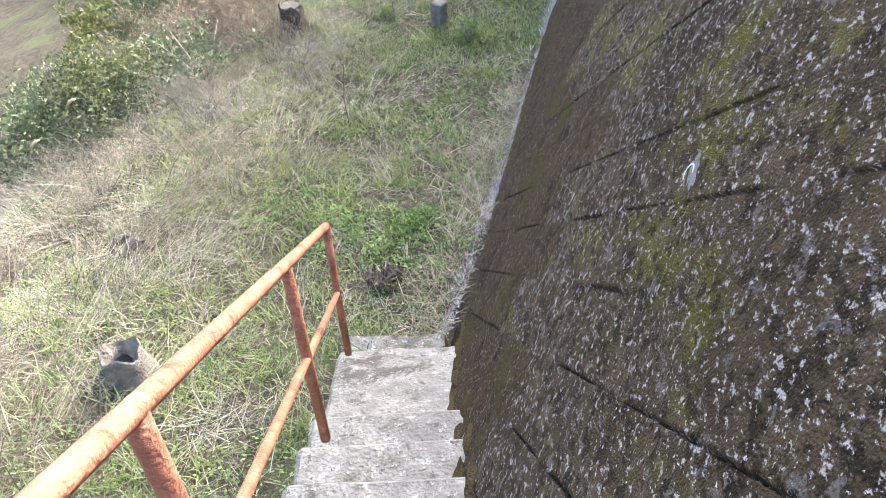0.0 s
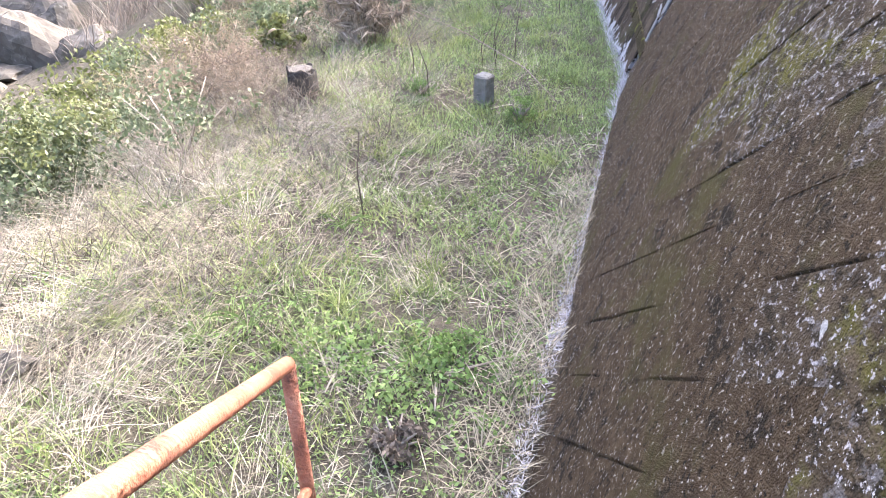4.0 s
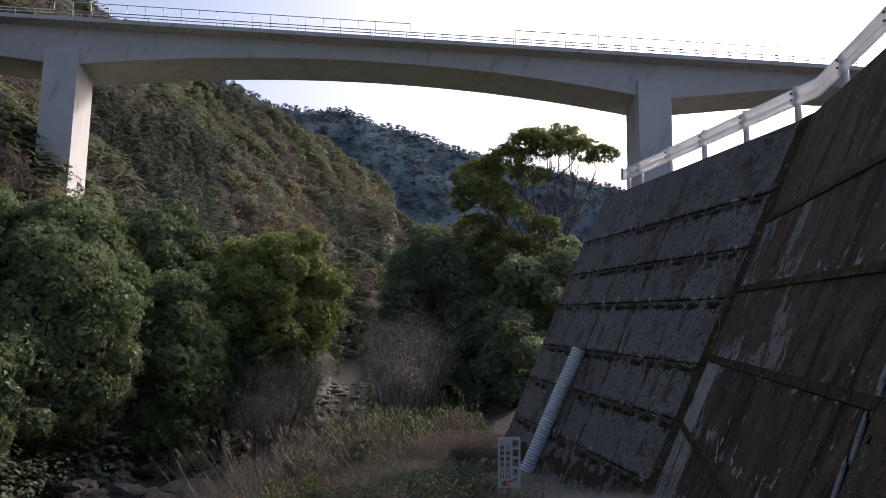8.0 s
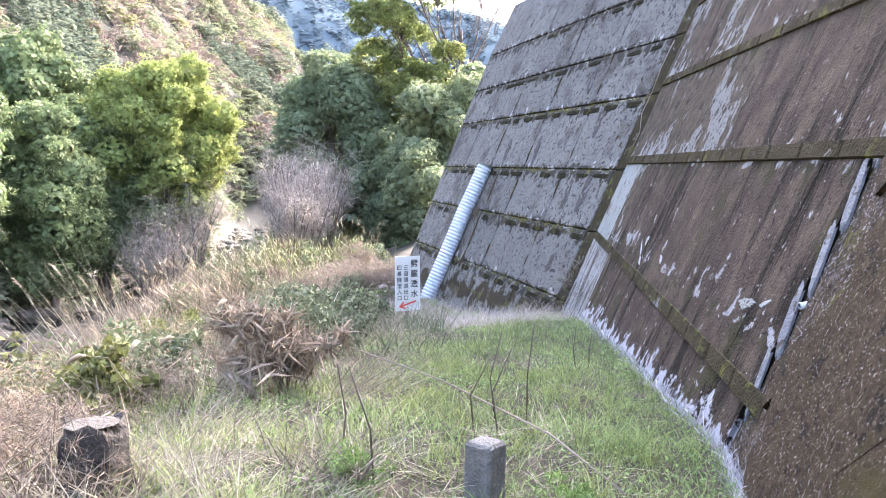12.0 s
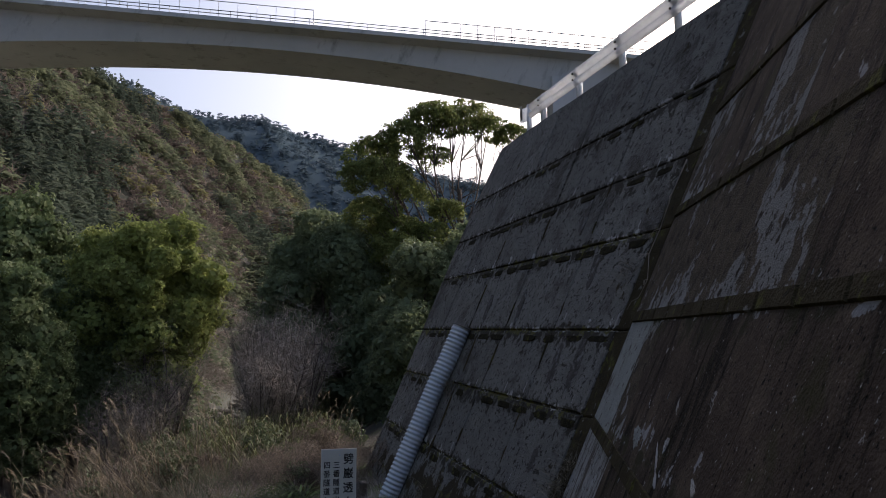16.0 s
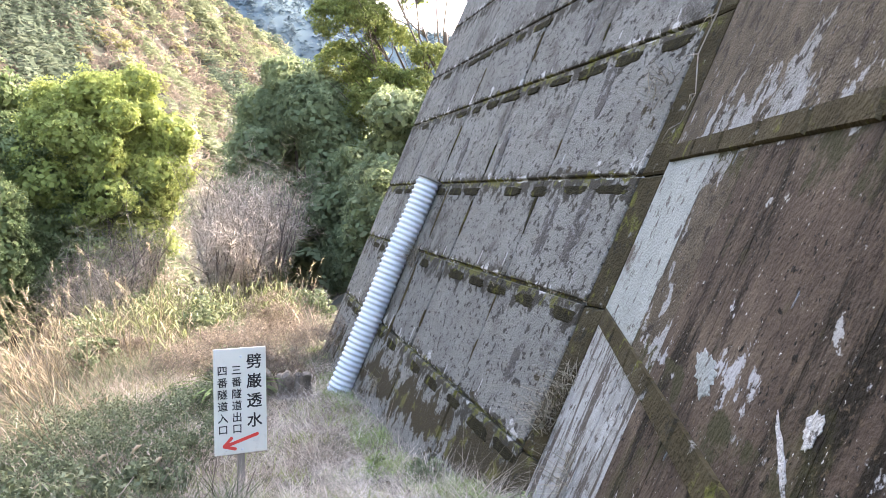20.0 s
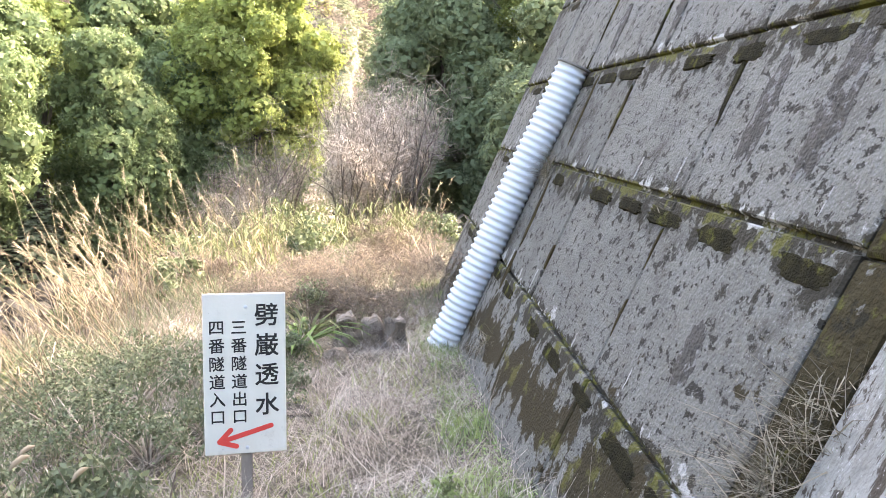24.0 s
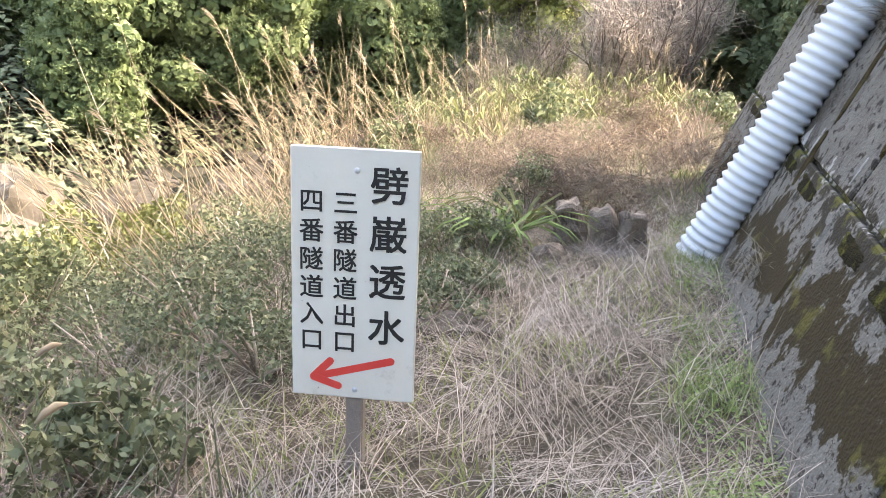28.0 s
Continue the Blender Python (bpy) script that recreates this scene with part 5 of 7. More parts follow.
for j in range(5):
    for i in range(NB):
        cs = grid_cell(row_b, lambda q, z: col_b(q, z), i + 1, j, 0.0)
        cs = [(col_b(i + 1, row_b(j, cs[0][0])), 0), (0, 0), (0, 0), (0, 0)]
        cc = []
        for ii, jj, sy, sz in ((i + 1, j, 1, 1), (i + 1, j + 1, 1, -1), (i, j + 1, -1, -1), (i, j, -1, 1)):
            y = col_b(ii, 3.0)
            for _ in range(4):
                z = row_b(jj, y)
                y = col_b(ii, z)
            cc.append((y - sy * 0.0015, z + sz * 0.006))
        m = M_BROWN
        if j == 1 and i < 2:
            m = M_PALE
        elif j == 0 and i < 3:
            m = M_BLEACH
        elif (j == 2 and i < 8) or (j == 3 and i in (0, 1, 4, 5)) or (j == 1 and i == 2):
            m = M_BROWNG
        piece("board_face", face_b, cc, 0.010 + 0.002 * (i % 2) + rng.uniform(0, 0.0015), m, wall_b, 0.003)
for j in (1, 2, 3, 4):
    for i in range(NB):
        y0_, y1_ = col_b(i + 1, ROW_B[j]), col_b(i, ROW_B[j])
        cs = [(y0_ + 0.002, row_b(j, y0_) - 0.085), (y0_ + 0.002, row_b(j, y0_) + 0.025), (y1_ - 0.002, row_b(j, y1_) + 0.025), (y1_ - 0.002, row_b(j, y1_) - 0.085)]
        piece("ledge", face_b, cs, 0.030 + rng.uniform(0, 0.008), M_CORNER, wall_b, 0.016)
# lime crusts above the lower ledge
for y, z, ry, rz, dip, m in ((-4.58, 1.74, 0.13, 0.07, 0.25, M_PALE), (-5.30, 1.66, 0.10, 0.022, 0.9, M_LIME), (-5.40, 1.76, 0.045, 0.05, -0.2, M_LIME), (-5.42, 1.55, 0.05, 0.03, 0.6, M_LIME), (-6.13, 1.62, 0.06, 0.03, 0.5, M_LIME), (-8.27, 1.51, 0.12, 0.035, -0.1, M_PALE), (-8.52, 1.54, 0.07, 0.018, -0.4, M_LIME)):
    blob(face_b, y, z, ry, rz, m, wall_b, "lime_crust", 0.016, dip, 2.0, 44, 0.13)
for k in range(26):
    y, z = rng.uniform(-8.6, -3.4), rng.uniform(1.0, 4.6)
    streak(face_b, y, z, rng.uniform(0.02, 0.07), rng.uniform(0.006, 0.012), M_STRIP, wall_b, "lime_streak", 0.014, -0.3)
# drain mouth in the mortar between the stained face and the block face
c = Vector((face_b(-8.93, 1.59) - 0.01, -8.93, 1.59))
bm = bmesh.new()
ri = add_tube(bm, [c + Vector((0.2, -0.1, 0.03)), c + Vector((-0.008, 0.004, 0.0))], 0.020, 14, cap=False)
ro = add_tube(bm, [c + Vector((0.2, -0.1, 0.03)), c + Vector((-0.008, 0.004, 0.0))], 0.015, 14, cap=False)
for k in range(14):
    bm.faces.new((ri[1][k], ri[1][(k + 1) % 14], ro[1][(k + 1) % 14], ro[1][k]))
part("weep_pipe", bm, M_PIPE, wall_b, "white plastic weep pipe")
for k in range(17):
    z0 = 1.0 + 0.34 * k
    z1 = min(z0 + 0.345, wall_top(-9.5) - 0.01)
    w_ = (0.034 if 1.3 < z0 < 2.4 else 0.018) + rng.uniform(0, 0.016)
    zm = (z0 + z1) / 2
    blob(face_b, corner_bc(zm) + w_ * 0.7, zm, w_, (z1 - z0) * 0.62, M_STRIP, wall_b, "mortar_strip", 0.013, 0.0, 3.0, 30, 0.06)

# block face: diagonal courses
A3 = Vector((0.626, 0.780, 0))
N3 = Vector((-1, 0.802, 0.585)).normalized()
U3 = N3.cross(A3).normalized()
if U3.z < 0:
    U3 = -U3
D1 = (U3 - A3).normalized()
D2 = (U3 + A3).normalized()
O3 = Vector((face_c(-13.0, 1.0), -13.0, 1.0))
BL, BW = 0.56, 0.275


def block_mesh(seed, deep):
    """A rough flush block; some have a groove along part of one edge."""
    r_ = random.Random(seed)
    bm = bmesh.new()
    nx_, ny_ = 9, 6
    ys = [-0.5, -0.484, -0.455, -0.42, -0.05, 0.25, 0.5]
    cut = (seed % 4) in (0, 2)
    a_, b_ = (1, 6) if seed % 4 == 0 else (3, 8)
    grid = []
    for i in range(nx_ + 1):
        col_ = []
        for j in range(ny_ + 1):
            rim = i in (0, nx_) or j in (0, ny_)
            h = 0.012 if rim else 0.012 + r_.uniform(-0.0012, 0.0018)
            if cut and j == 1 and a_ <= i <= b_:
                h = 0.012 - deep
            if cut and j == 2 and a_ <= i <= b_:
                h = 0.012 + deep * 0.12
            col_.append(bm.verts.new(((i / nx_ - 0.5) * (BL + 0.002), ys[j] * (BW + 0.002), h)))
        grid.append(col_)
    for i in range(nx_):
        for j in range(ny_):
            bm.faces.new((grid[i][j], grid[i + 1][j], grid[i + 1][j + 1], grid[i][j + 1])).smooth = True
    rim = [grid[i][0] for i in range(nx_ + 1)] + [grid[nx_][j] for j in range(1, ny_ + 1)] + [grid[i][ny_] for i in range(nx_ - 1, -1, -1)] + [grid[0][j] for j in range(ny_ - 1, 0, -1)]
    low = [bm.verts.new(v.co + Vector((0, 0, -0.03))) for v in rim]
    rim = [bm.verts.new(v.co) for v in rim]
    for k in range(len(rim)):
        bm.faces.new((rim[k], low[k], low[(k + 1) % len(rim)], rim[(k + 1) % len(rim)]))
    return bm


def as_mesh(bm, m):
    me = bpy.data.meshes.new("block")
    bm.to_mesh(me)
    bm.free()
    me.materials.append(m)
    return me


MES = [as_mesh(block_mesh(k, 0.012), M_BLOCK) for k in range(4)]
MES_LOW = [as_mesh(block_mesh(k + 8, 0.010), M_BLOCKLOW) for k in range(4)]
rot = Matrix((D1, D2, D1.cross(D2))).transposed().to_4x4()
if (rot @ Vector((0, 0, 1))).dot(N3) < 0:
    rot = Matrix((D1, -D2, D1.cross(-D2))).transposed().to_4x4()
spots = []
for r_i in range(-60, 60):
    for c_i in range(-30, 30):
        off = (c_i + 0.5 * (r_i % 2) + 0.17 * math.sin(r_i * 2.3)) * BL
        p = O3 + D2 * (r_i * BW) + D1 * off
        y, z = p.y, p.z
        if z < 0.45 or z > wall_top(y) - 0.2 or y > corner_bc(z) - 0.30 or y < -19.5:
            continue
        p.x = face_c(y, z)
        spots.append((p, abs(y + 13.6) + 0.8 * abs(z - 2.2)))
spots.sort(key=lambda s: s[1])
rest_v, rest_f, rest_m, o = [], [], [], 0
for k, (p, _) in enumerate(spots):
    low_zone = p.z < 2.25 + 0.2 * min(max(p.y + 13.2, 0), 2) + 0.18 * math.sin(p.y * 3.1) + rng.uniform(-0.2, 0.2)
    me = (MES_LOW if low_zone else MES)[rng.choice((1, 3)) if p.y > -12.0 and rng.random() < 0.8 else rng.choice((0, 1, 2, 3, 0, 2))]
    m4 = Matrix.Translation(p + N3 * rng.uniform(0.0, 0.0025)) @ rot
    if k < 290:
        ob = new("block", me)
        ob.matrix_world = m4
        ob.parent = wall_c
    else:
        for v_ in me.vertices:
            rest_v.append(m4 @ v_.co)
        for q_ in me.polygons:
            rest_f.append([o + i_ for i_ in q_.vertices])
            rest_m.append(0 if low_zone else 1)
        o += len(me.vertices)
me = bpy.data.meshes.new("far_blocks")
me.from_pydata(rest_v, [], rest_f)
me.polygons.foreach_set("use_smooth", np.ones(len(me.polygons), dtype=bool))
me.update()
me.materials.append(M_BLOCKLOW)
me.materials.append(M_BLOCK)
me.polygons.foreach_set("material_index", np.array(rest_m, dtype=np.int32))
ob = new("far_blocks", me)
ob.parent = wall_c
tagged(ob, kind="stuff")

# drain mouth and lime scars high on the block face
c = Vector((face_c(-14.96, 3.22) - 0.02, -14.96, 3.22))
bm = bmesh.new()
ri = add_tube(bm, [c + Vector((0.2, -0.15, -0.11)), c + Vector((0.0, 0.0, 0.0))], 0.030, 14, cap=False)
ro = add_tube(bm, [c + Vector((0.2, -0.15, -0.11)), c + Vector((0.0, 0.0, 0.0))], 0.023, 14, cap=False)
for k in range(14):
    bm.faces.new((ri[1][k], ri[1][(k + 1) % 14], ro[1][(k + 1) % 14], ro[1][k]))
part("weep_pipe", bm, M_PIPE, wall_c, "pale plastic weep pipe in a mortar collar")
for y, z, ry, rz, m in ((-14.98, 3.235, 0.055, 0.035, M_STRIP), (-15.10, 3.45, 0.022, 0.026, M_LIME), (-14.01, 2.41, 0.018, 0.014, M_LIME)):
    blob(face_c, y, z, ry, rz, m, wall_c, "lime_crust", 0.016, 0.3, 2.0, 30, 0.15)


# ---- plants on the shelf and bank ----
def foot_any(y):
    return np.where(y < 8, foot_x(np.minimum(y, 7)), 3.2 + 0.25 * (y - 8))


def zone(n, y0, y1, d0, d1, rng, keep=None):
    """n places between two distances from the foot of the wall."""
    m = n * 3
    y, d = rng.uniform(y0, y1, m), rng.uniform(d0, d1, m)
    x = foot_any(y) - d / 0.82
    ok = np.ones(m, bool)
    # keep the steps clear
    q = (x - S0.x) * SR.x + (y - S0.y) * SR.y
    along = (x - S0.x) * ST.x + (y - S0.y) * ST.y
    ok &= ~((along < 0.02) & (q > -0.06))
    if keep is not None:
        ok &= keep(x, y, d)
    x, y = x[ok][:n], y[ok][:n]
    return x, y


def blades(name, x, y, length, width, lean, m, label, seed, curl=0.5, lift=0.0, z=None, wind=(0.0, 0.0), aim=None):
    """One object of bent tapering blades rooted on the ground."""
    rng = np.random.default_rng(seed)
    n = len(x)
    z = ground(x, y) if z is None else z
    L = rng.uniform(length[0], length[1], n) * rng.uniform(0.75, 1.1, n)
    W = rng.uniform(width[0], width[1], n) / 2
    a = rng.uniform(0, 2 * math.pi, n) if aim is None else aim
    t = rng.uniform(lean[0], lean[1], n)
    dx, dy = np.cos(a) * np.sin(t) + wind[0], np.sin(a) * np.sin(t) + wind[1]
    dz = np.cos(t)
    s = np.sqrt(dx * dx + dy * dy + dz * dz)
    d = np.stack([dx / s, dy / s, dz / s], 1)
    b = rng.uniform(0, 2 * math.pi, n)
    side = np.stack([np.cos(b), np.sin(b), 0.3 * np.sin(a)], 1)
    root = np.stack([x, y, z - 0.01 + lift], 1)
    droop = np.stack([np.cos(a), np.sin(a), -0.55 - 0 * a], 1) * (curl * L * rng.uniform(0.1, 1, n))[:, None]
    mid = root + d * (L * 0.55)[:, None] + droop * 0.12
    tip = root + d * L[:, None] + droop * 0.55
    tip[:, 2] = np.maximum(tip[:, 2], root[:, 2] + 0.012)
    w = side * W[:, None]
    V = np.stack([root - w, root + w, mid - w * 0.8, mid + w * 0.8, tip - w * 0.15, tip + w * 0.15], 1).reshape(-1, 3)
    i = np.arange(n)[:, None] * 6
    F = np.concatenate([i + np.array([[0, 1, 3, 2]]), i + np.array([[2, 3, 5, 4]])])
    ob = arrays(name, V, F, m)
    return tagged(ob, label, "grass", kind="stuff")


def nz(x, y, s, o=0.0):
    return hash_noise(x + o, y - o, s)


R5 = np.random.default_rng(21)
x, y = zone(27000, -15.5, -2.4, 0.02, 4.6, R5, lambda x, y, d: 0.7 * nz(x, y, 0.35) + 0.8 * nz(x, y, 1.3, 2) + 0.55 - 0.28 * d + np.where(y < -10.5, 0.2, 0.0) + 0.4 * R5.uniform(-1, 1, len(x)) > 0)
blades("short_grass", x, y, (0.03, 0.10), (0.004, 0.009), (0.1, 0.9), M_GRASS, "short green winter grass on the shelf", 1)
x, y = zone(12000, -9.8, -4.0, 0.05, 2.2, R5, lambda x, y, d: 1.2 * nz(x, y, 0.5, 3) + 0.5 - 0.5 * d + 0.5 * R5.uniform(-1, 1, len(x)) > 0)
blades("lush_grass", x, y, (0.03, 0.10), (0.004, 0.009), (0.05, 0.9), M_HERBG, "lush bright green grass beside the wall", 2)
x, y = zone(17000, -14.0, -2.4, 0.02, 4.4, R5, lambda x, y, d: ~((y > -9.8) & (y < -4.5) & (d < 1.7) & (R5.uniform(0, 1, len(x)) < 0.8)))
blades("dry_litter", x, y, (0.05, 0.22), (0.003, 0.007), (0.8, 1.5), M_STRAW, "short dry grass litter", 3)
x, y = zone(19000, -16.5, -5.0, 1.2, 6.2, R5, lambda x, y, d: nz(x, y, 0.4, 5) + 0.5 * nz(x, y, 1.4, 1) > 0.0)
blades("green_tufts", x, y, (0.06, 0.22), (0.003, 0.008), (0.1, 1.0), M_GRASS, "green grass tufts among the straw", 5)
x, y = zone(29000, -3.6, 5.5, 0.03, 3.2, R5, lambda x, y, d: nz(x, y, 0.3, 6) > -0.55)
blades("dry_path_grass", x, y, (0.08, 0.36), (0.0018, 0.0045), (0.4, 1.45), M_STRAWT, "dry matted grass along the path", 6, 0.8)
x, y = zone(5000, -3.4, 7.0, 0.03, 0.6, R5, lambda x, y, d: nz(x, y, 0.4, 2) > 0.1)
blades("foot_grass", x, y, (0.05, 0.16), (0.004, 0.009), (0.1, 0.8), M_GRASS, "green grass at the foot of the wall", 7)
x, y = zone(6500, -3.4, 6, 0.4, 3.2, R5, lambda x, y, d: nz(x, y, 0.45, 7) > -0.05)
blades("green_path_grass", x, y, (0.06, 0.2), (0.004, 0.009), (0.2, 1.0), M_GRASSY, "faded green grass along the path", 8)
x, y = zone(13000, -6.0, 14, 2.2, 6.2, R5, lambda x, y, d: nz(x, y, 1.1, 4) > -0.5)
blades("mauve_dry_grass", x, y, (0.2, 0.6), (0.0022, 0.005), (0.2, 1.2), M_PINK, "mauve-brown dry grass on the bank", 9, 0.7)
x, y = zone(5000, -6.0, 16, 2.6, 6.8, R5, lambda x, y, d: nz(x, y, 0.9, 9) > -0.1)
blades("tawny_bank_grass", x, y, (0.25, 0.7), (0.003, 0.006), (0.1, 1.1), M_STRAWG, "tawny tall dry grass on the bank", 10, 0.7)
x, y = zone(11000, -6.0, 16, 1.6, 6.0, R5, lambda x, y, d: nz(x, y, 0.7, 12) > 0.05)
blades("green_bank_grass", x, y, (0.2, 0.55), (0.005, 0.011), (0.2, 1.0), M_SHRUB, "grey-green low growth on the bank", 11, 0.6)
x, y = zone(9000, 7.0, 45, 0.2, 9, R5, lambda x, y, d: abs(x - np.interp(y, REACH_Y, REACH_X)) > 2.0)
blades("far_bank_grass", x, y, (0.5, 1.4), (0.010, 0.024), (0.1, 0.9), M_PINK, "dry brush farther along the bank", 12, 0.6)
# long lodged straws, and small-leaved ground cover in patches
x, y = zone(5500, -3.4, 6.5, 0.25, 3.6, R5)
blades("lodged_path_straw", x, y, (0.25, 0.6), (0.002, 0.004), (0.5, 1.45), M_STRAWT, "long bleached straws along the path", 16, 0.6)
x, y = zone(30000, -16.0, -3.5, 0.03, 5.2, R5, lambda x, y, d: nz(x, y, 0.45, 11) + 0.6 * nz(x, y, 1.5, 4) - 0.10 * d + np.where(y < -10.5, 0.35, 0.0) > 0.0)
P = np.stack([x, y, ground(x, y) + R5.uniform(0.0, 0.05, len(x))], 1)
v, f = leaf_cards(P, np.tile(np.array([0.0, 0.0, 1.0]), (len(x), 1)), 0.012, R5, 0.4, 0.6)
tagged(arrays("ground_herbs", v, f, M_HERB), "small-leaved green herbs covering the shelf", "herbs", kind="stuff")
x, y = zone(9000, -3.4, 5.0, 0.02, 0.55, R5, lambda x, y, d: nz(x, y, 0.4, 3) > -0.2)
P = np.stack([x, y, ground(x, y) + R5.uniform(0.0, 0.06, len(x))], 1)
v, f = leaf_cards(P, np.tile(np.array([0.0, 0.0, 1.0]), (len(x), 1)), 0.011, R5, 0.4, 0.6)
tagged(arrays("foot_herbs", v, f, M_HERB), "small green herbs at the foot of the wall", "herbs", kind="stuff")
x, y = zone(9000, 4.6, 16, 0.0, 3.6, R5)
blades("end_brush_grass", x, y, (0.2, 0.6), (0.004, 0.008), (0.2, 1.2), M_PINK, "dry brown grass beyond the pipe", 17, 0.7)
x, y = zone(5000, 4.6, 16, 0.0, 3.6, R5)
blades("end_green_grass", x, y, (0.15, 0.45), (0.004, 0.009), (0.2, 1.0), M_SHRUB, "grey-green grass beyond the pipe", 18, 0.6)
# tufts: yellow-green ones on the shelf, straw heaps on its edge
def tufts(n, per, y0, y1, d0, d1, r, keep=None):
    cx, cy = zone(n, y0, y1, d0, d1, R5, keep)
    rr = r * R5.uniform(0.5, 1.4, len(cx)).repeat(per)
    k = len(rr)
    return cx.repeat(per) + rr * R5.normal(0, 0.6, k), cy.repeat(per) + rr * R5.normal(0, 0.6, k)


def lodged(n, per, y0, y1, d0, d1, r, keep=None):
    """Straw beaten down in bundles: each bundle leans one way."""
    cx, cy = zone(n, y0, y1, d0, d1, R5, keep)
    rr = (r * R5.uniform(0.5, 1.5, len(cx))).repeat(per)
    a = R5.uniform(0, 6.2832, len(cx)).repeat(per)
    k = len(rr)
    u, v = rr * R5.normal(0, 0.75, k), rr * R5.normal(0, 0.35, k)
    return cx.repeat(per) + u * np.cos(a) - v * np.sin(a), cy.repeat(per) + u * np.sin(a) + v * np.cos(a), a + R5.normal(0, 0.28, k)


x, y, aim = lodged(330, 60, -17.0, -6.0, 2.0, 6.4, 0.26, lambda x, y, d: nz(x, y, 0.8, 1) + 0.2 * (d - 2.3) > -0.25)
blades("lodged_straw", x, y, (0.30, 0.85), (0.002, 0.0045), (0.75, 1.45), M_STRAWP, "bleached straw beaten down in bundles on the slope", 4, 0.5, aim=aim)
x, y, aim = lodged(110, 34, -14.8, -9.0, 2.0, 4.6, 0.22)
blades("bleached_stalks", x, y, (0.25, 0.65), (0.002, 0.004), (0.9, 1.5), M_STRAWL, "pale bleached dead stalks lying over the slope", 43, 0.4, aim=aim)
x, y, aim = lodged(130, 44, -3.4, 5.0, 0.25, 2.6, 0.2)
blades("lodged_path_bundles", x, y, (0.2, 0.55), (0.002, 0.0045), (0.9, 1.5), M_STRAWT, "tan straw beaten down in bundles along the path", 42, 0.4, aim=aim)
x, y, aim = lodged(150, 40, -14.5, -7.5, 0.8, 3.2, 0.2)
blades("lodged_shelf_straw", x, y, (0.15, 0.45), (0.002, 0.0045), (1.0, 1.5), M_STRAWL, "pale fallen straw on the shelf", 41, 0.4, aim=aim)
x, y = tufts(210, 44, -14.0, -6.0, 0.4, 3.2, 0.10)
blades("yellow_green_tufts", x, y, (0.06, 0.20), (0.004, 0.009), (0.1, 1.1), M_GRASSY, "yellow-green grass tufts on the shelf", 31, 0.9)
x, y = tufts(170, 50, -14.0, -6.0, 0.2, 3.4, 0.12)
blades("bright_green_tufts", x, y, (0.05, 0.15), (0.004, 0.009), (0.1, 1.1), M_HERBG, "bright green grass tufts on the shelf", 32, 0.9)
x, y = tufts(220, 55, -14.5, -8.3, 1.6, 5.4, 0.16)
blades("straw_heaps", x, y, (0.20, 0.55), (0.0025, 0.006), (0.3, 1.4), M_STRAWP, "heaped bleached straw along the shelf edge", 33, 1.0)
x, y = zone(15000, -14.0, -8.0, 0.05, 3.6, R5)
blades("fine_green_grass", x, y, (0.02, 0.07), (0.003, 0.007), (0.2, 1.2), M_GRASS, "fine short green grass on the shelf", 34)
x, y = zone(13000, -14.0, -8.0, 0.1, 2.9, R5, lambda x, y, d: (nz(x, y, 0.35, 14) > -0.35) & ~((y > -9.8) & (d < 1.6)))
blades("pale_litter", x, y, (0.05, 0.20), (0.003, 0.007), (0.9, 1.5), M_STRAWL, "pale dry grass litter strewn on the shelf", 36)
# bleached fringe along the foot of the wall
x, y = zone(7000, -9.6, -3.0, -0.03, 0.07, R5)
blades("root_fringe", x, y, (0.03, 0.13), (0.003, 0.007), (0.2, 1.4), M_FRINGE, "bleached root fringe along the foot of the wall", 35)
x, y = zone(4000, -13.3, -9.4, -0.03, 0.05, R5)
blades("root_fringe", x, y, (0.015, 0.06), (0.003, 0.007), (0.2, 1.4), M_FRINGE, "bleached root fringe along the foot of the wall", 13)
x, y = zone(2200, -13.3, -10.5, 0.0, 0.25, R5)
blades("foot_straw", x, y, (0.08, 0.25), (0.003, 0.006), (0.5, 1.4), M_STRAW, "dry grass hanging at the foot of the wall", 14)


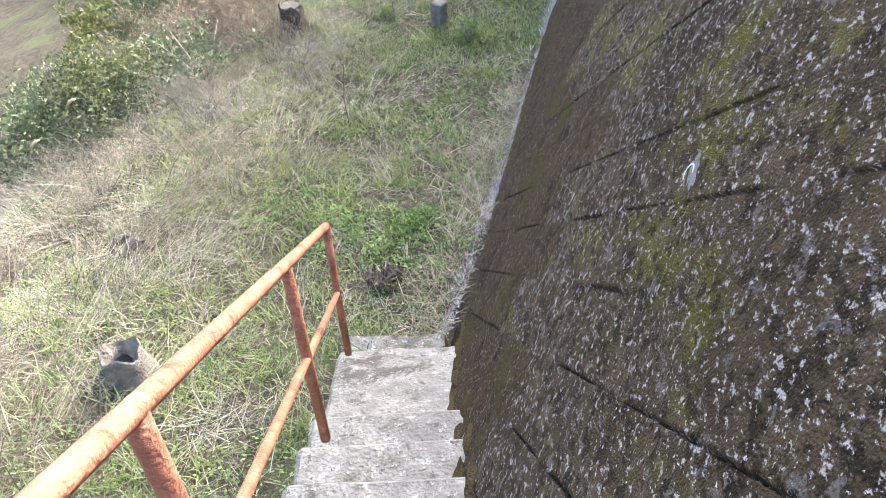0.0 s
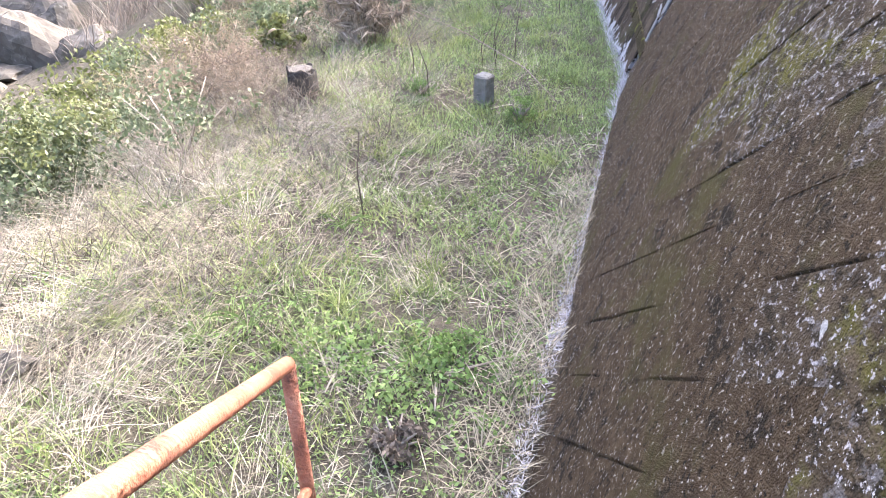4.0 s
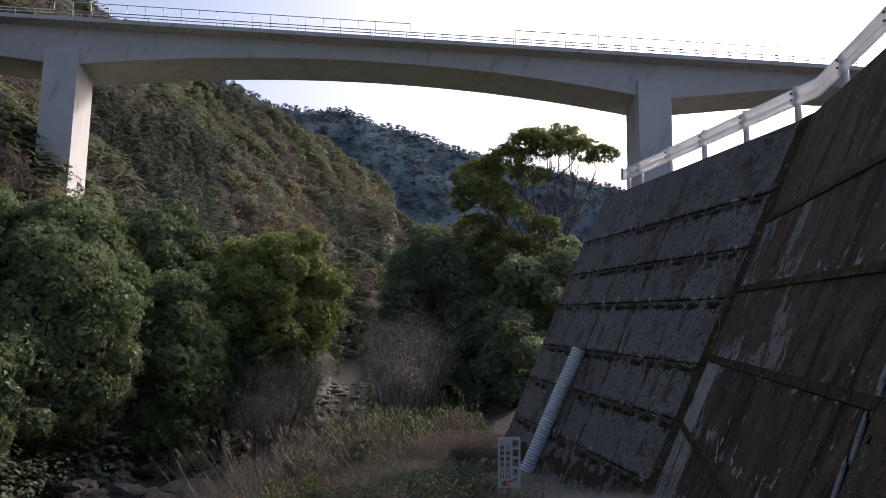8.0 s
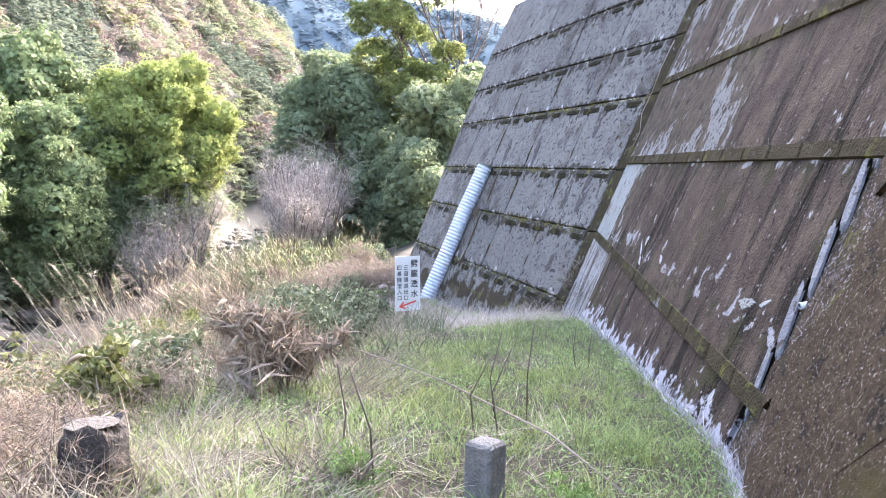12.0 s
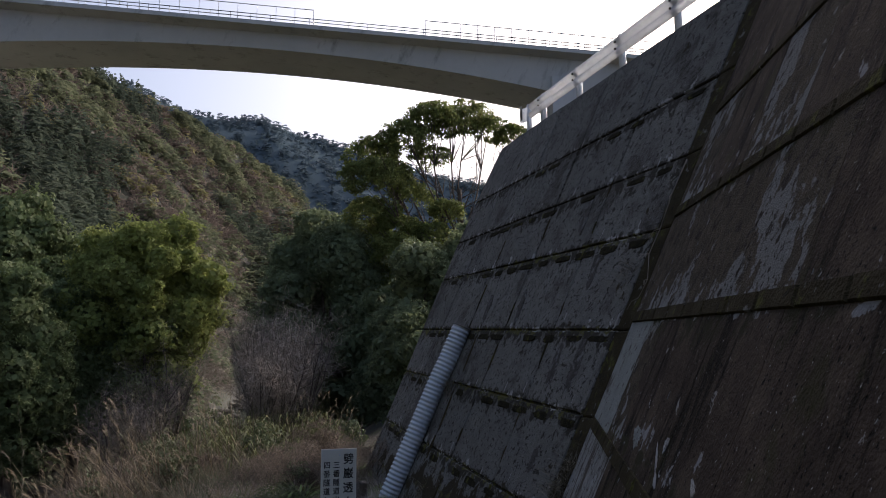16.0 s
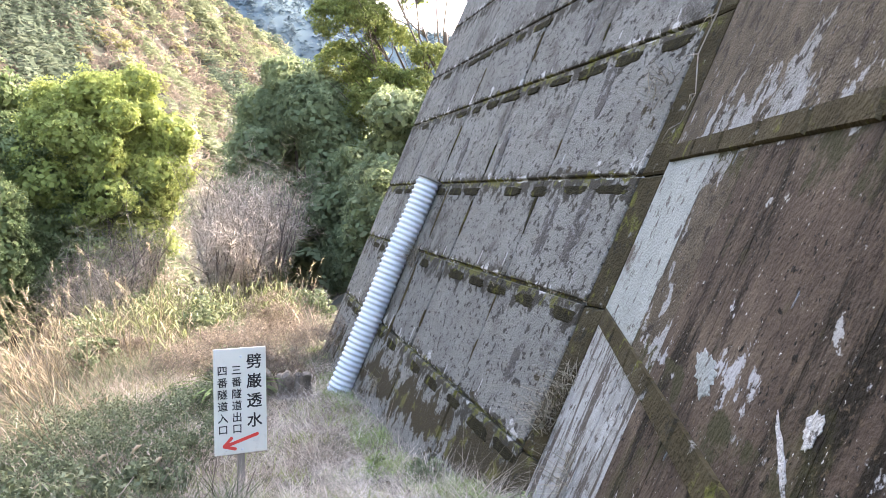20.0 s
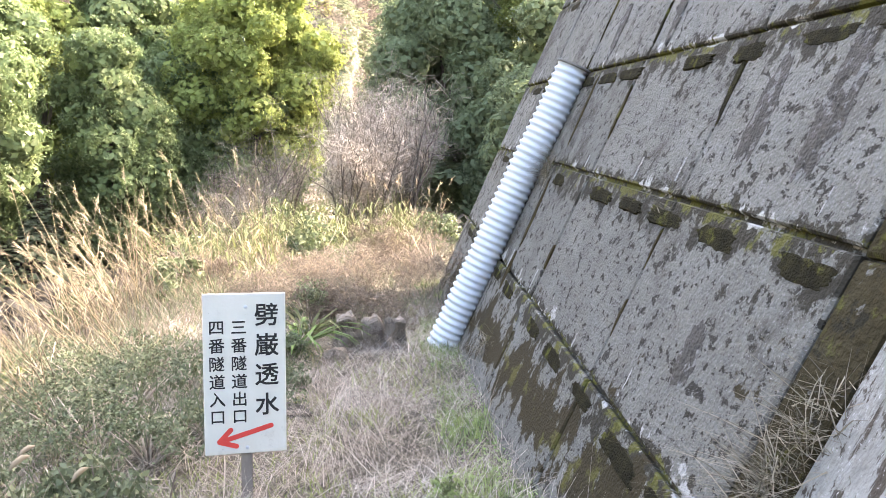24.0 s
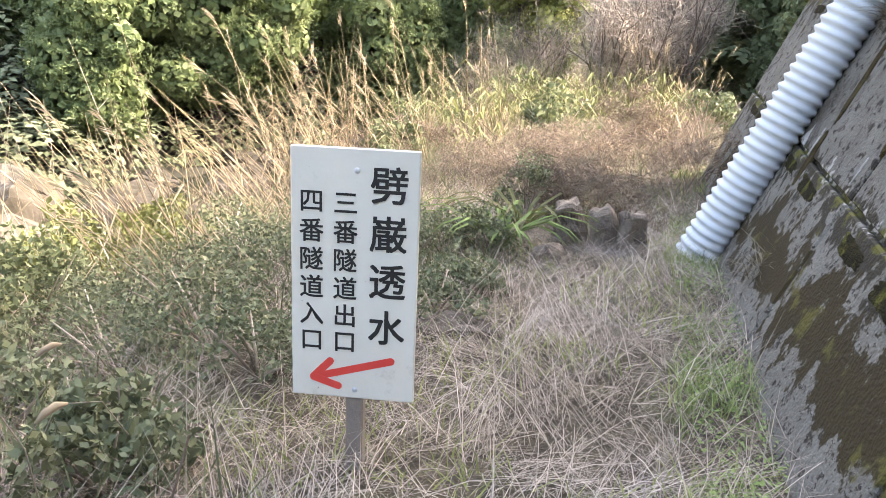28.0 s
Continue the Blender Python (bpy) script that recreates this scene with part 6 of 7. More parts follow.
def reeds(x, y, length, seed, label, plume_share=0.5, wind=(-0.25, 0.0), m=None, n=10, blade=0.005):
    """Each reed clump is a thing: stems and plumes."""
    rng = np.random.default_rng(seed)
    base = (x, y, float(ground(x, y)))
    t = tagged(empty("reed_clump", base), label, "reeds", "reed clumps on the bank")
    V, F, PV, PF = [], [], [], []
    o = po = 0
    for k in range(n):
        a = rng.uniform(0, 6.28)
        lean = rng.uniform(0.05, 0.55)
        d = np.array([math.cos(a) * lean + wind[0] * rng.uniform(0.3, 1.8), math.sin(a) * lean + wind[1], 1.0])
        d /= np.linalg.norm(d)
        L = length * rng.uniform(0.55, 1.15)
        p0 = np.array([rng.normal(0, 0.16), rng.normal(0, 0.16), -0.1])
        bend = np.array([wind[0] * 0.25 + rng.normal(0, 0.06), rng.normal(0, 0.06), -0.05]) * L
        s = np.cross(d, [0.2, 0.9, 0.1])
        s /= np.linalg.norm(s)
        s2 = np.cross(d, s)
        pts_ = [p0 + d * L * q + bend * q * q for q in (0, 0.4, 0.75, 1.0)]
        for q, p in enumerate(pts_):
            w = (0.0055, 0.0048, 0.0036, 0.002)[q]
            V += [p + s * w, p - s * w * 0.5 + s2 * w * 0.87, p - s * w * 0.5 - s2 * w * 0.87]
        for q in range(3):
            for e in range(3):
                F.append([o + q * 3 + e, o + q * 3 + (e + 1) % 3, o + q * 3 + 3 + (e + 1) % 3, o + q * 3 + 3 + e])
        o += 12
        # drooping leaves along the stem
        for q in (0.3, 0.5, 0.68):
            if rng.random() < 0.6:
                p = p0 + d * L * q + bend * q * q
                b = rng.uniform(0, 6.28)
                e1 = np.array([math.cos(b), math.sin(b), 0.7]) * 0.18 * rng.uniform(0.7, 1.6)
                e2 = e1 + np.array([math.cos(b), math.sin(b), -0.6]) * 0.2
                w = np.array([-math.sin(b), math.cos(b), 0]) * blade
                V += [p - w, p + w, p + e1 - w, p + e1 + w, p + e2 - w * 0.2, p + e2 + w * 0.2]
                F += [[o, o + 1, o + 3, o + 2], [o + 2, o + 3, o + 5, o + 4]]
                o += 6
        if rng.random() < plume_share:
            tip = pts_[-1]
            dd = (pts_[-1] - pts_[-2])
            dd /= np.linalg.norm(dd)
            for e in range(14):
                q = e / 14
                r_ = rng.normal(0, 1, 3)
                r_ /= np.linalg.norm(r_)
                c = tip - dd * 0.20 * q
                h = (dd * 0.9 + r_ * 0.45 + np.array([wind[0], 0, -0.15])) * 0.10
                w = np.cross(h, r_)
                w = w / (np.linalg.norm(w) + 1e-6) * 0.006
                PV += [c - w * 0.4, c + w * 0.4, c + h * 0.6 + w, c + h]
                PF.append([po, po + 1, po + 2, po + 3])
                po += 4
    tagged(arrays("stem_mass", V, F, m or M_STRAWG, t), kind="stuff")
    if PV:
        tagged(arrays("plume_mass", PV, PF, M_PLUME, t), kind="stuff")
    return t


rr_ = random.Random(8)
for k in range(18):
    y = 1.2 + 9.5 * k / 18 + rr_.uniform(-0.3, 0.3)
    d = float(np.interp(y, [1, 4, 8, 11], [3.4, 3.6, 3.9, 4.2])) + rr_.uniform(-0.7, 1.1)
    x = float(foot_any(np.array(y))) - d / 0.82
    reeds(x, y, rr_.uniform(1.2, 2.0), 100 + k, "tawny dry reeds leaning over the bank", 0.25, (-0.5, -0.1), None, 8)
for k in range(16):
    x = -4.4 + 5.4 * k / 16 + rr_.uniform(-0.3, 0.3)
    y = 6.6 + rr_.uniform(-0.6, 1.6) + 0.1 * (x + 4)
    reeds(x, y, rr_.uniform(1.5, 2.3), 210 + k, "tall tawny reeds with drooping plumes on the bank edge", 0.35, (-0.16, 0.0), None, 8)
for k in range(5):
    y = 10.5 + 6 * k / 5
    x = 2.4 + rr_.uniform(-1.0, 1.6)
    reeds(x, y, rr_.uniform(1.4, 2.2), 140 + k, "tall dry reeds with pale plumes", 0.7, (-0.05, 0))


for k, (x, y) in enumerate(((-4.4, 1.2), (-4.1, 2.2), (-4.6, 3.0), (-4.0, 3.8), (-4.3, 4.8), (-4.0, 6.2), (-4.7, 2.0), (-3.8, 1.6))):
    reeds(x, y, rr_.uniform(2.3, 3.0), 170 + k, "long bleached reed stems fanning over the bank", 0.15, (-0.3, 0.0), M_STRAWP, 9)


def bush(name, x, y, rad, m, label, clumps=26, per=34, leaf=0.035, seed=1, stems=8, clump_r=None, lift=0.0, wid=0.5):
    rng = np.random.default_rng(seed)
    dry = wid < 0.1
    base = (x, y, float(ground(x, y)) - 0.02)
    t = tagged(empty(name, base), label, "shrub")
    bm = bmesh.new()
    for k in range(stems):
        a = 6.28 * k / stems + rng.uniform(-0.3, 0.3)
        r0 = rng.uniform(0.1, 1.1) if dry else 0.7
        e = Vector((math.cos(a) * rad[0] * r0, math.sin(a) * rad[1] * r0, rad[2] * rng.uniform(0.7, 1.5)))
        b0 = Vector((rng.normal(0, 0.25) * rad[0], rng.normal(0, 0.25) * rad[1], 0)) if dry else Vector((0, 0, 0))
        mid = b0.lerp(e, 0.5) + Vector((rng.normal(0, 0.12) * rad[0], rng.normal(0, 0.12) * rad[1], 0.25 * rad[2])) if dry else e * 0.5 + Vector((0, 0, 0.1 * rad[2]))
        add_tube(bm, [b0, mid, e], [0.0035, 0.0026, 0.0012] if dry else [0.010, 0.007, 0.003], 4 if dry else 5)
    tagged(part("stem_mass", bm, m if dry else M_TWIG, t), kind="stuff")
    P, Q = crown_points(rng, clumps, per, rad, clump_r or rad[0] * 0.28, 0.4, -0.6)
    P[:, 2] = np.maximum(P[:, 2] + rad[2] * 0.85, 0.02) + lift
    v, f = leaf_cards(P, Q, leaf, rng, 0.6, wid)
    tagged(arrays("leaf_mass", v, f, m, t), kind="stuff")
    return t


bush("evergreen_shrub", -7.10, -9.15, (0.72, 0.75, 0.52), M_SHRUB, "rounded grey-green evergreen shrub on the slope", 150, 50, 0.021, 1)
bush("yellow_tipped_shrub", -6.85, -9.05, (0.52, 0.55, 0.26), M_LIME_LEAF, "yellow-leaved shoots over the evergreen shrub", 60, 40, 0.02, 2, lift=0.42)
bush("evergreen_shrub", -7.9, -8.3, (0.8, 0.8, 0.5), M_SHRUB, "glossy grey-green evergreen shrub on the slope", 50, 40, 0.036, 3)
bush("dead_bramble", -5.70, -8.45, (0.62, 0.55, 0.40), M_BRAMBLEP, "tan tangled dead bramble heaped beside the stump", 60, 80, 0.055, 4, 34, wid=0.04)
bush("dead_bramble", -5.35, -7.95, (0.45, 0.40, 0.30), M_BRAMBLEP, "brown tangled dead bramble beside the stump", 36, 70, 0.042, 5, 12, wid=0.035)
bush("dead_reed_tuft", -3.90, -7.1, (0.40, 0.30, 0.36), M_BRAMBLEP, "brown withered reed tuft on the shelf", 30, 50, 0.12, 6, 40, wid=0.06)
k = 0
for x, y, r_, h in ((-4.6, -5.9, 0.5, 0.34), (-4.9, -5.0, 0.55, 0.42), (-4.1, -4.4, 0.5, 0.36), (-3.5, -3.4, 0.5, 0.34), (-4.4, -3.3, 0.6, 0.42), (-3.0, -2.4, 0.5, 0.36), (-3.9, -1.9, 0.6, 0.42), (-2.4, -1.3, 0.45, 0.30), (-5.6, -5.6, 0.6, 0.45), (-3.2, -0.6, 0.6, 0.42)):
    k += 1
    bush("grey_green_shrub", x, y, (r_, r_ * 0.9, h), M_SHRUB, "low grey-green leafy shrub on the bank", 34, 40, 0.026, 20 + k)
for x, y, r_, h in ((-6.6, -4.6, 0.75, 0.62), (-6.0, -3.2, 0.7, 0.5), (-6.7, -3.3, 0.7, 0.5)):
    k += 1
    bush("yellow_green_shrub", x, y, (r_, r_ * 0.9, h), M_YSHRUB, "yellow-green leafy shrub at the bank edge", 38, 36, 0.04, 40 + k)
for x, y, r_, h in ((-0.62, 0.75, 0.34, 0.22), (-1.0, 1.1, 0.45, 0.26), (-1.5, 1.0, 0.5, 0.26), (-0.9, 2.0, 0.45, 0.26), (-1.7, 2.2, 0.5, 0.28), (-1.5, 3.2, 0.5, 0.28), (-0.9, 3.2, 0.45, 0.26), (-0.2, 2.9, 0.35, 0.24), (-2.0, 3.9, 0.5, 0.28), (0.25, 2.25, 0.26, 0.18),  (-0.3, 1.2, 0.25, 0.16), (-1.25, 1.5, 0.5, 0.26), (-1.9, 1.7, 0.5, 0.26), (-1.25, 2.6, 0.5, 0.28), (-0.5, 2.4, 0.42, 0.26), (-2.2, 0.6, 0.5, 0.26), (-2.5, 3.0, 0.6, 0.3), (0.0, 3.3, 0.36, 0.24), (0.1, 1.75, 0.28, 0.18)):
    k += 1
    bush("dark_ground_shrub", x, y, (r_, r_, h), M_LEAFS, "dark low ground shrub beside the path", 30, 44, 0.017, 60 + k)
for x, y, r_, h, m in ((-5.75, -6.2, 0.55, 0.60, 0), (-5.3, -5.2, 0.45, 0.5, 1), (-6.2, -5.4, 0.6, 0.55, 1), (-4.6, -6.4, 0.40, 0.34, 1), (-4.9, -7.2, 0.3, 0.3, 0), (-5.0, -6.0, 0.5, 0.4, 2), (-6.3, -7.2, 0.6, 0.4, 2), (-5.6, -7.4, 0.5, 0.34, 2), (-4.3, -5.6, 0.45, 0.36, 2)):
    k += 1
    if m == 2:
        bush("tawny_brush", x, y, (r_, r_, h), M_STRAWG, "tawny dry brush on the steep bank", 44, 50, 0.07, 340 + k, 20, wid=0.035)
    else:
        bush("yellow_green_shrub" if m == 0 else "grey_green_shrub", x, y, (r_, r_ * 0.9, h), M_YSHRUB if m == 0 else M_SHRUB, "yellow-green leafy shrub at the bank edge" if m == 0 else "low grey-green leafy shrub on the bank", 46, 40, 0.028, 340 + k)
for x, y, r_, h in ((-3.3, -5.6, 0.5, 0.36), (-3.0, -4.8, 0.55, 0.42), (-2.5, -3.9, 0.5, 0.40), (-3.4, -4.2, 0.5, 0.40), (-2.1, -2.9, 0.5, 0.38), (-1.7, -2.0, 0.45, 0.34), (-2.7, -2.6, 0.5, 0.36), (-1.2, -1.1, 0.4, 0.30), (-1.9, -1.0, 0.5, 0.34), (-0.8, -0.3, 0.35, 0.26), (-1.5, 0.1, 0.45, 0.30)):
    k += 1
    bush("dark_leafy_shrub", x, y, (r_, r_, h), M_LEAFS, "dark grey-green leafy shrub at the shelf edge", 36, 46, 0.024, 60 + k)
rb = random.Random(77)
for j in range(46):
    y = rb.uniform(-9.3, -1.5)
    d = rb.uniform(2.9, 5.6) - (0.5 if y > -5 else 0.0)
    x = float(foot_any(np.array(y))) - d / 0.82
    s = rb.uniform(0.28, 0.55)
    kind = rb.random()
    k += 1
    if kind < 0.5:
        bush("grey_green_shrub", x, y, (s, s, s * 0.7), M_SHRUB, "low grey-green leafy shrub on the bank", 24, 34, 0.024, 200 + k)
    elif kind < 0.58 and y > -7.5:
        bush("yellow_green_shrub", x, y, (s * 0.8, s * 0.8, s * 0.6), M_YSHRUB, "yellow-green leafy shrub at the bank edge", 20, 30, 0.026, 200 + k)
    else:
        bush("dead_bramble", x, y, (s, s, s * 0.6), M_BRAMBLE, "brown tangled dead bramble on the bank", 24, 40, 0.045, 200 + k, 12, wid=0.04)
for j in range(34):
    y = rb.uniform(-13.5, -6.5)
    d = rb.uniform(2.5, 5.8)
    x = float(foot_any(np.array(y))) - d / 0.82
    s = rb.uniform(0.18, 0.34)
    bush("dead_herb", x, y, (s, s, s * 0.8), rb.choice((M_PINK, M_BRAMBLE, M_STRAWP)), "brown wiry dead herb standing in the straw", 14, 34, 0.038, 600 + j, 14, wid=0.03)
bush("brown_twig_heap", 1.30, 4.45, (0.7, 0.55, 0.34), M_BRAMBLE, "brown heap of dead twigs beside the pipe end", 50, 60, 0.06, 90, 22, wid=0.06)
bush("brown_twig_heap", 0.85, 4.75, (0.55, 0.45, 0.34), M_BRAMBLE, "brown heap of dead twigs beside the pipe end", 44, 60, 0.06, 94, 22, wid=0.05)
bush("dark_leafy_shrub", 0.62, 4.55, (0.35, 0.3, 0.36), M_LEAFS, "dark grey-green leafy shrub beside the path", 30, 44, 0.02, 95)
bush("dark_leafy_shrub", 0.35, 3.35, (0.35, 0.3, 0.24), M_LEAFS, "dark grey-green leafy shrub beside the path", 30, 44, 0.02, 96)
bush("mauve_dry_shrub", 0.75, 6.3, (0.8, 0.6, 0.36), M_PINK, "mauve fuzzy dry shrub on the bank", 56, 70, 0.06, 91, 18, wid=0.04)
bush("mauve_dry_shrub", 0.1, 5.6, (0.6, 0.5, 0.3), M_PINK, "mauve fuzzy dry shrub on the bank", 44, 70, 0.06, 92, 18, wid=0.04)
bush("red_brown_shrub", 2.05, 8.4, (0.55, 0.4, 0.55), M_BRAMBLE, "red-brown dry shrub near the wall end", 40, 60, 0.07, 93, 20, wid=0.06)
for k2, (x, y) in enumerate(((-0.6, 9.4), (0.4, 10.2), (1.3, 9.8), (2.2, 10.6), (2.9, 11.6), (0.9, 12.4), (-0.9, 11.6), (1.9, 13.0), (1.4, 11.0), (2.5, 9.4), (0.2, 11.2), (3.2, 12.6), (2.4, 14.0), (1.2, 14.4), (3.4, 14.6))):
    reeds(x, y, 1.5, 320 + k2, "lime-green bamboo grass on the bank", 0.0, (-0.05, 0.0), M_LIME_LEAF, 26, 0.013)
for j in range(44):
    y = rb.uniform(5.5, 20)
    x = float(foot_any(np.array(y))) - rb.uniform(0.2, 5.5) / 0.82
    s = rb.uniform(0.4, 0.8)
    kind = rb.random()
    if kind < 0.4:
        bush("mauve_dry_shrub", x, y, (s, s, s * 0.55), M_PINK, "mauve fuzzy dry shrub on the bank", 30, 50, 0.08, 400 + j, 12, wid=0.04)
    elif kind < 0.7:
        bush("grey_green_shrub", x, y, (s, s, s * 0.7), M_SHRUB, "low grey-green leafy shrub on the bank", 26, 34, 0.05, 400 + j)
    else:
        reeds(x, y, s * 1.8, 400 + j, "lime-green bamboo grass on the bank", 0.0, (-0.05, 0.0), M_LIME_LEAF, 22, 0.013)


for j in range(20):
    y = rb.uniform(-0.8, 5.5)
    x = rb.uniform(-4.6, -2.7)
    s = rb.uniform(0.45, 0.75)
    kind = rb.random()
    if kind < 0.45:
        bush("tawny_brush", x, y, (s, s, s * 0.9), M_STRAWG, "tawny dry brush on the steep bank", 34, 46, 0.11, 500 + j, 14, wid=0.035)
    elif kind < 0.75:
        bush("olive_shrub", x, y, (s, s, s * 0.8), M_YSHRUB, "olive leafy shrub on the steep bank", 34, 40, 0.035, 500 + j)
    else:
        bush("grey_green_shrub", x, y, (s, s, s * 0.8), M_SHRUB, "low grey-green leafy shrub on the bank", 34, 40, 0.03, 500 + j)


def long_leaves(x, y, n, length, m, label, seed):
    rng = np.random.default_rng(seed)
    base = (x, y, float(ground(x, y)))
    t = tagged(empty("leafy_plant", base), label, "plant")
    for k in range(n):
        a = 6.28 * k / n + rng.uniform(-0.3, 0.3)
        L, w = length * rng.uniform(0.7, 1.2), 0.009 * length / 0.35
        d = Vector((math.cos(a), math.sin(a), 0))
        s = Vector((-d.y, d.x, 0)) * w
        bm = bmesh.new()
        prev = None
        for q in (0, 0.3, 0.6, 0.85, 1.0):
            c = d * (L * q * 0.8) + Vector((0, 0, L * (1.1 * q - 0.85 * q * q)))
            ww = s * (0.5 + 1.2 * q * (1 - q) * 2 - 0.45 * q)
            pr = (bm.verts.new(c - ww), bm.verts.new(c + Vector((0, 0, -0.006))), bm.verts.new(c + ww))
            if prev:
                bm.faces.new((prev[0], prev[1], pr[1], pr[0]))
                bm.faces.new((prev[1], prev[2], pr[2], pr[1]))
            prev = pr
        part("leaf", bm, m, t)


long_leaves(0.44, 3.45, 26, 0.85, M_HERB, "green strap-leaved plant beside the path", 1)
long_leaves(0.58, 3.95, 20, 0.85, M_LIME_LEAF, "yellow-green strap-leaved plant beside the path", 2)
long_leaves(0.20, 2.9, 9, 0.28, M_HERB, "green strap-leaved plant beside the path", 3)
for k2, (x, y, L) in enumerate(((-5.0, -9.3, 0.16), (-4.5, -9.75, 0.14), (-5.25, -10.7, 0.2), (-5.1, -9.5, 0.14), (-4.85, -8.4, 0.14), (-3.9, -8.6, 0.2), (-5.5, -9.8, 0.16), (-6.0, -11.6, 0.24), (-6.6, -11.1, 0.2), (-5.9, -10.3, 0.2), (-6.3, -10.2, 0.2))):
    long_leaves(x, y, 12, L, M_HERB if k2 % 3 else M_GRASSY, "green rosette weed in the dry grass", 10 + k2)
# dense herb patch below the steps
bush("herb_patch", -5.25, -12.25, (0.42, 0.42, 0.05), M_HERB, "low patch of bright green herbs below the steps", 40, 40, 0.017, 150, 3, 0.12)
bush("herb_patch", -5.65, -12.0, (0.35, 0.35, 0.05), M_HERB, "low patch of bright green herbs below the steps", 30, 40, 0.017, 151, 3, 0.12)
bush("grey_herb_clump", -5.58, -12.62, (0.13, 0.13, 0.10), M_BRAMBLE, "grey-brown withered herb clump below the steps", 16, 26, 0.018, 152, 14, 0.05)
bush("small_conifer_tuft", -3.32, -9.40, (0.13, 0.13, 0.16), M_HERB, "small dark green feathery tuft on the shelf", 26, 34, 0.018, 153, 14, 0.05, wid=0.2)
bush("small_conifer_tuft", -3.95, -8.75, (0.15, 0.15, 0.13), M_HERB, "small dark green feathery tuft on the shelf", 22, 30, 0.018, 154, 12, 0.05, lift=-0.03, wid=0.2)


bush("grey_herb_clump", 1.31, -1.01, (0.16, 0.16, 0.16), M_SHRUB, "grey-green feathery herb clump at the foot of the wall", 22, 34, 0.03, 155, 12, 0.06, wid=0.2)
bush("grey_herb_clump", 1.05, -0.55, (0.14, 0.14, 0.12), M_GRASS, "grey-green feathery herb clump at the foot of the wall", 18, 30, 0.03, 156, 12, 0.05, wid=0.2)
x, y = zone(420, -2.0, 3.0, 0.0, 0.16, R5)
P = np.stack([x, y, ground(x, y) + R5.uniform(0.01, 0.05, len(x))], 1)
v, f = leaf_cards(P, np.tile(np.array([0.0, 0.0, 1.0]), (len(x), 1)), 0.026, R5, 0.5, 0.5)
tagged(arrays("dead_leaf_litter", v, f, M_BRAMBLE), "brown dead leaves gathered at the foot of the wall", "leaf litter", kind="stuff")


# ---- stump, marker post, log, sticks ----
def stump(x, y, r, h, label, seed, hollow=False):
    rng = random.Random(seed)
    t = tagged(empty("tree_stump", (x, y, float(ground(x, y)) - 0.03)), label, "stump")
    bm = bmesh.new()
    n = 18
    prof = [r * (1 + 0.16 * rng.uniform(-1, 1)) for _ in range(n)]
    rings = []
    for q in (0.0, 0.25, 0.6, 0.92, 1.0):
        s = 1.25 - 0.35 * min(1, q * 2) - (0.06 if q == 1 else 0)
        rings.append([bm.verts.new((math.cos(6.2832 * k / n) * prof[k] * s, math.sin(6.2832 * k / n) * prof[k] * s, h * q + 0.03 * math.sin(k * 1.1) * q)) for k in range(n)])
    for a, b in zip(rings, rings[1:]):
        for k in range(n):
            bm.faces.new((a[k], a[(k + 1) % n], b[(k + 1) % n], b[k])).smooth = True
    if hollow:
        low = [bm.verts.new((v.co.x * 0.62, v.co.y * 0.62, v.co.z - 0.10)) for v in rings[-1]]
        for k in range(n):
            bm.faces.new((rings[-1][k], rings[-1][(k + 1) % n], low[(k + 1) % n], low[k]))
        bm.faces.new(low)
    else:
        bm.faces.new(rings[-1])
    part("bark", bm, M_OLDWOOD if hollow else M_WOODG, t)
    # sawn top, or in a hollow stump a black disc as its inner shade
    bm = bmesh.new()
    bmesh.ops.create_circle(bm, cap_ends=True, segments=16, radius=r * (0.45 if hollow else 0.78), matrix=Matrix.Translation((0, 0, h + 0.012 if not hollow else h - 0.085)))
    part("stump_disc", bm, M_CORE if hollow else M_STUMPTOP, t, "near-black disc painting the shade inside the hollow" if hollow else "weathered grey cut face")
    return t


stump(-4.98, -8.66, 0.13, 0.30, "dark weathered tree stump among dead bramble", 1)
stump(-7.22, -12.85, 0.12, 0.22, "hollow grey rotten stump beside the steps", 2, True)
post = tagged(empty("boundary_post", (-3.43, -8.91, float(ground(-3.43, -8.91)) - 0.05)), "squat grey concrete boundary post in the grass", "post")
bm = bmesh.new()
add_box(bm, -0.07, 0.07, -0.07, 0.07, 0, 0.30, 0.014, Matrix.Rotation(0.45, 4, "Z") @ Matrix.Rotation(0.03, 4, "X"))
part("shaft", bm, M_CONCPOST, post)


def stick(pts_, r, m, name, label, cat):
    o = Vector(pts_[0])
    bm = bmesh.new()
    add_tube(bm, [Vector(p) - o for p in pts_], [r * (1 - 0.5 * i / len(pts_)) for i in range(len(pts_))], 6)
    ob = part(name, bm, m)
    ob.location = o
    return tagged(ob, label, cat)


def gz(x, y, h=0.02):
    return (x, y, float(ground(x, y)) + h)


stick([gz(-2.78, -9.05), gz(-2.75, -8.4, 0.06), gz(-2.95, -7.5, 0.16), gz(-3.3, -6.6, 0.25)], 0.007, M_TWIG, "fallen_stalk", "long pale fallen stalk lying in the grass", "stick")
stick([gz(-5.9, -9.2, 0.03), gz(-5.4, -8.9, 0.16), gz(-4.9, -8.2, 0.22)], 0.006, M_STRAWP, "fallen_stalk", "pale arching dead stalk over the bramble", "stick")
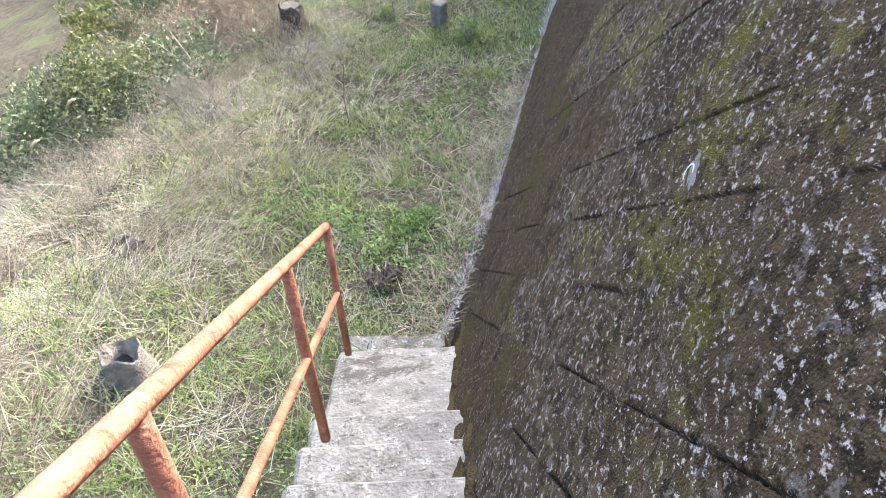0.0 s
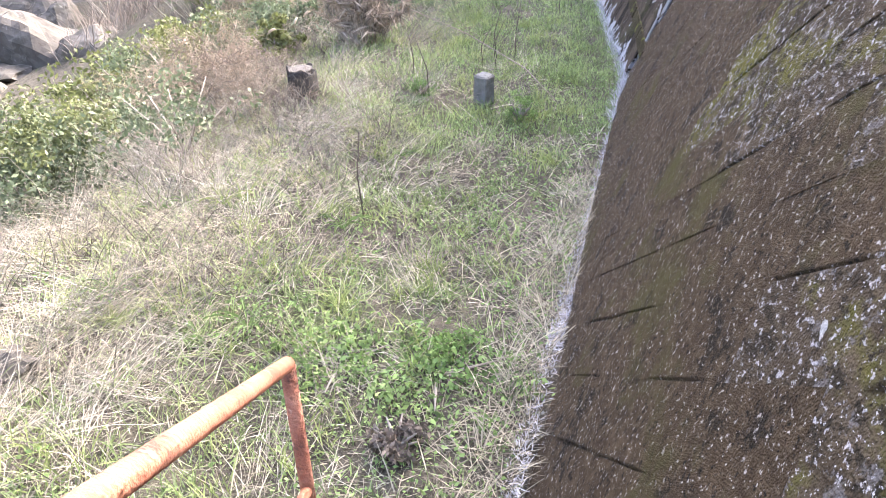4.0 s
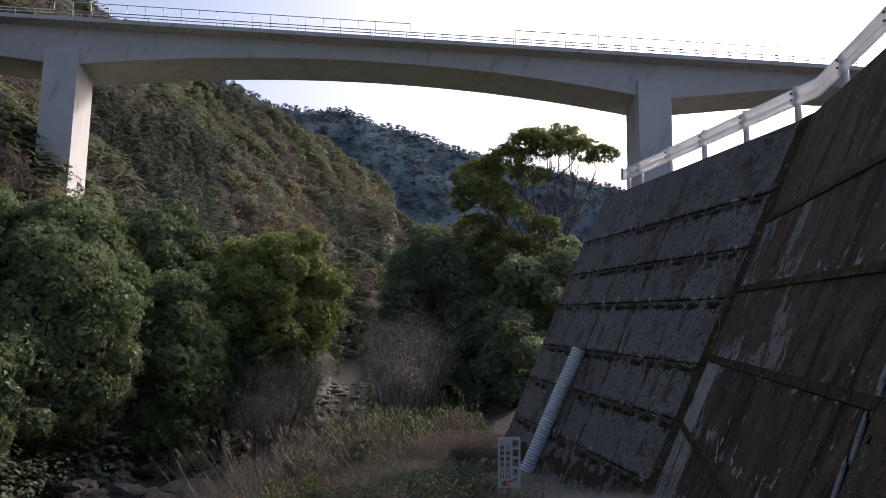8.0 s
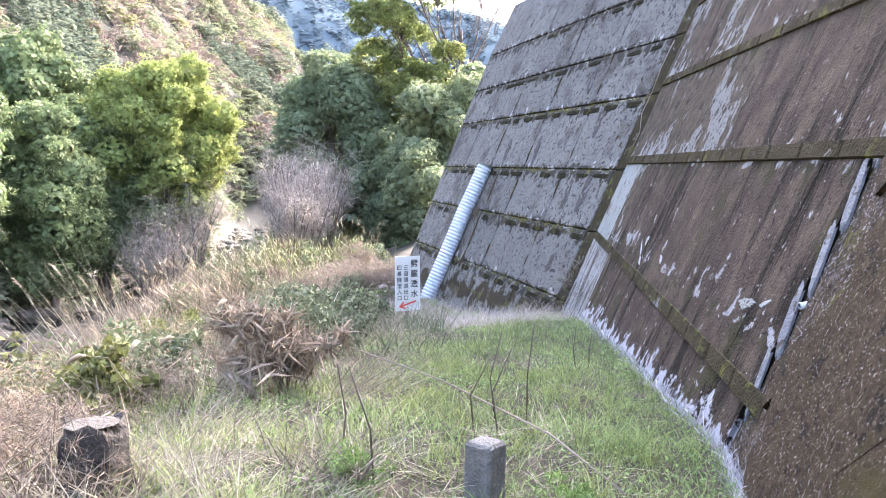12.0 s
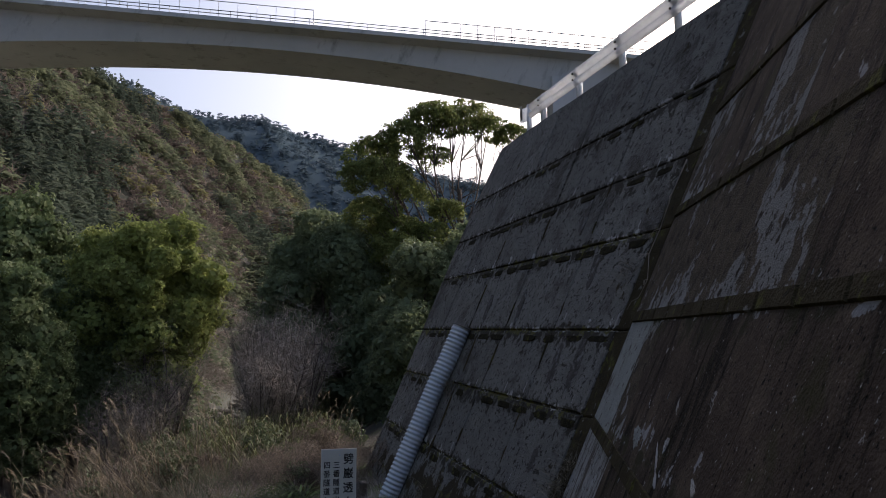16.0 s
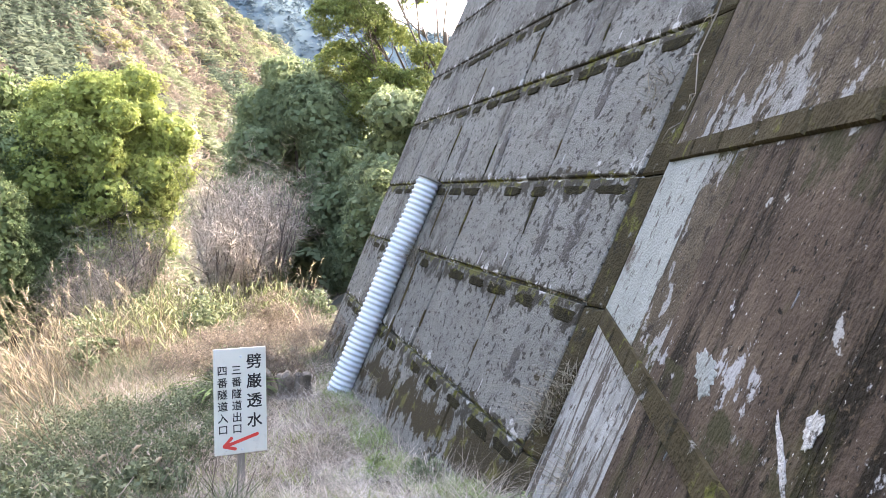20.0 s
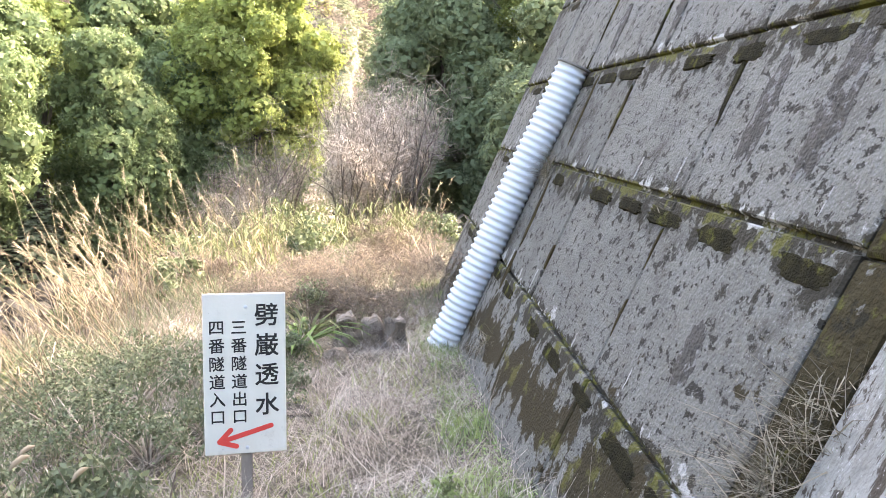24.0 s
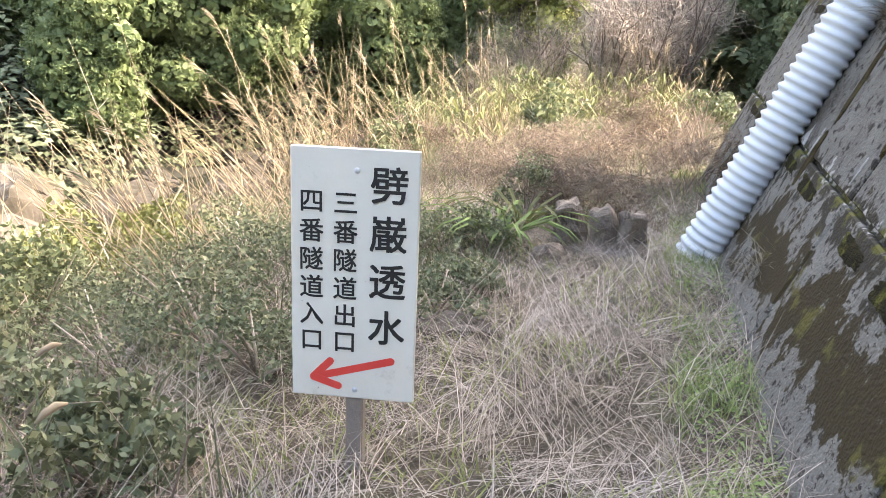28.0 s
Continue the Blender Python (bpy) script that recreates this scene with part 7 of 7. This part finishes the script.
stick([gz(-5.2, -9.6, 0.02), gz(-4.8, -9.75, 0.05), gz(-4.5, -9.8, 0.02)], 0.005, M_TWIG, "fallen_stalk", "short pale fallen stalk lying in the grass", "stick")
rs = random.Random(3)
for x, y, h in ((-5.08, -10.6, 0.62), (-2.65, -8.0, 0.62), (-2.95, -8.2, 0.50), (-3.05, -8.1, 0.42), (-3.95, -8.5, 0.45), (-1.3, -6.6, 0.36), (-1.1, -6.5, 0.28), (-2.8, -7.9, 0.55), (-3.9, -8.8, 0.5), (-0.35, -0.75, 0.42), (-0.15, -0.95, 0.34), (-0.75, -0.3, 0.4)):
    stick([gz(x, y, -0.03), gz(x + rs.uniform(-0.04, 0.04), y, h * 0.5), gz(x + rs.uniform(-0.1, 0.1), y + rs.uniform(-0.06, 0.06), h)], 0.005, M_BARK, "dead_stalk", "thin upright dark dead stalk", "stalk")
for k, (x, y) in enumerate(((-6.35, -8.8), (-5.7, -7.6), (-4.6, -7.4), (-4.3, -7.15), (-4.75, -7.8), (-7.0, -8.9), (-6.9, -10.0), (-7.2, -10.6), (-4.1, -7.3), (-0.95, -0.6), (-0.7, -0.75), (-0.55, -0.45), (-1.3, -0.2), (-0.9, 0.1))):
    a, h = rs.uniform(2.4, 4.2), rs.uniform(0.32, 0.62)
    b = Vector((x, y, float(ground(x, y))))
    t = tagged(empty("foxtail_stalk", b), "dry arching foxtail stalk with a pale head", "stalk", "foxtail stalks")
    d = Vector((math.cos(a), math.sin(a), 0))
    bm = bmesh.new()
    P_ = [Vector((0, 0, -0.03)), d * 0.05 + Vector((0, 0, h * 0.6)), d * 0.14 + Vector((0, 0, h * 0.95)), d * 0.24 + Vector((0, 0, h))]
    add_tube(bm, P_, [0.003, 0.0026, 0.002, 0.002], 5)
    part("stem", bm, M_STRAWP, t)
    bm = bmesh.new()
    add_tube(bm, [P_[3] - d * 0.005, P_[3] + d * 0.025 + Vector((0, 0, 0.002)), P_[3] + d * 0.06 + Vector((0, 0, -0.012)), P_[3] + d * 0.085 + Vector((0, 0, -0.035))], [0.004, 0.013, 0.012, 0.004], 7)
    part("head", bm, M_PLUME, t)
for k in range(40):
    y = rs.uniform(-11.5, -4.5)
    x = float(foot_any(np.array(y))) - rs.uniform(0.15, 2.6) / 0.82
    bm = bmesh.new()
    L, w = rs.uniform(0.018, 0.034), rs.uniform(0.008, 0.015)
    vs = [bm.verts.new(v) for v in ((-L, 0, 0), (-0.2 * L, -w, 0.01), (L, 0, 0.004), (-0.2 * L, w, 0.012))]
    bm.faces.new((vs[0], vs[1], vs[2]))
    bm.faces.new((vs[0], vs[2], vs[3]))
    ob = part("fallen_leaf", bm, M_STRAWP)
    ob.matrix_world = pose(x, y, float(ground(x, y)) + 0.05, rs.uniform(-30, 30), rs.uniform(-30, 30), rs.uniform(0, 360))
    tagged(ob, "pale curled dead leaf lying on the grass", "leaf", "fallen leaves")


# ---- stones ----
def rock(x, y, size, m, label, seed, squash=0.6, z=None, name="boulder"):
    bm = bmesh.new()
    bmesh.ops.create_icosphere(bm, subdivisions=3, radius=1.0)
    off = Vector((seed * 3.7, seed * 1.9, 0))
    for v in bm.verts:
        n = noise.noise(v.co * 1.1 + off) * 0.5 + noise.noise(v.co * 2.6 + off) * 0.3 + noise.noise(v.co * 6 + off) * 0.10
        v.co *= (1 + n)
        v.co = Vector((round(v.co.x * 5) / 5 * 0.35 + v.co.x * 0.65, v.co.y, v.co.z))
        v.co = Vector((v.co.x * size[0], v.co.y * size[1], v.co.z * size[0] * squash))
    ob = part(name, bm, m)
    ob.location = (x, y, (float(ground(x, y)) if z is None else z) + size[0] * squash * 0.25)
    ob.rotation_euler = (0, 0, seed * 1.3)
    return tagged(ob, label, "boulder", "river boulders")


def bedrock(x, y, size, seed, top, turn):
    """A broken ledge of bedrock: a rough block cut by slanting flat planes."""
    rg = random.Random(seed)
    bm = bmesh.new()
    bmesh.ops.create_icosphere(bm, subdivisions=4, radius=1.0)
    cuts = [(Vector((rg.uniform(-1, 1), rg.uniform(-1, 1), rg.uniform(-0.2, 1.2))).normalized(), rg.uniform(0.5, 0.78)) for _ in range(13)]
    for v in bm.verts:
        for n, c in cuts:
            h = v.co.dot(n) - c
            if h > 0:
                v.co -= n * h * 0.94
        v.co *= 1 + 0.10 * noise.noise(v.co * 3 + Vector((seed, 0, 0))) + 0.05 * noise.noise(v.co * 9 + Vector((0, seed, 0)))
        v.co = Vector((v.co.x * size[0], v.co.y * size[1], v.co.z * size[2]))
    ob = part("bedrock_ledge", bm, M_STONE)
    ob.location = (x, y, top - size[2] * 0.62)
    ob.rotation_euler = (rg.uniform(-0.12, 0.12), rg.uniform(-0.12, 0.12), turn)
    return tagged(ob, "pale cracked bedrock ledge at the water", "rock", "bedrock ledges at the stream")


RK = random.Random(12)
for k, (x, y, w_, h, top) in enumerate(((-8.6, 9.6, 2.0, 1.5, -2.5), (-9.8, 12.2, 2.3, 1.6, -2.6), (-11.6, 14.4, 2.2, 1.9, -2.1), (-9.6, 15.6, 2.2, 1.5, -2.7), (-12.6, 11.2, 2.4, 1.6, -2.4), (-8.2, 13.2, 1.5, 1.1, -2.9), (-10.6, 18.6, 2.4, 1.2, -3.1), (-8.2, 18.4, 1.8, 0.9, -3.2), (-13.4, 17.6, 2.3, 1.5, -2.4), (-8.8, 21.8, 2.2, 0.9, -3.2), (-6.6, 23.6, 1.9, 0.8, -3.2), (-5.0, 27.0, 2.0, 0.9, -3.2), (-3.4, 30.4, 1.8, 0.9, -3.1), (-7.0, 8.0, 1.6, 1.2, -2.4), (-11.0, 7.6, 2.2, 1.5, -2.7), (-14.0, 13.8, 2.2, 1.8, -1.8))):
    bedrock(x, y, (w_, w_ * RK.uniform(0.6, 1.0), h), 40 + k, top, RK.uniform(0, 3.1))
for k in range(30):
    x, y = RK.uniform(-12.5, -4.0), RK.uniform(8, 34)
    s = RK.uniform(0.35, 0.9)
    rock(x, y, (s, s * RK.uniform(0.7, 1.2)), M_STONE, "grey boulder in the stream bed", k, RK.uniform(0.45, 0.7), -3.5)
for k in range(26):
    y = 40 + 70 * k / 26
    x = float(np.interp(y, RIVER_Y, RIVER_X)) + RK.uniform(-6, 6)
    s = RK.uniform(0.9, 2.2)
    rock(x, y, (s, s * RK.uniform(0.7, 1.2)), M_STONE, "pale boulder in the stream bed", 20 + k, RK.uniform(0.35, 0.6), -3.6)
for x, y, w_, h, a_ in ((0.97, 3.60, 0.14, 0.38, 0.2), (1.24, 3.55, 0.12, 0.34, -0.2), (1.46, 3.50, 0.12, 0.32, 0.35), (0.80, 3.15, 0.13, 0.14, 0.1)):
    bm = bmesh.new()
    add_box(bm, -w_, w_, -w_ * 0.7, w_ * 0.7, -0.05, h, 0.03)
    bmesh.ops.subdivide_edges(bm, edges=bm.edges[:], cuts=3, use_grid_fill=True)
    for v_ in bm.verts:
        v_.co += 0.05 * noise.noise_vector(v_.co * 8 + Vector((x * 7, y * 3, 0)))
        v_.co.x *= 1 - 0.25 * max(0, v_.co.z) / h
    ob = part("stone", bm, M_BROWNSTONE)
    ob.matrix_world = pose(x, y, float(ground(x, y)), 4, -3, math.degrees(a_))
    tagged(ob, "worn brown upright stone block beside the pipe end", "stone", "stones by the pipe")
rock(-7.05, -11.6, (0.15, 0.12), M_STONE, "pale grey stone lying in the straw", 71, 0.6, None, "stone")
rock(0.22, 1.55, (0.22, 0.14), M_STONE, "flat grey stone in the path", 70, 0.35, None, "stone")
# dry tufts growing out of the wall joints
for k, (y, z, n_, L) in enumerate(((-2.25, 1.0, 240, 0.42), (-2.35, 1.25, 160, 0.36), (2.9, 1.95, 200, 0.32), (3.05, 2.05, 120, 0.26), (-2.2, 3.35, 110, 0.30), (-0.35, 1.86, 30, 0.12), (-3.2, 0.95, 120, 0.3), (2.3, 0.35, 120, 0.3), (3.9, 2.1, 60, 0.22))):
    rg = np.random.default_rng(300 + k)
    yy2 = y + rg.normal(0, 0.08, n_)
    zz2 = z + rg.normal(0, 0.07, n_)
    xx2 = (face_a(yy2, zz2) if y > -2.9 else face_b(yy2, zz2)) - 0.03
    blades("wall_tuft", xx2, yy2, (L * 0.4, L), (0.003, 0.006), (0.6, 1.6), M_STRAWP, "dry grass tuft growing from a wall joint", 320 + k, 0.9, 0.0, zz2, (-0.35, 0.1))

# dry vine hanging down the inner corner
bm = bmesh.new()
VN = [Vector((face_a(y, z) - 0.03 - 0.03 * (k % 2), y, z)) for k, (y, z) in enumerate(((-2.72, 4.6), (-2.68, 4.2), (-2.62, 3.8), (-2.60, 3.5), (-2.70, 3.2), (-2.68, 3.0)))]
add_tube(bm, [q - VN[0] for q in VN], [0.008, 0.007, 0.006, 0.005, 0.004, 0.003], 6)
for k in range(9):
    q = VN[1 + k % 5] - VN[0]
    e = q + Vector((-0.06 - 0.03 * (k % 3), 0.10 * math.sin(k * 2.1), -0.10 - 0.05 * math.cos(k * 1.3)))
    add_tube(bm, [q, (q + e) / 2 + Vector((-0.02, 0, 0.02)), e], [0.004, 0.003, 0.002], 5)
ob = part("hanging_vine", bm, M_TWIG)
ob.location = VN[0]
tagged(ob, "dry leafless vine hanging down the wall corner", "vine")


# pale boulders in the upper reach of the stream
V, F, o = [], [], 0
rr2 = np.random.default_rng(55)
bm = bmesh.new()
bmesh.ops.create_icosphere(bm, subdivisions=2, radius=1.0)
unit = np.array([v_.co for v_ in bm.verts])
tri_ = np.array([[v_.index for v_ in f_.verts] for f_ in bm.faces])
bm.free()
for k in range(70):
    y = rr2.uniform(56, 138)
    x = float(np.interp(y, REACH_Y, REACH_X)) + rr2.choice((-1, 1)) * rr2.uniform(0.8, 5.5)
    s = rr2.uniform(0.4, 1.2)
    q = unit * (1 + 0.22 * np.sin(unit[:, :1] * 4 + k) + 0.18 * np.sin(unit[:, 1:2] * 5 + 2 * k)) * s * np.array([1.2, 1.0, 0.5])
    V.append(q + np.array([x, y, float(np.interp(y, [54, 100, 205], [-3.25, -2.6, -1.35])) + 0.08 * s]))
    F.append(tri_ + o)
    o += len(unit)
tagged(arrays("stream_boulders", np.concatenate(V), np.concatenate(F), M_STONE), "pale boulders strewn in the upper stream", "boulders", kind="stuff")
